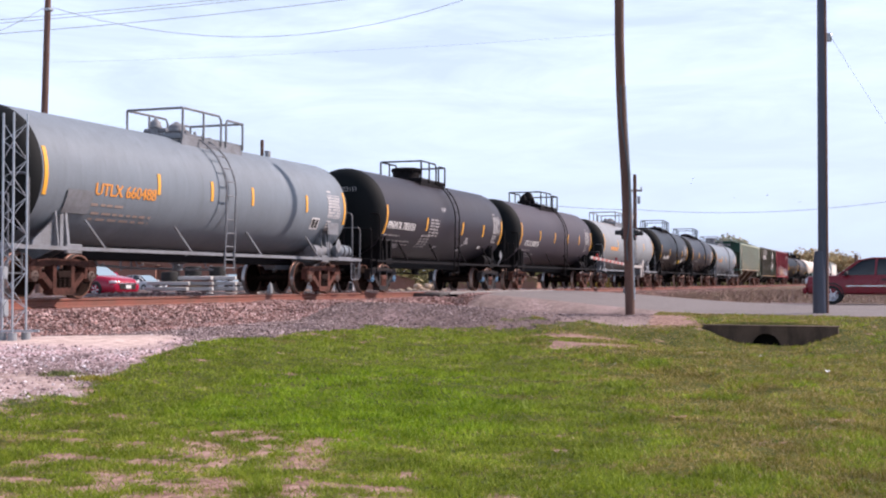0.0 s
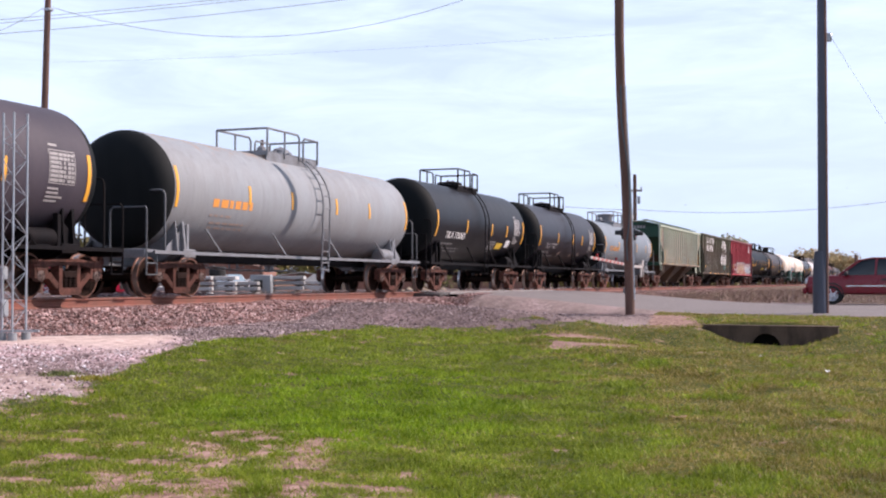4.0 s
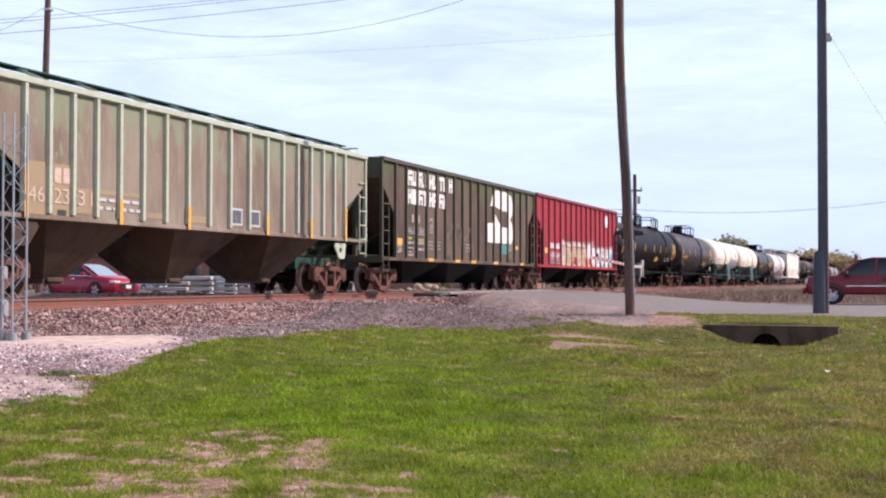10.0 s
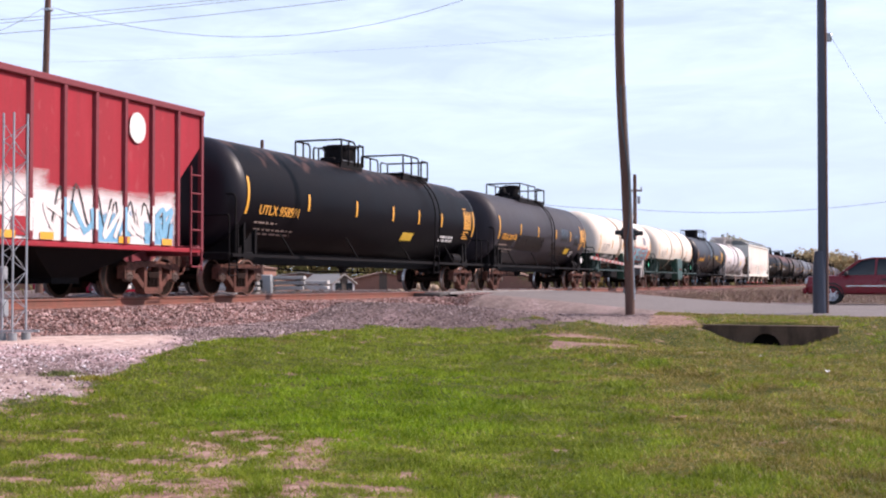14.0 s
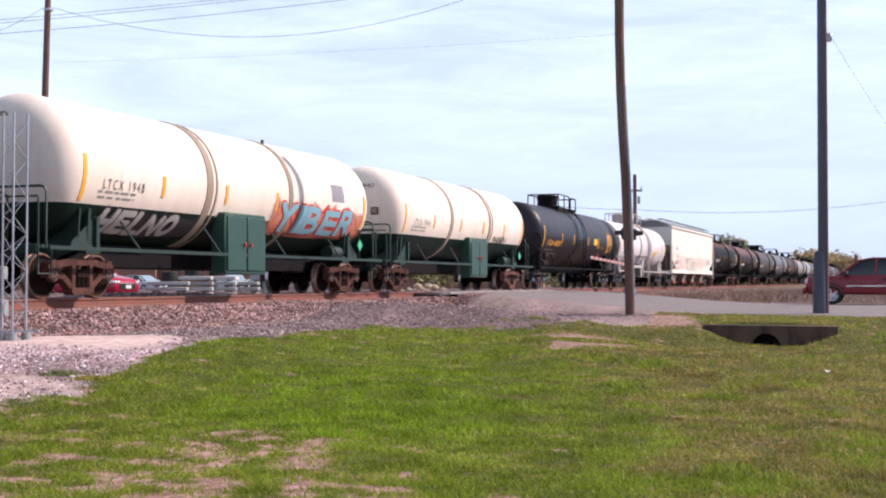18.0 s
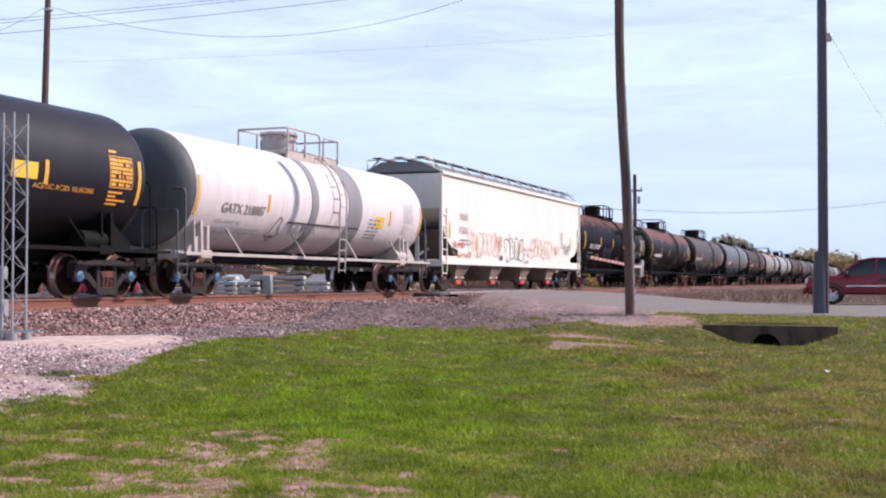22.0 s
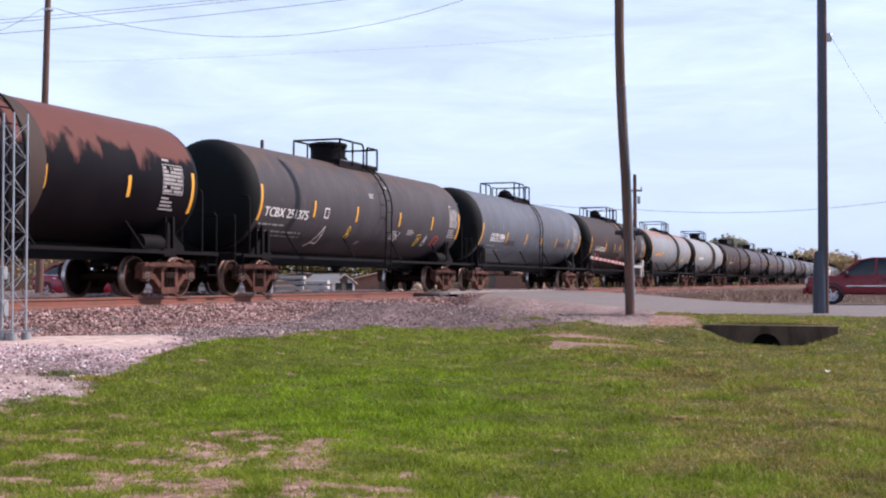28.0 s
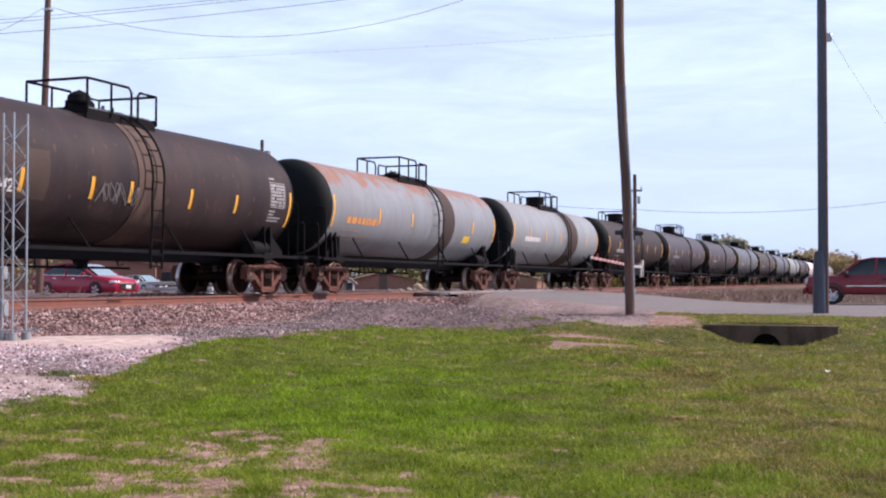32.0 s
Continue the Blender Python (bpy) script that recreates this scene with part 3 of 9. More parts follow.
front_axles, rear_axles, cars = [], [], []


def add_truck(car, x, blue=False):
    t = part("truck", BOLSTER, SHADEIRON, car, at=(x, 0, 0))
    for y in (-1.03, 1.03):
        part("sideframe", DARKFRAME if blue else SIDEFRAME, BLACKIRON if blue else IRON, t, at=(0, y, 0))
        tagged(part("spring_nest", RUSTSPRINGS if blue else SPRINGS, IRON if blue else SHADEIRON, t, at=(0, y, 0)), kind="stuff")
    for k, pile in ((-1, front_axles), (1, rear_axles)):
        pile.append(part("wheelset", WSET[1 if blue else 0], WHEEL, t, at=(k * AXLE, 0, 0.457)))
    return t


def coupler_mesh():
    s = Shape()
    s.box(0.3, 0, 0.86, 0.6, 0.16, 0.18, chamfer=0.03)
    s.prism([(0.5, -0.16), (0.72, -0.2), (0.84, -0.1), (0.8, 0.02), (0.7, 0.06), (0.84, 0.16), (0.62, 0.2), (0.5, 0.12)], 0.7, 1.0, "xy")
    s.box(0.0, 0, 0.87, 0.12, 0.5, 0.36, chamfer=0.03)
    s.tube([(0.1, 0.25, 0.8), (0.4, 0.3, 0.55), (0.8, 0.28, 0.5)], 0.025, 6)
    return s.mesh("coupler")


COUPLER = coupler_mesh()


def strip(car, x, r, cz, a_mid, height, side=-1):
    """A reflective strip wrapped on the shell: a_mid in degrees above the horizontal."""
    s = Shape()
    half = math.degrees(height / 2 / r)
    n = 5
    vs = []
    for i in range(n + 1):
        a = radians(a_mid - half + 2 * half * i / n)
        for rr in (r + 0.004, r + 0.014):
            for dx in (-0.055, 0.055):
                vs.append((x + dx, side * rr * math.cos(a), cz + rr * math.sin(a)))
    fs = []
    for i in range(n):
        b, t = i * 4, i * 4 + 4
        fs += [(b + 2, b + 3, t + 3, t + 2), (b, b + 2, t + 2, t), (b + 1, b + 3, t + 3, t + 1)]
    fs += [(0, 1, 3, 2), (n * 4, n * 4 + 1, n * 4 + 3, n * 4 + 2)]
    s.add(vs, fs)
    part("reflective_strip", s, YELLOW, car, "yellow reflective strip")


def sliced(pts, faces, step):
    """Cuts flat work into level bands, so that it follows the curve of a shell."""
    b = bmesh.new()
    vs = [b.verts.new((x, h, 0)) for x, h in pts]
    for f in faces:
        try:
            b.faces.new([vs[i] for i in f])
        except ValueError:
            pass
    h0, h1 = min(h for _, h in pts), max(h for _, h in pts)
    for k in range(1, int((h1 - h0) / step) + 1):
        bmesh.ops.bisect_plane(b, geom=b.verts[:] + b.edges[:] + b.faces[:], plane_co=(0, h0 + k * step, 0), plane_no=(0, 1, 0))
    bmesh.ops.triangulate(b, faces=b.faces[:])
    b.verts.index_update()
    out = [(v.co.x, v.co.y) for v in b.verts], [tuple(v.index for v in f.verts) for f in b.faces]
    b.free()
    return out


def wrapped(car, name, pts, faces, r, cz, mat, lift, label=""):
    """Flat work (x along the car, height above the tank's axis measured on the skin) bent onto the near side of the shell."""
    s = Shape()
    if r:
        if max(h for _, h in pts) - min(h for _, h in pts) > 0.4:
            pts, faces = sliced(pts, faces, 0.14)
        s.add([(x, -(r + lift) * math.cos(h / r), cz + (r + lift) * math.sin(h / r)) for x, h in pts], faces)
    else:       # a flat side: cz is its distance from the middle, heights count from the rail
        s.add([(x, -(cz + lift), h) for x, h in pts], faces)
    ob = part(name, s, mat, car, label)
    return tagged(ob, kind="stuff") if name in ("small_stencil", "data_table") else ob


def lvl(angle, r):
    return radians(angle) * r if r else angle


def write_on(car, text, x0, width, angle, height, r, cz, mat, lift=0.012, bold=True):
    """Writing on the near side of the shell, read from the track side: it runs towards +x."""
    vs, fs = lettering(text)
    h0 = lvl(angle, r) - height / 2
    n, pts, faces = len(vs), [], []
    for k, d in enumerate((-1, 0, 1) if bold and r and height > 0.23 else (0,)):        # a bold stroke
        pts += [(x0 + u * width + d * 0.045 * height, h0 + v * height + d * 0.015 * height) for u, v in vs]
        faces += [tuple(i + k * n for i in f) for f in fs]
    ob = wrapped(car, "lettering", pts, faces, r, cz, mat, lift)
    for i, v in enumerate(ob.data.vertices):
        v.co.y -= 0.0015 * (i // n)


def sprayed_word(car, text, x0, width, angle, height, r, cz, fill, outline, label, lean=0.25, fat=0.05):
    """Fat leaning sprayed letters with a drawn outline, letter by letter."""
    share = {"I": 0.38, "L": 0.85}
    total = sum(share.get(ch, 1.0) for ch in text)
    at = 0.0
    for k, ch in enumerate(text):
        rnd = random.Random(k * 7 + len(text))
        vs, fs = lettering(ch)
        step = width * share.get(ch, 1.0) / total
        xx, at = x0 + at, at + step
        w, hh = step * rnd.uniform(0.74, 0.82), height * rnd.uniform(0.9, 1.08)
        h0 = lvl(angle, r) - hh / 2 + rnd.uniform(-0.05, 0.05) * height
        base = [(xx + u * w + lean * (v - 0.5) * hh, h0 + v * hh) for u, v in vs]

        def swollen(g, n, z, mat, name):
            for q in range(n):
                a = 2 * math.pi * q / n
                wrapped(car, name, [(x + g * math.cos(a), h + g * math.sin(a)) for x, h in base], fs, r, cz, mat, z + 0.0012 * q, label)
        swollen(fat * 2.0, 8, 0.010 + 0.0002 * k, outline, "graffiti_outline")
        swollen(fat, 6, 0.024 + 0.0002 * k, fill, "graffiti_letter")
        wrapped(car, "graffiti_letter", base, fs, r, cz, fill, 0.034, label)


def bars_on(car, name, x0, width, angle, r, cz, mat, rows=2, height=0.06, step=0.1, seed=1, lift=0.008, label=""):
    """Writing too small to read: rows of plain bars."""
    rnd = random.Random(seed)
    pts, fs = [], []
    for k in range(rows):
        h = lvl(angle, r) - k * step
        x = x0 + rnd.uniform(0, 0.06)
        while x < x0 + width:
            w = min(rnd.uniform(0.12, 0.34), x0 + width - x)
            n = len(pts)
            pts += [(x, h), (x + w, h), (x + w, h + height), (x, h + height)]
            fs.append((n, n + 1, n + 2, n + 3))
            x += w + rnd.uniform(0.05, 0.12)
    wrapped(car, name, pts, fs, r, cz, mat, lift, label)


def patch_on(car, name, x0, width, angle, height, r, cz, mat, lift=0.006, label=""):
    n = max(2, int(height / 0.15))
    h0 = lvl(angle, r) - height / 2
    pts, fs = [], []
    for i in range(n + 1):
        pts += [(x0, h0 + height * i / n), (x0 + width, h0 + height * i / n)]
    for i in range(n):
        fs.append((2 * i, 2 * i + 1, 2 * i + 3, 2 * i + 2))
    wrapped(car, name, pts, fs, r, cz, mat, lift, label)


def table_on(car, x0, angle, r, cz, mat, w=0.75, h=0.6, seed=3):
    """A stencilled data table: boxes in rows."""
    pts, fs = [], []
    rnd = random.Random(seed)
    cols = [0.0, 0.36 + rnd.uniform(-0.03, 0.03), 0.53, 0.7, 0.86, 1.0]
    def cell(a, b, c, d):
        fs.append(tuple(range(len(pts), len(pts) + 4)))
        pts.extend([(a, b), (c, b), (c, d), (a, d)])
    low = lvl(angle, r) - h / 2 + 0.04
    for k in range(7):
        y = low + k * h / 7
        for a, b in zip(cols, cols[1:]):
            full = b - a if rnd.random() < 0.75 else (b - a) * rnd.uniform(0.4, 0.8)
            cell(x0 + a * w + 0.008, y, x0 + (a + full) * w - 0.008, y + h / 7 * 0.74)
    for y in (low - 0.04, low + h + 0.01):
        cell(x0 - 0.03, y, x0 + w + 0.03, y + 0.02)
    for x in (x0 - 0.03, x0 + w + 0.01):
        cell(x, low - 0.015, x + 0.02, low + h + 0.005)
    y = low + h + 0.1       # a short line above, a few below
    cell(x0, y, x0 + w * 0.35, y + 0.05)
    for k in range(4):
        cell(x0 - 0.03, low - 0.16 - 0.085 * k, x0 + w * rnd.uniform(0.3, 0.95), low - 0.115 - 0.085 * k)
    wrapped(car, "data_table", pts, fs, r, cz, mat, 0.008, "stencilled data table")




def graffiti(car, x0, width, angle, height, r, cz, mats, count=5, seed=1, outline=None):
    """Sprayed swelling letter forms: fat leaning blobs with inner strokes, on a dark outline."""
    step = width / count
    ink = outline or mats[-1]
    thin = outline is None
    for k in range(count):
        rnd = random.Random(seed * 100 + k)
        cx, ch = x0 + step * (k + 0.5), lvl(angle, r) + rnd.uniform(-0.06, 0.06) * height
        a, b, lean = step * rnd.uniform(0.5, 0.6), height * rnd.uniform(0.44, 0.54), rnd.uniform(-0.25, 0.25)

        def blob(g, n=18):
            out = []
            for i in range(n):
                q = 2 * math.pi * i / n
                c, s = math.cos(q), math.sin(q)
                e = 1 + 0.13 * math.sin(3 * q + seed + k) + 0.08 * math.sin(5 * q + k)
                px = (a + g) * math.copysign(abs(c) ** 0.6, c) * e
                py = (b + g) * math.copysign(abs(s) ** 0.6, s) * e
                out.append((cx + px + lean * py, ch + py))
            return out

        def stroke(g):
            pts, fs = [], []
            for q in range(3):
                ax, ay = cx + rnd.uniform(-0.7, 0.7) * a, ch + rnd.uniform(-0.7, 0.7) * b
                bx, by = ax + rnd.uniform(-0.5, 0.5) * a, ay + rnd.choice((-1, 1)) * rnd.uniform(0.5, 0.9) * b
                nx, ny = by - ay, ax - bx
                m = max(math.hypot(nx, ny), 0.01)
                nx, ny = nx / m * g, ny / m * g
                n = len(pts)
                pts += [(ax + nx, ay + ny), ((ax + bx) / 2 + nx * 1.6, (ay + by) / 2 + ny * 1.6 + 0.03), (bx + nx, by + ny), (bx - nx, by - ny), ((ax + bx) / 2 - nx, (ay + by) / 2 - ny + 0.03), (ax - nx, ay - ny)]
                fs += [(n, n + 1, n + 4, n + 5), (n + 1, n + 2, n + 3, n + 4)]
            return pts, fs

        if thin:        # an outline alone, drawn as a narrow band
            o, i = blob(0.0), blob(-0.045)
            n = len(o)
            wrapped(car, "graffiti", o + i, [(q, (q + 1) % n, n + (q + 1) % n, n + q) for q in range(n)], r, cz, mats[k % len(mats)], 0.01, "sprayed outline graffiti")
        else:
            o = blob(0.05)
            wrapped(car, "graffiti", o, [tuple(range(len(o)))], r, cz, outline, 0.012 + 0.001 * k, "sprayed graffiti outline")
            o = blob(-0.01)
            wrapped(car, "graffiti", o, [tuple(range(len(o)))], r, cz, mats[k % len(mats)], 0.022 + 0.001 * k, "sprayed graffiti letter form")
        pts, fs = stroke(0.022 if thin else 0.03)
        for q in range(0, len(pts), 6):
            wrapped(car, "graffiti_stroke", pts[q:q + 6], [(0, 1, 4, 5), (1, 2, 3, 4)], r, cz, ink, 0.034 + 0.001 * k + 0.0002 * q)


def ribbon(pts, w):
    """A drawn line of width w through pts, as flat work."""
    out, fs = [], []
    for i, p in enumerate(pts):
        a, b = pts[max(i - 1, 0)], pts[min(i + 1, len(pts) - 1)]
        nx, ny = b[1] - a[1], a[0] - b[0]
        m = max(math.hypot(nx, ny), 1e-4)
        out += [(p[0] + nx / m * w / 2, p[1] + ny / m * w / 2), (p[0] - nx / m * w / 2, p[1] - ny / m * w / 2)]
        if i:
            fs.append((2 * i - 2, 2 * i, 2 * i + 1, 2 * i - 1))
    return out, fs


def scrawl(car, x0, width, angle, height, r, cz, mats, count, seed, w=0.035, lift=0.012, label="sprayed tag drawn in thin lines"):
    """A tag: letter by letter one looping line."""
    step, base = width / count, lvl(angle, r)
    for k in range(count):
        rnd = random.Random(seed * 31 + k)
        key = [(x0 + step * (k + rnd.uniform(-0.25, 1.2)), base + height * (((-0.5, 0.5)[q % 2]) * rnd.uniform(0.5, 1.0))) for q in range(rnd.choice((5, 6, 7)))]
        line = []
        for i in range(len(key) - 1):
            p0, p1, p2, p3 = key[max(i - 1, 0)], key[i], key[i + 1], key[min(i + 2, len(key) - 1)]
            for q in range(6):
                u = q / 6
                line.append(tuple(0.5 * (2 * b + (c - a) * u + (2 * a - 5 * b + 4 * c - d) * u * u + (3 * b - a - 3 * c + d) * u ** 3) for a, b, c, d in zip(p0, p1, p2, p3)))
        pts, fs = ribbon(line + [key[-1]], w * rnd.uniform(0.8, 1.3))
        s = Shape()
        for i, (x, h) in enumerate(pts):        # each turn of the line lies over the one before
            d = lift + 0.0006 * k + 0.0004 * (i // 2)
            s.v.append((x, -(r + d) * math.cos(h / r), cz + (r + d) * math.sin(h / r)) if r else (x, -(cz + d), h))
        s.f, s.mi = fs, [0] * len(fs)
        part("graffiti_stroke", s, mats[k % len(mats)], car, label)


def mist(name, color):
    """Spray paint that thins out towards the rim of its cloud."""
    m = material(name, color, 0.65, vary=0.12, bump=0)
    n, l = m.node_tree.nodes, m.node_tree.links
    at, nz, ad, mr = n.new("ShaderNodeAttribute"), n.new("ShaderNodeTexNoise"), n.new("ShaderNodeMath"), n.new("ShaderNodeMapRange")
    at.attribute_name = "cover"
    nz.inputs["Scale"].default_value, nz.inputs["Detail"].default_value = 3.5, 6.0
    ad.operation = "ADD"
    l.new(at.outputs["Fac"], ad.inputs[0])
    l.new(nz.outputs["Fac"], ad.inputs[1])
    mr.inputs["From Min"].default_value, mr.inputs["From Max"].default_value = 0.62, 1.12
    l.new(ad.outputs[0], mr.inputs["Value"])
    l.new(mr.outputs["Result"], n["Principled BSDF"].inputs["Alpha"])
    return m


def cloud_on(car, x0, x1, h0, h1, r, cz, mat, lift, label, foot=0.9):
    """A sprayed patch whose cover falls off to its top and ends; foot: its cover along the lower edge."""
    nx, nh = 18, 8
    pts = [(x0 + (x1 - x0) * i / nx, h0 + (h1 - h0) * j / nh) for i in range(nx + 1) for j in range(nh + 1)]
    fs = [(i * (nh + 1) + j, (i + 1) * (nh + 1) + j, (i + 1) * (nh + 1) + j + 1, i * (nh + 1) + j + 1) for i in range(nx) for j in range(nh)]
    s = Shape()
    if r:
        s.add([(x, -(r + lift) * math.cos(h / r), cz + (r + lift) * math.sin(h / r)) for x, h in pts], fs)
    else:
        s.add([(x, -(cz + lift), h) for x, h in pts], fs)
    ob = part("graffiti_cloud", s, mat, car, label)
    cover = []
    for i in range(nx + 1):
        for j in range(nh + 1):
            u, v = 2 * i / nx - 1, j / nh
            cover.append(min(1 - u ** 6, 1 - v ** 3, foot + v * 2) * 0.95)
    ob.data.attributes.new("cover", "FLOAT", "POINT").data.foreach_set("value", cover)
    return ob


def head_mark(made, L, text, ink, z=0.5, width=1.2, height=0.15, y=0.0):
    """Small writing on the leading tank end."""
    car, r, cz = made
    vs, fs = lettering(text)
    s, h, depth = Shape(), L / 2, r * 0.38
    pts = []
    for u, v in vs:
        yy, zz = y + width * (0.5 - u), z * r + height * (v - 0.5)
        rho = min(0.999, math.hypot(yy, zz) / r)
        pts.append((-(h + depth * math.sqrt(max(0.0, 1 - rho ** 4)) + 0.012), yy, cz + zz))
    part("lettering", s.add(pts, fs), ink, car)


GRATE = Shape()
for _k in range(3):
    GRATE.box(-0.1 + 0.1 * _k, 0, 0, 0.06, 1.46, 0.03)
GRATE = GRATE.mesh("grating")


SLATEFRAME = material("dull_slate_handrail", (0.085, 0.095, 0.11), 0.6, vary=0.2, second=(0.05, 0.05, 0.055))


def tank_car(q1, q2, dia, zb, paint, head, gap1=2.8, gap2=2.8, label="", strips=None, domes=((-0.2, 0.42, 0.42),), platforms=((-1.1, 1.6),), ladder=0.4, frame=None, blue=False, bands=(), name="tank_car", strip_a=-5, sill=0.82, inset=(0.65, 0.65), end_rail=(0.42, None)):
    """A tank car; q1 and q2 are the ends of its shell along the train. domes: (x, radius, height); bands: (x, width, paint)."""
    L, r = q2 - q1, dia / 2
    cz = zb + r
    car = thing(name, label, "tank car", "cars of the freight train", at=(( q1 + q2) / 2, TRACK, 0))
    cars.append((car, (q1 + q2) / 2))
    frame = frame or UNDER
    rail = SLATEFRAME if frame in (GREYFRAME, PALEFRAME) else frame
    h = L / 2
    # shell
    s = Shape()
    n = 48
    s.lathe([(-h + L * k / 6, r) for k in range(7)], n, "x", (0, 0, cz))
    part("tank", s, paint, car, sharp=15)
    depth = r * 0.38
    for k in (-1, 1):
        s = Shape()
        pr = [(k * (h + depth * math.sin(radians(90) * i / 9)), max(0.001, r * math.cos(radians(90) * i / 9) ** 0.5)) for i in range(10)]
        s.lathe(pr, n, "x", (0, 0, cz))
        part("tank_head", s, head, car, "dished dark tank end" if head is not paint else "", sharp=50)
    for bx, bw, bm in bands:
        s = Shape().lathe([(bx - bw / 2, r - 0.01), (bx - bw / 2, r + 0.02), (bx + bw / 2, r + 0.02), (bx + bw / 2, r - 0.01)], n, "x", (0, 0, cz))
        part("shell_band", s, bm or frame, car)
    # strips
    if strips is None:
        strips = [-h + L * (k + 1) / 6 for k in range(5)]
    xs = [-h + 0.1] + list(strips) + [h - 0.1]
    for i, x in enumerate(xs):
        end = i in (0, len(xs) - 1)
        for side in (-1, 1):
            strip(car, x, r, cz, strip_a, 0.95 if end else 0.46, side)
    # walkway, railing, ladder and fittings on the top
    top = cz + r
    for a, b in platforms:
        pl, px = b - a, (a + b) / 2
        s = Shape()
        for y in (-0.74, 0.74):
            s.box(px, y, top - 0.16, pl, 0.04, 0.34)
        s.box(a, 0, top - 0.02, 0.05, 1.5, 0.12)
        s.box(b, 0, top - 0.02, 0.05, 1.5, 0.12)
        walkway = part("walkway", s, frame, car)
        for k in range(int(pl / 0.3)):
            part("grating", GRATE, frame, walkway, at=(a + 0.15 + k * 0.3, 0, top + 0.03))
        hz = top + 0.64
        for y in (-0.78, 0.78):
            m = a + pl * 0.62
            part("handrail", Shape().tube([(a, y, top - 0.1), (a, y, hz - 0.02), (a + 0.05, y, hz), (m - 0.1, y, hz), (m, y, hz - 0.1), (m, y, top - 0.1)], 0.03, 6), frame, walkway)
            part("handrail", Shape().tube([(m + 0.25, y, top - 0.1), (m + 0.25, y, hz - 0.14), (m + 0.32, y, hz - 0.06), (b, y, hz - 0.06), (b, y, top - 0.1)], 0.03, 6), frame, walkway)
            part("handrail", Shape().cyl((a + pl * 0.33, y, top - 0.1), (a + pl * 0.33, y, hz), 0.028, n=6), frame, walkway)
        part("handrail", Shape().tube([(a, -0.78, hz), (a, 0.78, hz)], 0.03, 6), frame, walkway)
        part("handrail", Shape().tube([(b, -0.78, hz - 0.06), (b, 0.78, hz - 0.06)], 0.03, 6), frame, walkway)
    for dx, dr, dh in domes:
        s = Shape()
        if dr > 0.3:
            s.lathe([(top - 0.15, dr), (top + dh - 0.1, dr), (top + dh - 0.09, dr * 1.1), (top + dh - 0.03, dr * 1.1), (top + dh + 0.02, dr * 0.9), (top + dh + 0.05, 0.001)], 20, "z", (dx, 0, 0))
            for k in range(8):
                a = k * math.pi / 4
                s.cyl((dx + dr * 1.06 * math.cos(a), dr * 1.06 * math.sin(a), top + dh - 0.16), (dx + dr * 1.06 * math.cos(a), dr * 1.06 * math.sin(a), top + dh + 0.0), 0.025, n=6)
            part("valve_housing", s, frame, car)
        else:
            s.lathe([(top - 0.1, dr * 0.72), (top + dh * 0.5, dr * 0.72), (top + dh * 0.52, dr), (top + dh * 0.62, dr), (top + dh * 0.64, dr * 0.86), (top + dh * 0.86, dr * 0.8), (top + dh, dr * 0.5), (top + dh + 0.06, 0.001)], 16, "z", (dx, 0.1, 0))
            s.cyl((dx, -0.22, top + dh * 0.35), (dx, 0.4, top + dh * 0.35), dr * 0.4, n=8)
            part("valve", s, frame, car)
    if platforms:
        a, b = platforms[0]
        for k in range(3):
            s = Shape()
            s.box(a + (b - a) * (0.55 + 0.14 * k), 0.1, top + 0.12, 0.14, 0.5, 0.16, chamfer=0.03)
            s.cyl((a + (b - a) * (0.55 + 0.14 * k), 0.1, top + 0.2), (a + (b - a) * (0.55 + 0.14 * k), 0.1, top + 0.32), 0.035, n=8)
            part("fitting", s, frame, car)
    lx = ladder - 0.24 if ladder is not None else 0
    for side in ((-1, 1) if ladder is not None else ()):
        s = Shape()
        for w in (-0.22, 0.22):
            pts = [(lx + w, side * (r + 0.16) * math.cos(radians(a)), cz + (r + 0.16) * math.sin(radians(a))) for a in range(80, -16, -8)]
            pts += [(lx + w, side * (r + 0.14), zb + 0.5), (lx + w, side * (r + 0.1), 0.62)]
            s.tube(pts, 0.025, 6)
        for a in range(76, -12, -13):
            y, z = side * (r + 0.16) * math.cos(radians(a)), cz + (r + 0.16) * math.sin(radians(a))
            s.cyl((lx - 0.22, y, z), (lx + 0.22, y, z), 0.016, n=6)
        for z in (zb + 0.75, zb + 0.42, zb + 0.1, zb - 0.22, 0.68):
            s.cyl((lx - 0.22, side * (r + 0.12), z), (lx + 0.22, side * (r + 0.12), z), 0.016, n=6)
        part("ladder", s, frame, car)
    # side rail with slanting stays
    for side in (-1, 1):
        s = Shape()
        y = side * (r + 0.06)
        s.box(0, y, 1.0, L + max(gap1, 2.0) / 2 + max(gap2, 2.0) / 2 - 1.0, 0.06, 0.075)
        for k in range(4):
            x = -h * 0.72 + h * 1.44 * k / 3
            s.bar((x, y, 1.02), (x - 0.42, y * 0.86, zb + 0.5), 0.04, 0.04)
        part("side_rail", s, frame, car)
    # ends: sill, saddle, platform, grab irons, coupler
    for k, gap in ((-1, gap1), (1, gap2)):
        tc = h - inset[0 if k < 0 else 1]
        e = max(h + gap / 2 - 0.42, h + 0.6)
        s = Shape()
        s.box(k * (e + tc - 1.2) / 2, 0, 0.86, e - tc + 1.2, 0.36, 0.34, chamfer=0.02)
        s.box(k * (e - 0.25), 0, 1.03, 0.5, 2.6, 0.06)
        s.box(k * e, 0, 0.97, 0.05, 2.7, 0.2, chamfer=0.015)
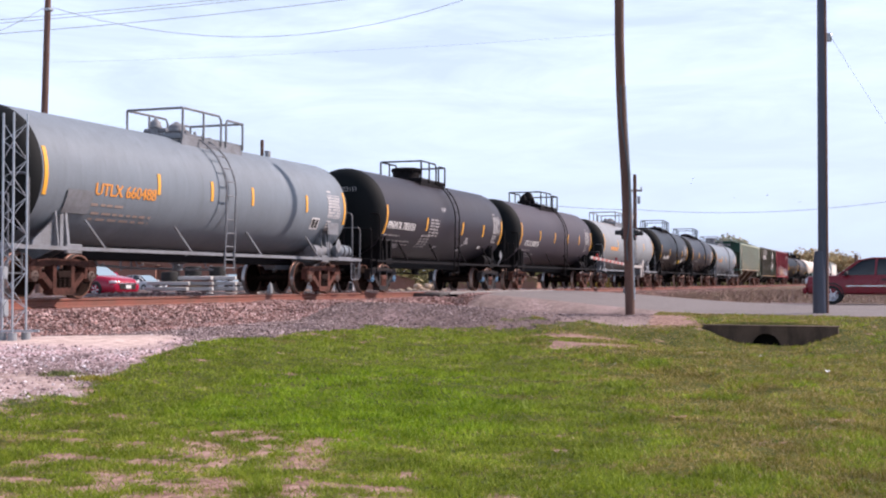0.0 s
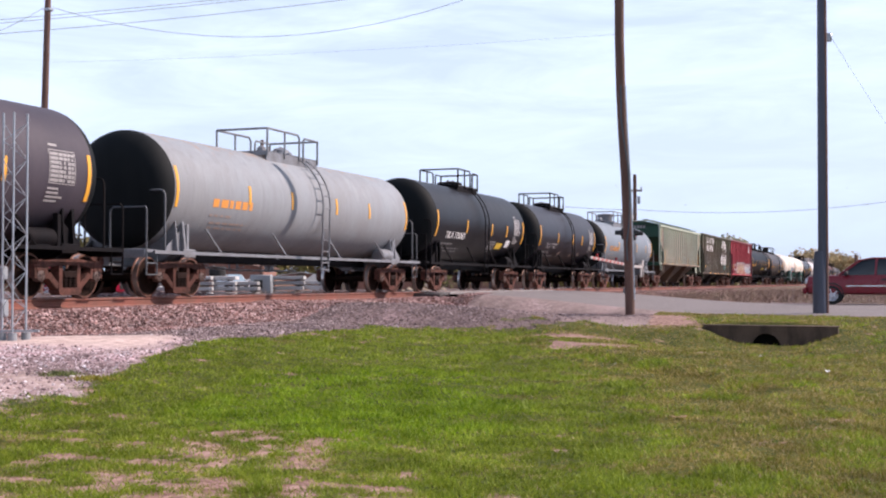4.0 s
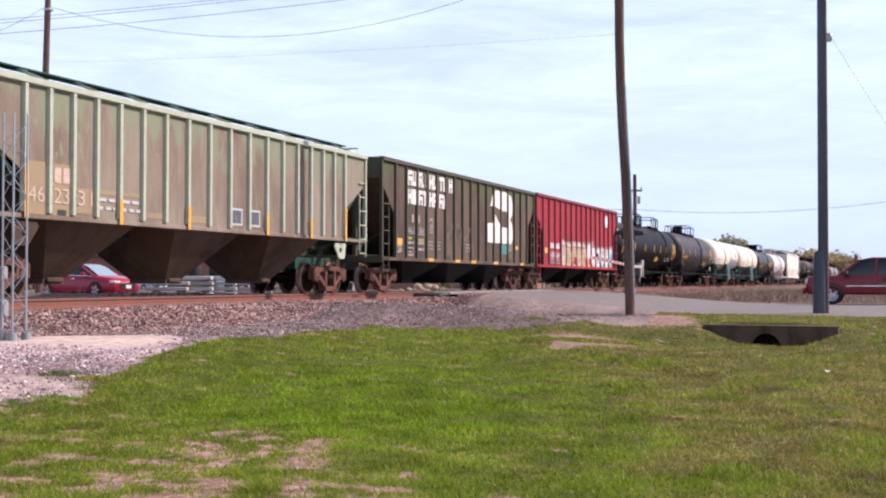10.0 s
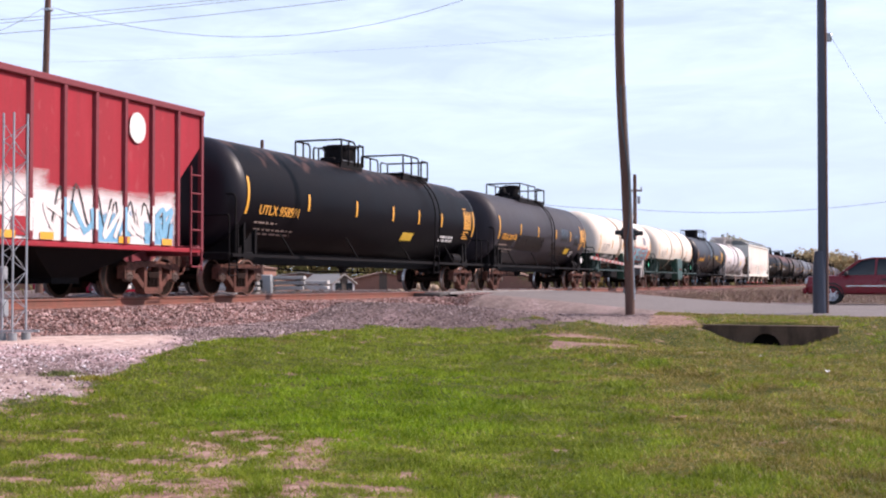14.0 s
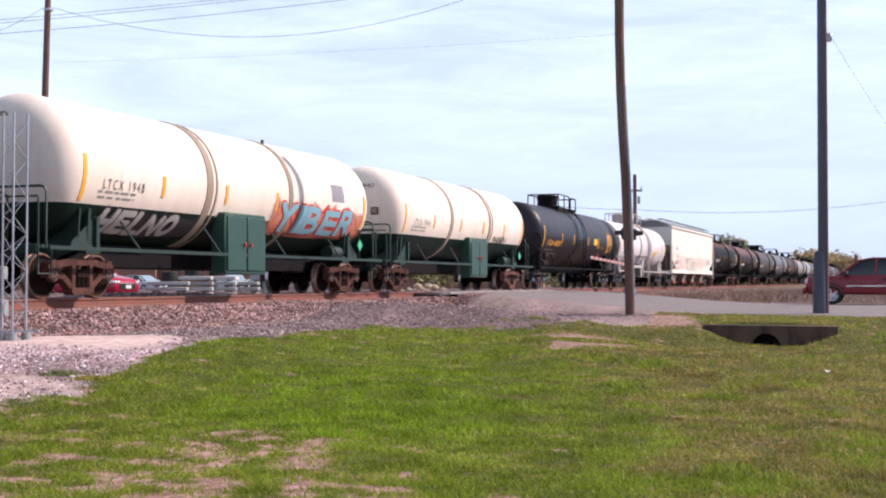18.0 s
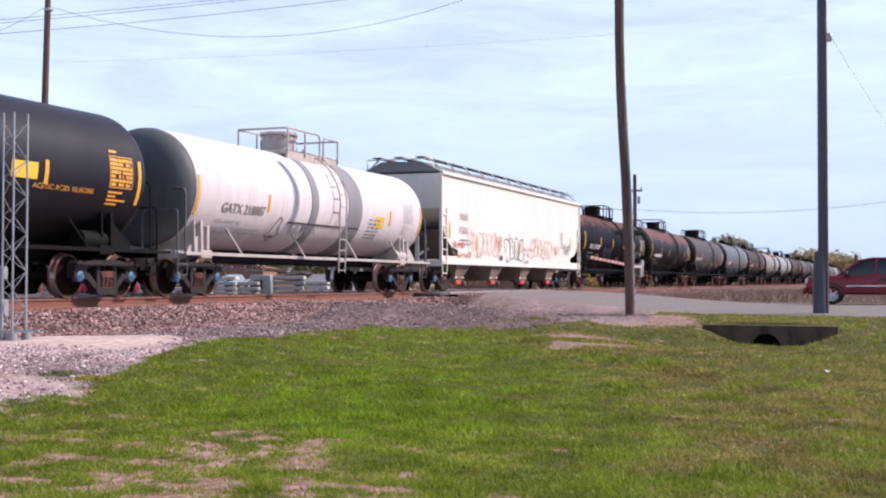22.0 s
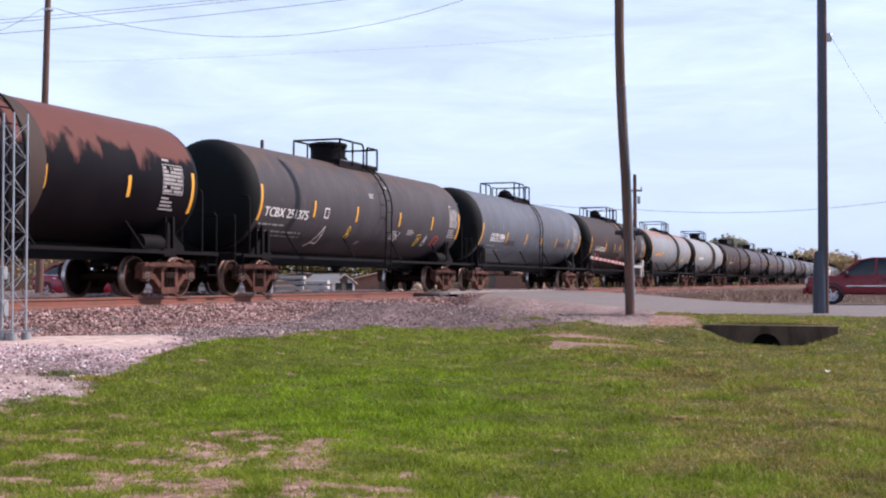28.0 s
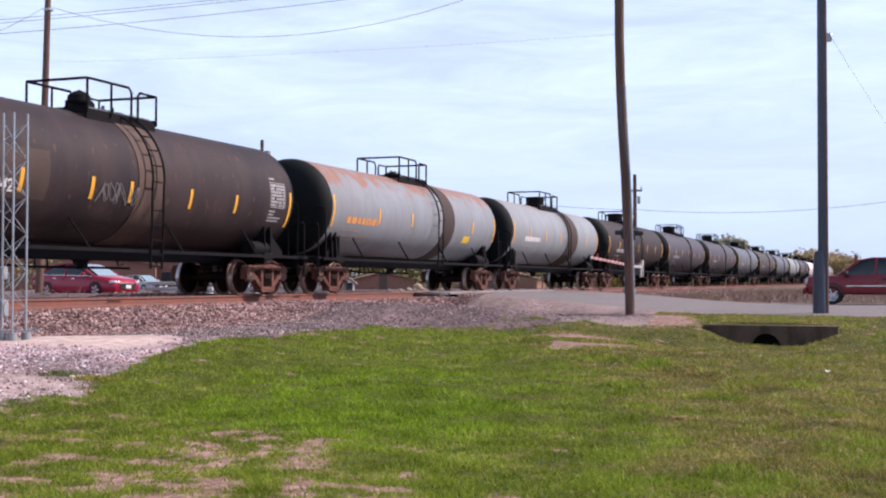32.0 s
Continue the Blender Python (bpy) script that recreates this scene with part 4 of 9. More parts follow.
        part("end_sill", s, frame, car)
        s = Shape()
        ang = [(-1.25, 1.02)] + [(r * 1.003 * math.sin(radians(a)), cz - r * 1.003 * math.cos(radians(a))) for a in range(-58, 59, 8)] + [(1.25, 1.02), (0.5, 0.72), (-0.5, 0.72)]
        s.prism(ang, k * tc - 0.04, k * tc + 0.04, "yz")
        s.prism(ang, k * tc - 0.34, k * tc - 0.3, "yz")
        for side in (-1, 1):
            s.box(k * (tc - 0.17), side * 1.22, 1.0, 0.5, 0.08, 0.2, chamfer=0.015)
            s.prism([(k * (h - 0.86), 1.04), (k * (h - 0.76), 1.04), (k * (h - 0.76), 1.66), (k * (h - 0.86), 1.7)], side * (r * 0.86 - 0.1), side * (r * 0.86 + 0.02))
            s.prism([(k * (h - 0.76), 1.04), (k * (h - 0.02), 1.04), (k * (h - 0.06), 1.16), (k * (h - 0.76), 1.64)], side * (r * 0.86 - 0.09), side * (r * 0.86 - 0.06))
        part("saddle", s, frame, car)
        for side in (-1, 1):
            s = Shape()
            y = side * 1.36
            s.tube([(k * (e - 0.02), y, 1.0), (k * (e - 0.02), y, 1.92), (k * (e - 0.05), y * 0.97, 1.99), (k * (e - 0.05), y * 0.35, 1.99), (k * (e - 0.03), y * 0.3, 1.9), (k * (e - 0.03), y * 0.3, 1.05)], 0.022, 6)
            s.tube([(k * (e - 0.02), y, 1.0), (k * (e - 0.02), y, 0.5), (k * (e - 0.42), y, 0.5), (k * (e - 0.42), y, 1.0)], 0.022, 6)
            s.tube([(k * (e - 0.02), y, 0.75), (k * (e - 0.42), y, 0.75)], 0.018, 6)
            part("grab_iron", s, rail, car)
        hx, hz = k * (h + end_rail[0]), end_rail[1] or zb + r * 0.95
        part("end_handrail", Shape().tube([(hx, -1.38, 1.0), (hx, -1.38, hz - 0.12), (hx, -1.34, hz - 0.03), (hx, -1.25, hz), (hx, 1.25, hz), (hx, 1.34, hz - 0.03), (hx, 1.38, hz - 0.12), (hx, 1.38, 1.0)], 0.026, 6), rail, car)
        part("coupler", COUPLER, IRON, car, at=Matrix.Translation((k * e, 0, 0)) @ pose(0, 0, 0, 0, 0, 0 if k > 0 else 180))
        add_truck(car, k * tc, blue)
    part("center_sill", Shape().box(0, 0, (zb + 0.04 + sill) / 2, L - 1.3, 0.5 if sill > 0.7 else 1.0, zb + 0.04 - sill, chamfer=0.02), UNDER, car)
    # brake gear and outlet under the tank
    s = Shape()
    s.cyl((h - 1.7, -1.05, 1.2), (h - 0.9, -1.05, 1.2), 0.2, n=14)
    s.box(h - 1.3, -1.05, 1.05, 0.5, 0.3, 0.1)
    part("air_reservoir", s, frame, car)
    s = Shape()
    s.lathe([(0.62, 0.001), (0.62, 0.12), (0.78, 0.14), (0.8, 0.22), (zb + 0.1, 0.3)], 14, "z", (0, 0, 0))
    s.tube([(-h * 0.45, 0.2, zb - 0.1), (-h * 0.45, 0.2, 0.72), (-h * 0.2, 0.25, 0.66), (h * 0.3, 0.25, 0.66)], 0.03, 6)
    for k in range(5):
        x = -h * 0.5 + k * h * 0.22
        s.tube([(x, 0.1, zb + 0.08), (x, -0.15, 0.7), (x, -0.3, 0.75)], 0.02, 5)
    part("bottom_outlet", s, frame, car)
    s = Shape()
    s.tube([(0.26 * math.cos(a * 0.524), 0.26 * math.sin(a * 0.524), 0) for a in range(13)], 0.02, 5)
    s.bar((-0.25, 0, 0), (0.25, 0, 0), 0.03, 0.03)
    s.bar((0, -0.25, 0), (0, 0.25, 0), 0.03, 0.03)
    part("brake_wheel", s, frame, car, at=Matrix.Translation((max(h + gap2 / 2 - 0.42, h + 0.6) + 0.05, 0.7, 1.75)) @ pose(0, 0, 0, 0, 90, 0))
    return car, r, cz


def hopper_car(q1, q2, z0, z1, paint, dark, label, gap1=1.5, gap2=1.5, ribs=16, rib_paint=None, roof=None, bays=3, bay_paint=None, cut=(3.45, 2.5, 1.05), smooth_side=False, end_paint=None, crown=0.5, blue=False, name="hopper_car", gates=None, floor=0.42, inset=(1.2, 1.2), bunch=0.0, deep=None):
    """A hopper car: plated sides on ribs, sloping ends, discharge bays."""
    L = q2 - q1
    h, W = L / 2, 1.56
    car = thing(name, label, "hopper car", "cars of the freight train", at=((q1 + q2) / 2, TRACK, 0))
    cars.append((car, (q1 + q2) / 2))
    rib_paint, bay_paint = rib_paint or paint, bay_paint or paint
    cz1, cz2, cx = cut
    reach, rise = (2.0, 0.15) if deep is None or smooth_side else (0.0, 0.62)
    for side in (-1, 1):
        if smooth_side:
            rim = [(-h + 0.06, z1), (h - 0.06, z1), (h - 0.06, cz1 - 0.02)]
            rim += [(h - 0.06 - cx * (1 - math.cos(a)) , cz2 + (cz1 - cz2) * (1 - math.sin(a))) for a in (0.4, 0.8, 1.2, 1.57)]
            rim += [(h - cx, z0 + 0.28), (h - 0.06, z0 + 0.28), (h - 0.06, z0), (-h + 0.06, z0), (-h + 0.06, z0 + 0.28), (-h + cx, z0 + 0.28)]
            rim += [(-h + 0.06 + cx * (1 - math.cos(a)), cz2 + (cz1 - cz2) * (1 - math.sin(a))) for a in (1.57, 1.2, 0.8, 0.4)] + [(-h + 0.06, cz1 - 0.02)]
        else:
            rim = [(-h + 0.04, z1), (h - 0.04, z1), (h - 0.04, cz1), (h - cx, cz2), (h - cx, z0), (-h + cx, z0), (-h + cx, cz2), (-h + 0.04, cz1)]
        part("side_sheet", Shape().prism(rim, side * (W - 0.06), side * (W - 0.02)), paint, car)
        s = Shape().box(0, side * W, z1 - 0.06, L, 0.14, 0.14, chamfer=0.02)
        part("top_chord", s, rib_paint, car)
        s = Shape().box(0, side * (W - 0.03), z0 + 0.02, L, 0.09, 0.1, chamfer=0.015)
        part("side_sill", s, paint, car)
        if ribs:
            me = Shape().prism([(-0.07, -0.02), (-0.045, 0.075), (0.045, 0.075), (0.07, -0.02)], 0, z1 - z0 - 0.2, "xy").mesh("rib")
            for k in range(ribs):
                u = k / (ribs - 1)
                x = -h + cx + 0.02 + (L - 2 * cx - 0.04) * (u - bunch / 6.283 * math.sin(6.283 * u))
                part("rib", me, rib_paint, car, at=Matrix.Translation((x, side * (W - 0.02), z0 + 0.1)) @ pose(0, 0, 0, 0, 0, 0 if side > 0 else 180))
        for k in (-1, 1):
            s = Shape().box(k * (h - 0.04), side * (W - 0.02), (z0 + z1) / 2, 0.09, 0.1, z1 - z0)
            part("corner_post", s, rib_paint, car)
            s = Shape()
            xa, xb = k * (h - 0.06), k * (h - 0.52)
            s.box(xb, side * (W + 0.02), (z0 + 3.0) / 2 - 0.15, 0.035, 0.04, 3.0 - z0 + 0.3)
            for j in range(6):
                z = z0 - 0.35 + j * 0.42
                s.cyl((xa, side * (W + 0.03), z), (xb, side * (W + 0.03), z), 0.02, n=6)
            s.box(xa, side * (W + 0.02), z0 - 0.2, 0.035, 0.04, 0.5)
            part("ladder", s, rib_paint, car)
    for k in (-1, 1):
        s = Shape()
        s.prism([(k * (h - 0.02), z1 + 0.0), (k * (h - 0.02), cz1 + 0.1), (k * (h - cx - reach), z0 + rise), (k * (h - cx - reach - 0.06), z0 + rise), (k * (h - 0.08), cz1 + 0.12), (k * (h - 0.08), z1)], -W + 0.04, W - 0.04)
        part("end_slope_sheet", s, end_paint or paint, car)
        s = Shape()
        s.box(k * (h - 0.1), 0, z0 + 0.02, 0.2, 2 * W, 0.24, chamfer=0.02)
        s.box(k * (h - 0.8), 0, 0.9, 2.4, 0.4, 0.34)
        for y in (-0.6, 0.6):
            s.box(k * (h - 0.12), y, (z0 + cz1) / 2, 0.12, 0.12, cz1 - z0)
            s.bar((k * (h - 0.15), y, z0 + 0.3), (k * (h - cx - 0.9), y, z0 + 0.9), 0.08, 0.08)
        part("end_frame", s, dark, car)
        gap = gap1 if k < 0 else gap2
        part("coupler", COUPLER, IRON, car, at=Matrix.Translation((k * (h + max(gap, 0.8) / 2 - 0.6), 0, 0)) @ pose(0, 0, 0, 0, 0, 0 if k > 0 else 180))
        add_truck(car, k * (h - inset[0 if k < 0 else 1]), blue)
    # bays
    span = L - 2 * cx - 1.6
    for k in range(bays):
        x0, x1 = -span / 2 + span * k / bays, -span / 2 + span * (k + 1) / bays
        m, zt = (x0 + x1) / 2, z0 + 0.1
        ring = lambda a, b, y, z: [(a, -y, z), (b, -y, z), (b, y, z), (a, y, z)]
        s = Shape()
        if deep is not None:        # a pyramid that runs on up behind the side sheets
            m, zs, a, b = deep[0] + deep[1] * k, z0 - 0.03, deep[2], deep[1] / 2 - 0.01
            fy, fx = deep[3:]
            s.add(ring(m - b, m + b, W - 0.09, zs + b - a) + ring(m - a, m + a, W - 0.09, zs) + ring(m - fx, m + fx, fy, floor) + ring(m - fx, m + fx, fy, floor - 0.1), [(q * 4 + i, q * 4 + (i + 1) % 4, q * 4 + 4 + (i + 1) % 4, q * 4 + 4 + i) for q in range(3) for i in range(4)] + [(12, 13, 14, 15)])
            s.box(m, -fy, floor - 0.02, fx * 1.6, 0.14, 0.1, chamfer=0.02)
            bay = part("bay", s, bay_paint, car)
            if gates is not None:
                part("bay_flange", Shape().box(m, -fy - 0.02, floor + 0.0, fx * 2.2, 0.06, 0.07, chamfer=0.01), paint, bay)
                gate = part("outlet_gate", Shape().box(m - 0.1, -fy + 0.05, floor - 0.17, fx * 1.3, 0.2, 0.16, chamfer=0.02), gates, bay)
                part("gate_knob", Shape().lathe([(-fy - 0.16, 0.001), (-fy - 0.16, 0.09), (-fy - 0.12, 0.12), (-fy + 0.1, 0.12)], 14, "y", (m + fx * 0.75, 0, floor - 0.22)), CAP, bay)
            continue
        s.add(ring(x0, x1, W - 0.08, zt) + ring(m - 0.45, m + 0.45, 0.75, floor) + ring(m - 0.45, m + 0.45, 0.75, floor - 0.12), [(0, 1, 5, 4), (1, 2, 6, 5), (2, 3, 7, 6), (3, 0, 4, 7), (4, 5, 9, 8), (5, 6, 10, 9), (6, 7, 11, 10), (7, 4, 8, 11), (8, 9, 10, 11)])
        bay = part("bay", s, bay_paint, car)
        if gates is not None:
            s = Shape().box(m, -0.82, floor - 0.02, 0.3, 0.1, 0.22, chamfer=0.02)
            s.cyl((m + 0.12, -1.1, floor - 0.02), (m + 0.12, -0.8, floor - 0.02), 0.1, n=12)
            part("outlet_gate", s, gates, bay)
    s = Shape()
    s.box(0, 0, z0 - 0.05, L - 1.0, 0.3, 0.3)
    part("centre_sill", s, dark, car)
    if roof is not None:
        s = Shape()
        s.prism([(-W, z1 - 0.02), (-0.75, z1 + crown - 0.14), (0.75, z1 + crown - 0.14), (W, z1 - 0.02), (W, z1 - 0.08), (-W, z1 - 0.08)], -h + 0.02, h - 0.02, "yz")
        part("roof", s, roof, car)
        for y in (-0.82, 0.0, 0.82) if smooth_side else (-0.62, 0.62):
            s = Shape().box(0, y, z1 + crown, L + 0.5, 0.34, 0.03)
            part("running_board", s, roof, car)
        if smooth_side:
            for k in range(12):
                x = -h + 0.4 + (L - 0.8) * k / 11
                for side in (-1, 1):
                    part("roof_bracket", Shape().bar((x, side * 1.5, z1 + 0.02), (x, side * 0.98, z1 + 0.5), 0.05, 0.05), paint, car)
        else:
            for k in range(10):
                x = -h + 0.6 + (L - 1.2) * k / 9
                for side in (-1, 1):
                    part("roof_bracket", Shape().bar((x, side * 1.3, z1 + 0.08), (x, side * 0.7, z1 + crown - 0.02), 0.05, 0.05), rib_paint, car)
        for k in (-1, 1):
            part("roof_grab_iron", Shape().tube([(k * (h - 0.1), -1.3, z1 + 0.0), (k * (h + 0.22), -1.2, z1 + crown - 0.08), (k * (h + 0.22), 1.2, z1 + crown - 0.08), (k * (h - 0.1), 1.3, z1)], 0.025, 6), rib_paint, car)
        for k in range(3 if smooth_side else 4):
            x = -h * 0.72 + h * 1.44 * k / (2 if smooth_side else 3)
            part("hatch", Shape().box(x, 0, z1 + crown - 0.08, 1.6 if not smooth_side else 3.0, 0.6, 0.14, chamfer=0.04), roof, car)
    return car


# ---- the train ----
GREY = weathered("grey_tank_paint", (0.178, 0.21, 0.242), (0.15, 0.172, 0.196), 0.5, spec=0.3)
PALE = weathered("pale_grey_paint", (0.27, 0.29, 0.31), (0.225, 0.22, 0.22), 0.5, top=(0.32, 0.24, 0.19), top_z=(3.3, 4.1))
BLACK = weathered("black_tank_paint", (0.0105, 0.0086, 0.0145), (0.021, 0.017, 0.025), 0.5, rough=0.42, spec=0.28)
PITCH = weathered("fresh_black_paint", (0.0045, 0.004, 0.0065), (0.012, 0.01, 0.0135), 0.5, rough=0.42, spec=0.24)
JET = weathered("matt_black_paint", (0.027, 0.0228, 0.031), (0.042, 0.035, 0.042), 0.5, rough=0.46, spec=0.28)
DUSK = weathered("purplish_black_paint", (0.036, 0.031, 0.039), (0.05, 0.042, 0.047), 0.5, rough=0.52, spec=0.22)
SOOT = weathered("dusty_black_paint", (0.056, 0.047, 0.061), (0.088, 0.073, 0.085), 0.5, rough=0.55, spec=0.22)
BROWN = weathered("dusty_brown_paint", (0.068, 0.062, 0.07), (0.05, 0.043, 0.048), 0.6, rough=0.6, top=(0.1, 0.068, 0.058), top_z=(2.7, 4.3), spots=(0.095, 0.08, 0.078))
GRIMY = weathered("brown_topped_black_paint", (0.004, 0.0035, 0.0052), (0.01, 0.008, 0.01), 0.5, rough=0.44, spec=0.05, top=(0.085, 0.046, 0.04), top_z=(3.0, 4.5))
RUSTY = weathered("rust_topped_black_paint", (0.0036, 0.003, 0.0046), (0.009, 0.0072, 0.009), 0.5, rough=0.44, spec=0.03, top=(0.15, 0.062, 0.05), top_z=(2.7, 4.0))
DEEPRUST = weathered("rust_eaten_black_paint", (0.005, 0.0041, 0.0062), (0.013, 0.01, 0.012), 0.5, rough=0.44, spec=0.06, top=(0.16, 0.066, 0.056), top_z=(2.5, 3.5))
UMBER = weathered("dark_umber_paint", (0.03, 0.0222, 0.0245), (0.07, 0.046, 0.043), 0.6, rough=0.6, spots=(0.1, 0.055, 0.045))
SLATE = weathered("slate_grey_paint", (0.115, 0.127, 0.153), (0.09, 0.095, 0.113), 0.6, spots=(0.22, 0.23, 0.24))
FADED = weathered("faded_blue_grey_paint", (0.2465, 0.2635, 0.289), (0.2, 0.19, 0.19), 0.5, top=(0.3, 0.135, 0.085), top_z=(2.6, 4.1), spots=(0.2, 0.25, 0.22))
# near-black colour that carries the shade seen on the tank ends
DARK = weathered("shaded_tank_end", (0.0036, 0.0054, 0.0066), (0.014, 0.015, 0.016), 0.5, streak=0, rough=0.7)
CREAM = weathered("cream_white_paint", (0.77, 0.685, 0.6), (0.64, 0.53, 0.44), 0.5, low=(0.0045, 0.019, 0.0145), low_z=1.92, streak=0.15)
WHITE = weathered("chalky_white_paint", (0.68, 0.63, 0.64), (0.56, 0.5, 0.5), 0.5)
LILAC = weathered("grey_band_paint", (0.26, 0.25, 0.28), (0.2, 0.19, 0.2), 0.5)
ENDGREY = weathered("grey_tank_end", (0.1, 0.11, 0.12), (0.08, 0.085, 0.09), 0.5)
OLD = weathered("weathered_belt", (0.075, 0.052, 0.045), (0.05, 0.036, 0.032), 0.6, rough=0.7)
TANBELT = weathered("tan_belt", (0.32, 0.25, 0.19), (0.22, 0.17, 0.13), 0.5)
GLOSS = material("fresh_gloss_black", (0.004, 0.0042, 0.006), 0.3, vary=0.1, bump=0.02, spec=0.3)
GREENFRAME = material("dark_green_paint", (0.007, 0.031, 0.024), 0.5, vary=0.2, second=(0.01, 0.02, 0.016))
CABGREEN = material("green_cabinet_enamel", (0.015, 0.06, 0.044), 0.4, vary=0.15, second=(0.016, 0.06, 0.045), bump=0.05)
GREYFRAME = material("grey_frame_paint", (0.2, 0.21, 0.23), 0.5, vary=0.2, second=(0.1, 0.09, 0.09))
PALEFRAME = material("white_frame_paint", (0.48, 0.43, 0.41), 0.5, vary=0.2, second=(0.35, 0.27, 0.22))
ORANGE_INK = material("orange_stencil", (0.78, 0.3, 0.05), 0.5, vary=0.15, scale=6, second=(0.5, 0.25, 0.1), bump=0)
AMBER_INK = material("amber_stencil", (0.8, 0.37, 0.05), 0.5, vary=0.1, scale=6, bump=0)
FAINT_INK = material("faded_orange_stencil", (0.36, 0.27, 0.23), 0.6, vary=0.15, bump=0)
WHITE_INK = material("white_stencil", (0.75, 0.73, 0.72), 0.5, vary=0.12, scale=6, bump=0)
DIM_INK = material("dim_white_stencil", (0.34, 0.32, 0.32), 0.6, vary=0.2, scale=6, bump=0)
SMOKE_INK = material("faded_grey_stencil", (0.26, 0.24, 0.23), 0.6, vary=0.2, bump=0)
PALE_INK = material("faint_grey_stencil", (0.5, 0.48, 0.49), 0.6, vary=0.15, bump=0)
BLACK_INK = material("black_stencil", (0.03, 0.03, 0.03), 0.6, vary=0.1, bump=0)
PLACARD = material("yellow_placard", (0.8, 0.5, 0.04), 0.5, vary=0.08, bump=0)
GREENSIGN = material("green_placard", (0.03, 0.45, 0.25), 0.5, vary=0.08, bump=0)
SALMON = material("salmon_spray_paint", (0.6, 0.19, 0.12), 0.6, vary=0.2, scale=5, second=(0.65, 0.45, 0.38), bump=0)
REDINK = material("red_spray_paint", (0.55, 0.05, 0.04), 0.6, vary=0.1, bump=0)
POWDER = material("powder_blue_spray_paint", (0.2, 0.4, 0.48), 0.6, vary=0.15, bump=0)
TEAL = material("teal_spray_paint", (0.045, 0.21, 0.2), 0.6, vary=0.15, bump=0)
SILVER = material("silver_spray_paint", (0.5, 0.48, 0.46), 0.5, vary=0.15, bump=0)
SAND = material("sand_spray_paint", (0.6, 0.44, 0.3), 0.6, vary=0.15, bump=0)
SKYSPRAY = material("blue_spray_paint", (0.18, 0.42, 0.6), 0.6, vary=0.2, bump=0)
CHALK = material("white_spray_paint", (0.75, 0.7, 0.68), 0.6, vary=0.12, bump=0)


def marks(made, text, x0, width, angle, ink, small=None, height=0.25, seed=1, table=None, rows=3, spaced=False):
    """The car's lettering: its mark, lines of small stencils below it, and a data table near the far end."""
    car, r, cz = made
    small = small or ink
    if text:
        write_on(car, " ".join(text) if spaced else text, x0, width * 0.95, angle, height, r, cz, ink, bold=not spaced)
    else:
        bars_on(car, "lettering", x0, width, angle - 5, r, cz, ink, rows=1, height=height * 0.8, seed=seed)
    bars_on(car, "small_stencil", x0 - 0.1, width * 0.55, angle - 15, r, cz, small, rows=1, height=0.055, seed=seed + 1)
    bars_on(car, "small_stencil", x0 + 0.05, width * 0.95, angle - 23, r, cz, small, rows=rows - 1, height=0.055, step=0.14, seed=seed + 2)
    if table is not None:
        table_on(car, table, 0, r, cz, ink if ink is AMBER_INK else small if small is not FAINT_INK else PALE_INK, seed=seed)
    return made


def stencil_block(made, x, angle, w, hgt, mat, lean=0.35):
    """Close lines of small stencils in a slanting block."""
    car, r, cz = made
    pts, fs = [], []
    low = lvl(angle, r) - hgt / 2
    n = max(3, int(hgt / 0.07))
    for k in range(n):
        a, b = low + hgt * k / n, low + hgt * (k + 0.66) / n
        fs.append(tuple(range(len(pts), len(pts) + 4)))
        pts += [(x + lean * (a - low), a), (x + w * (0.75 + 0.25 * math.sin(k * 5 + x)) + lean * (a - low), a), (x + w * (0.75 + 0.25 * math.sin(k * 5 + x)) + lean * (b - low), b), (x + lean * (b - low), b)]
    wrapped(car, "small_stencil", pts, fs, r, cz, mat, 0.008)


def drawn(made, x, angle, size, ink, lines, w=0.06):
    """A simple chalk drawing: lines of points in units of its size."""
    for line in lines:
        pts, fs = ribbon([(x + a * size, lvl(angle, made[1]) + b * size) for a, b in line], w)
        wrapped(made[0], "chalk_drawing", pts, fs, made[1], made[2], ink, 0.01, "chalk drawing")


oval = lambda cx, cy, rx_, ry_: [(cx + rx_ * math.cos(a * 0.524), cy + ry_ * math.sin(a * 0.524)) for a in range(13)]


def placard(made, x, angle, mat, size=0.28):
    """A diamond board on the side."""
    car, r, cz = made
    s = Shape().prism([(x - size, 1.45), (x, 1.45 - size), (x + size, 1.45), (x, 1.45 + size)], -(r * 0.9 + 0.06), -(r * 0.9 + 0.04))
    part("placard", s, mat, car, "diamond hazard board")


c1 = tank_car(19.63, 33.4, 2.75, 1.1, GREY, DARK, 2.8, 2.93, "clean grey steel tank car with orange lettering", [-2.92, -0.67, 1.3, 4.33], ((-0.85, 0.16, 0.4), (0.09, 0.26, 0.42)), ((-1.04, 1.8),), 0.2, GREYFRAME, strip_a=1, inset=(0.98, 0.95))
marks(c1, "UTLX 660488", -5.19, 2.28, -9.5, ORANGE_INK, FAINT_INK, table=5.7, seed=11)
patch_on(c1[0], "label_patch", 4.75, 0.46, -21, 0.34, c1[1], c1[2], WHITE_INK, label="white stencilled square")
for x in (4.8, 5.0):
    patch_on(c1[0], "label_patch", x, 0.16, -21, 0.26, c1[1], c1[2], BLACK_INK, 0.01)
patch_on(c1[0], "repair_plate", -6.1, 0.85, -22, 0.5, c1[1], c1[2], GREYFRAME, 0.03)
part("hanging_plate", Shape().box(5.92, -1.41, 1.87, 0.7, 0.02, 0.34, chamfer=0.006), GREYFRAME, c1[0], "flat grey steel plate")
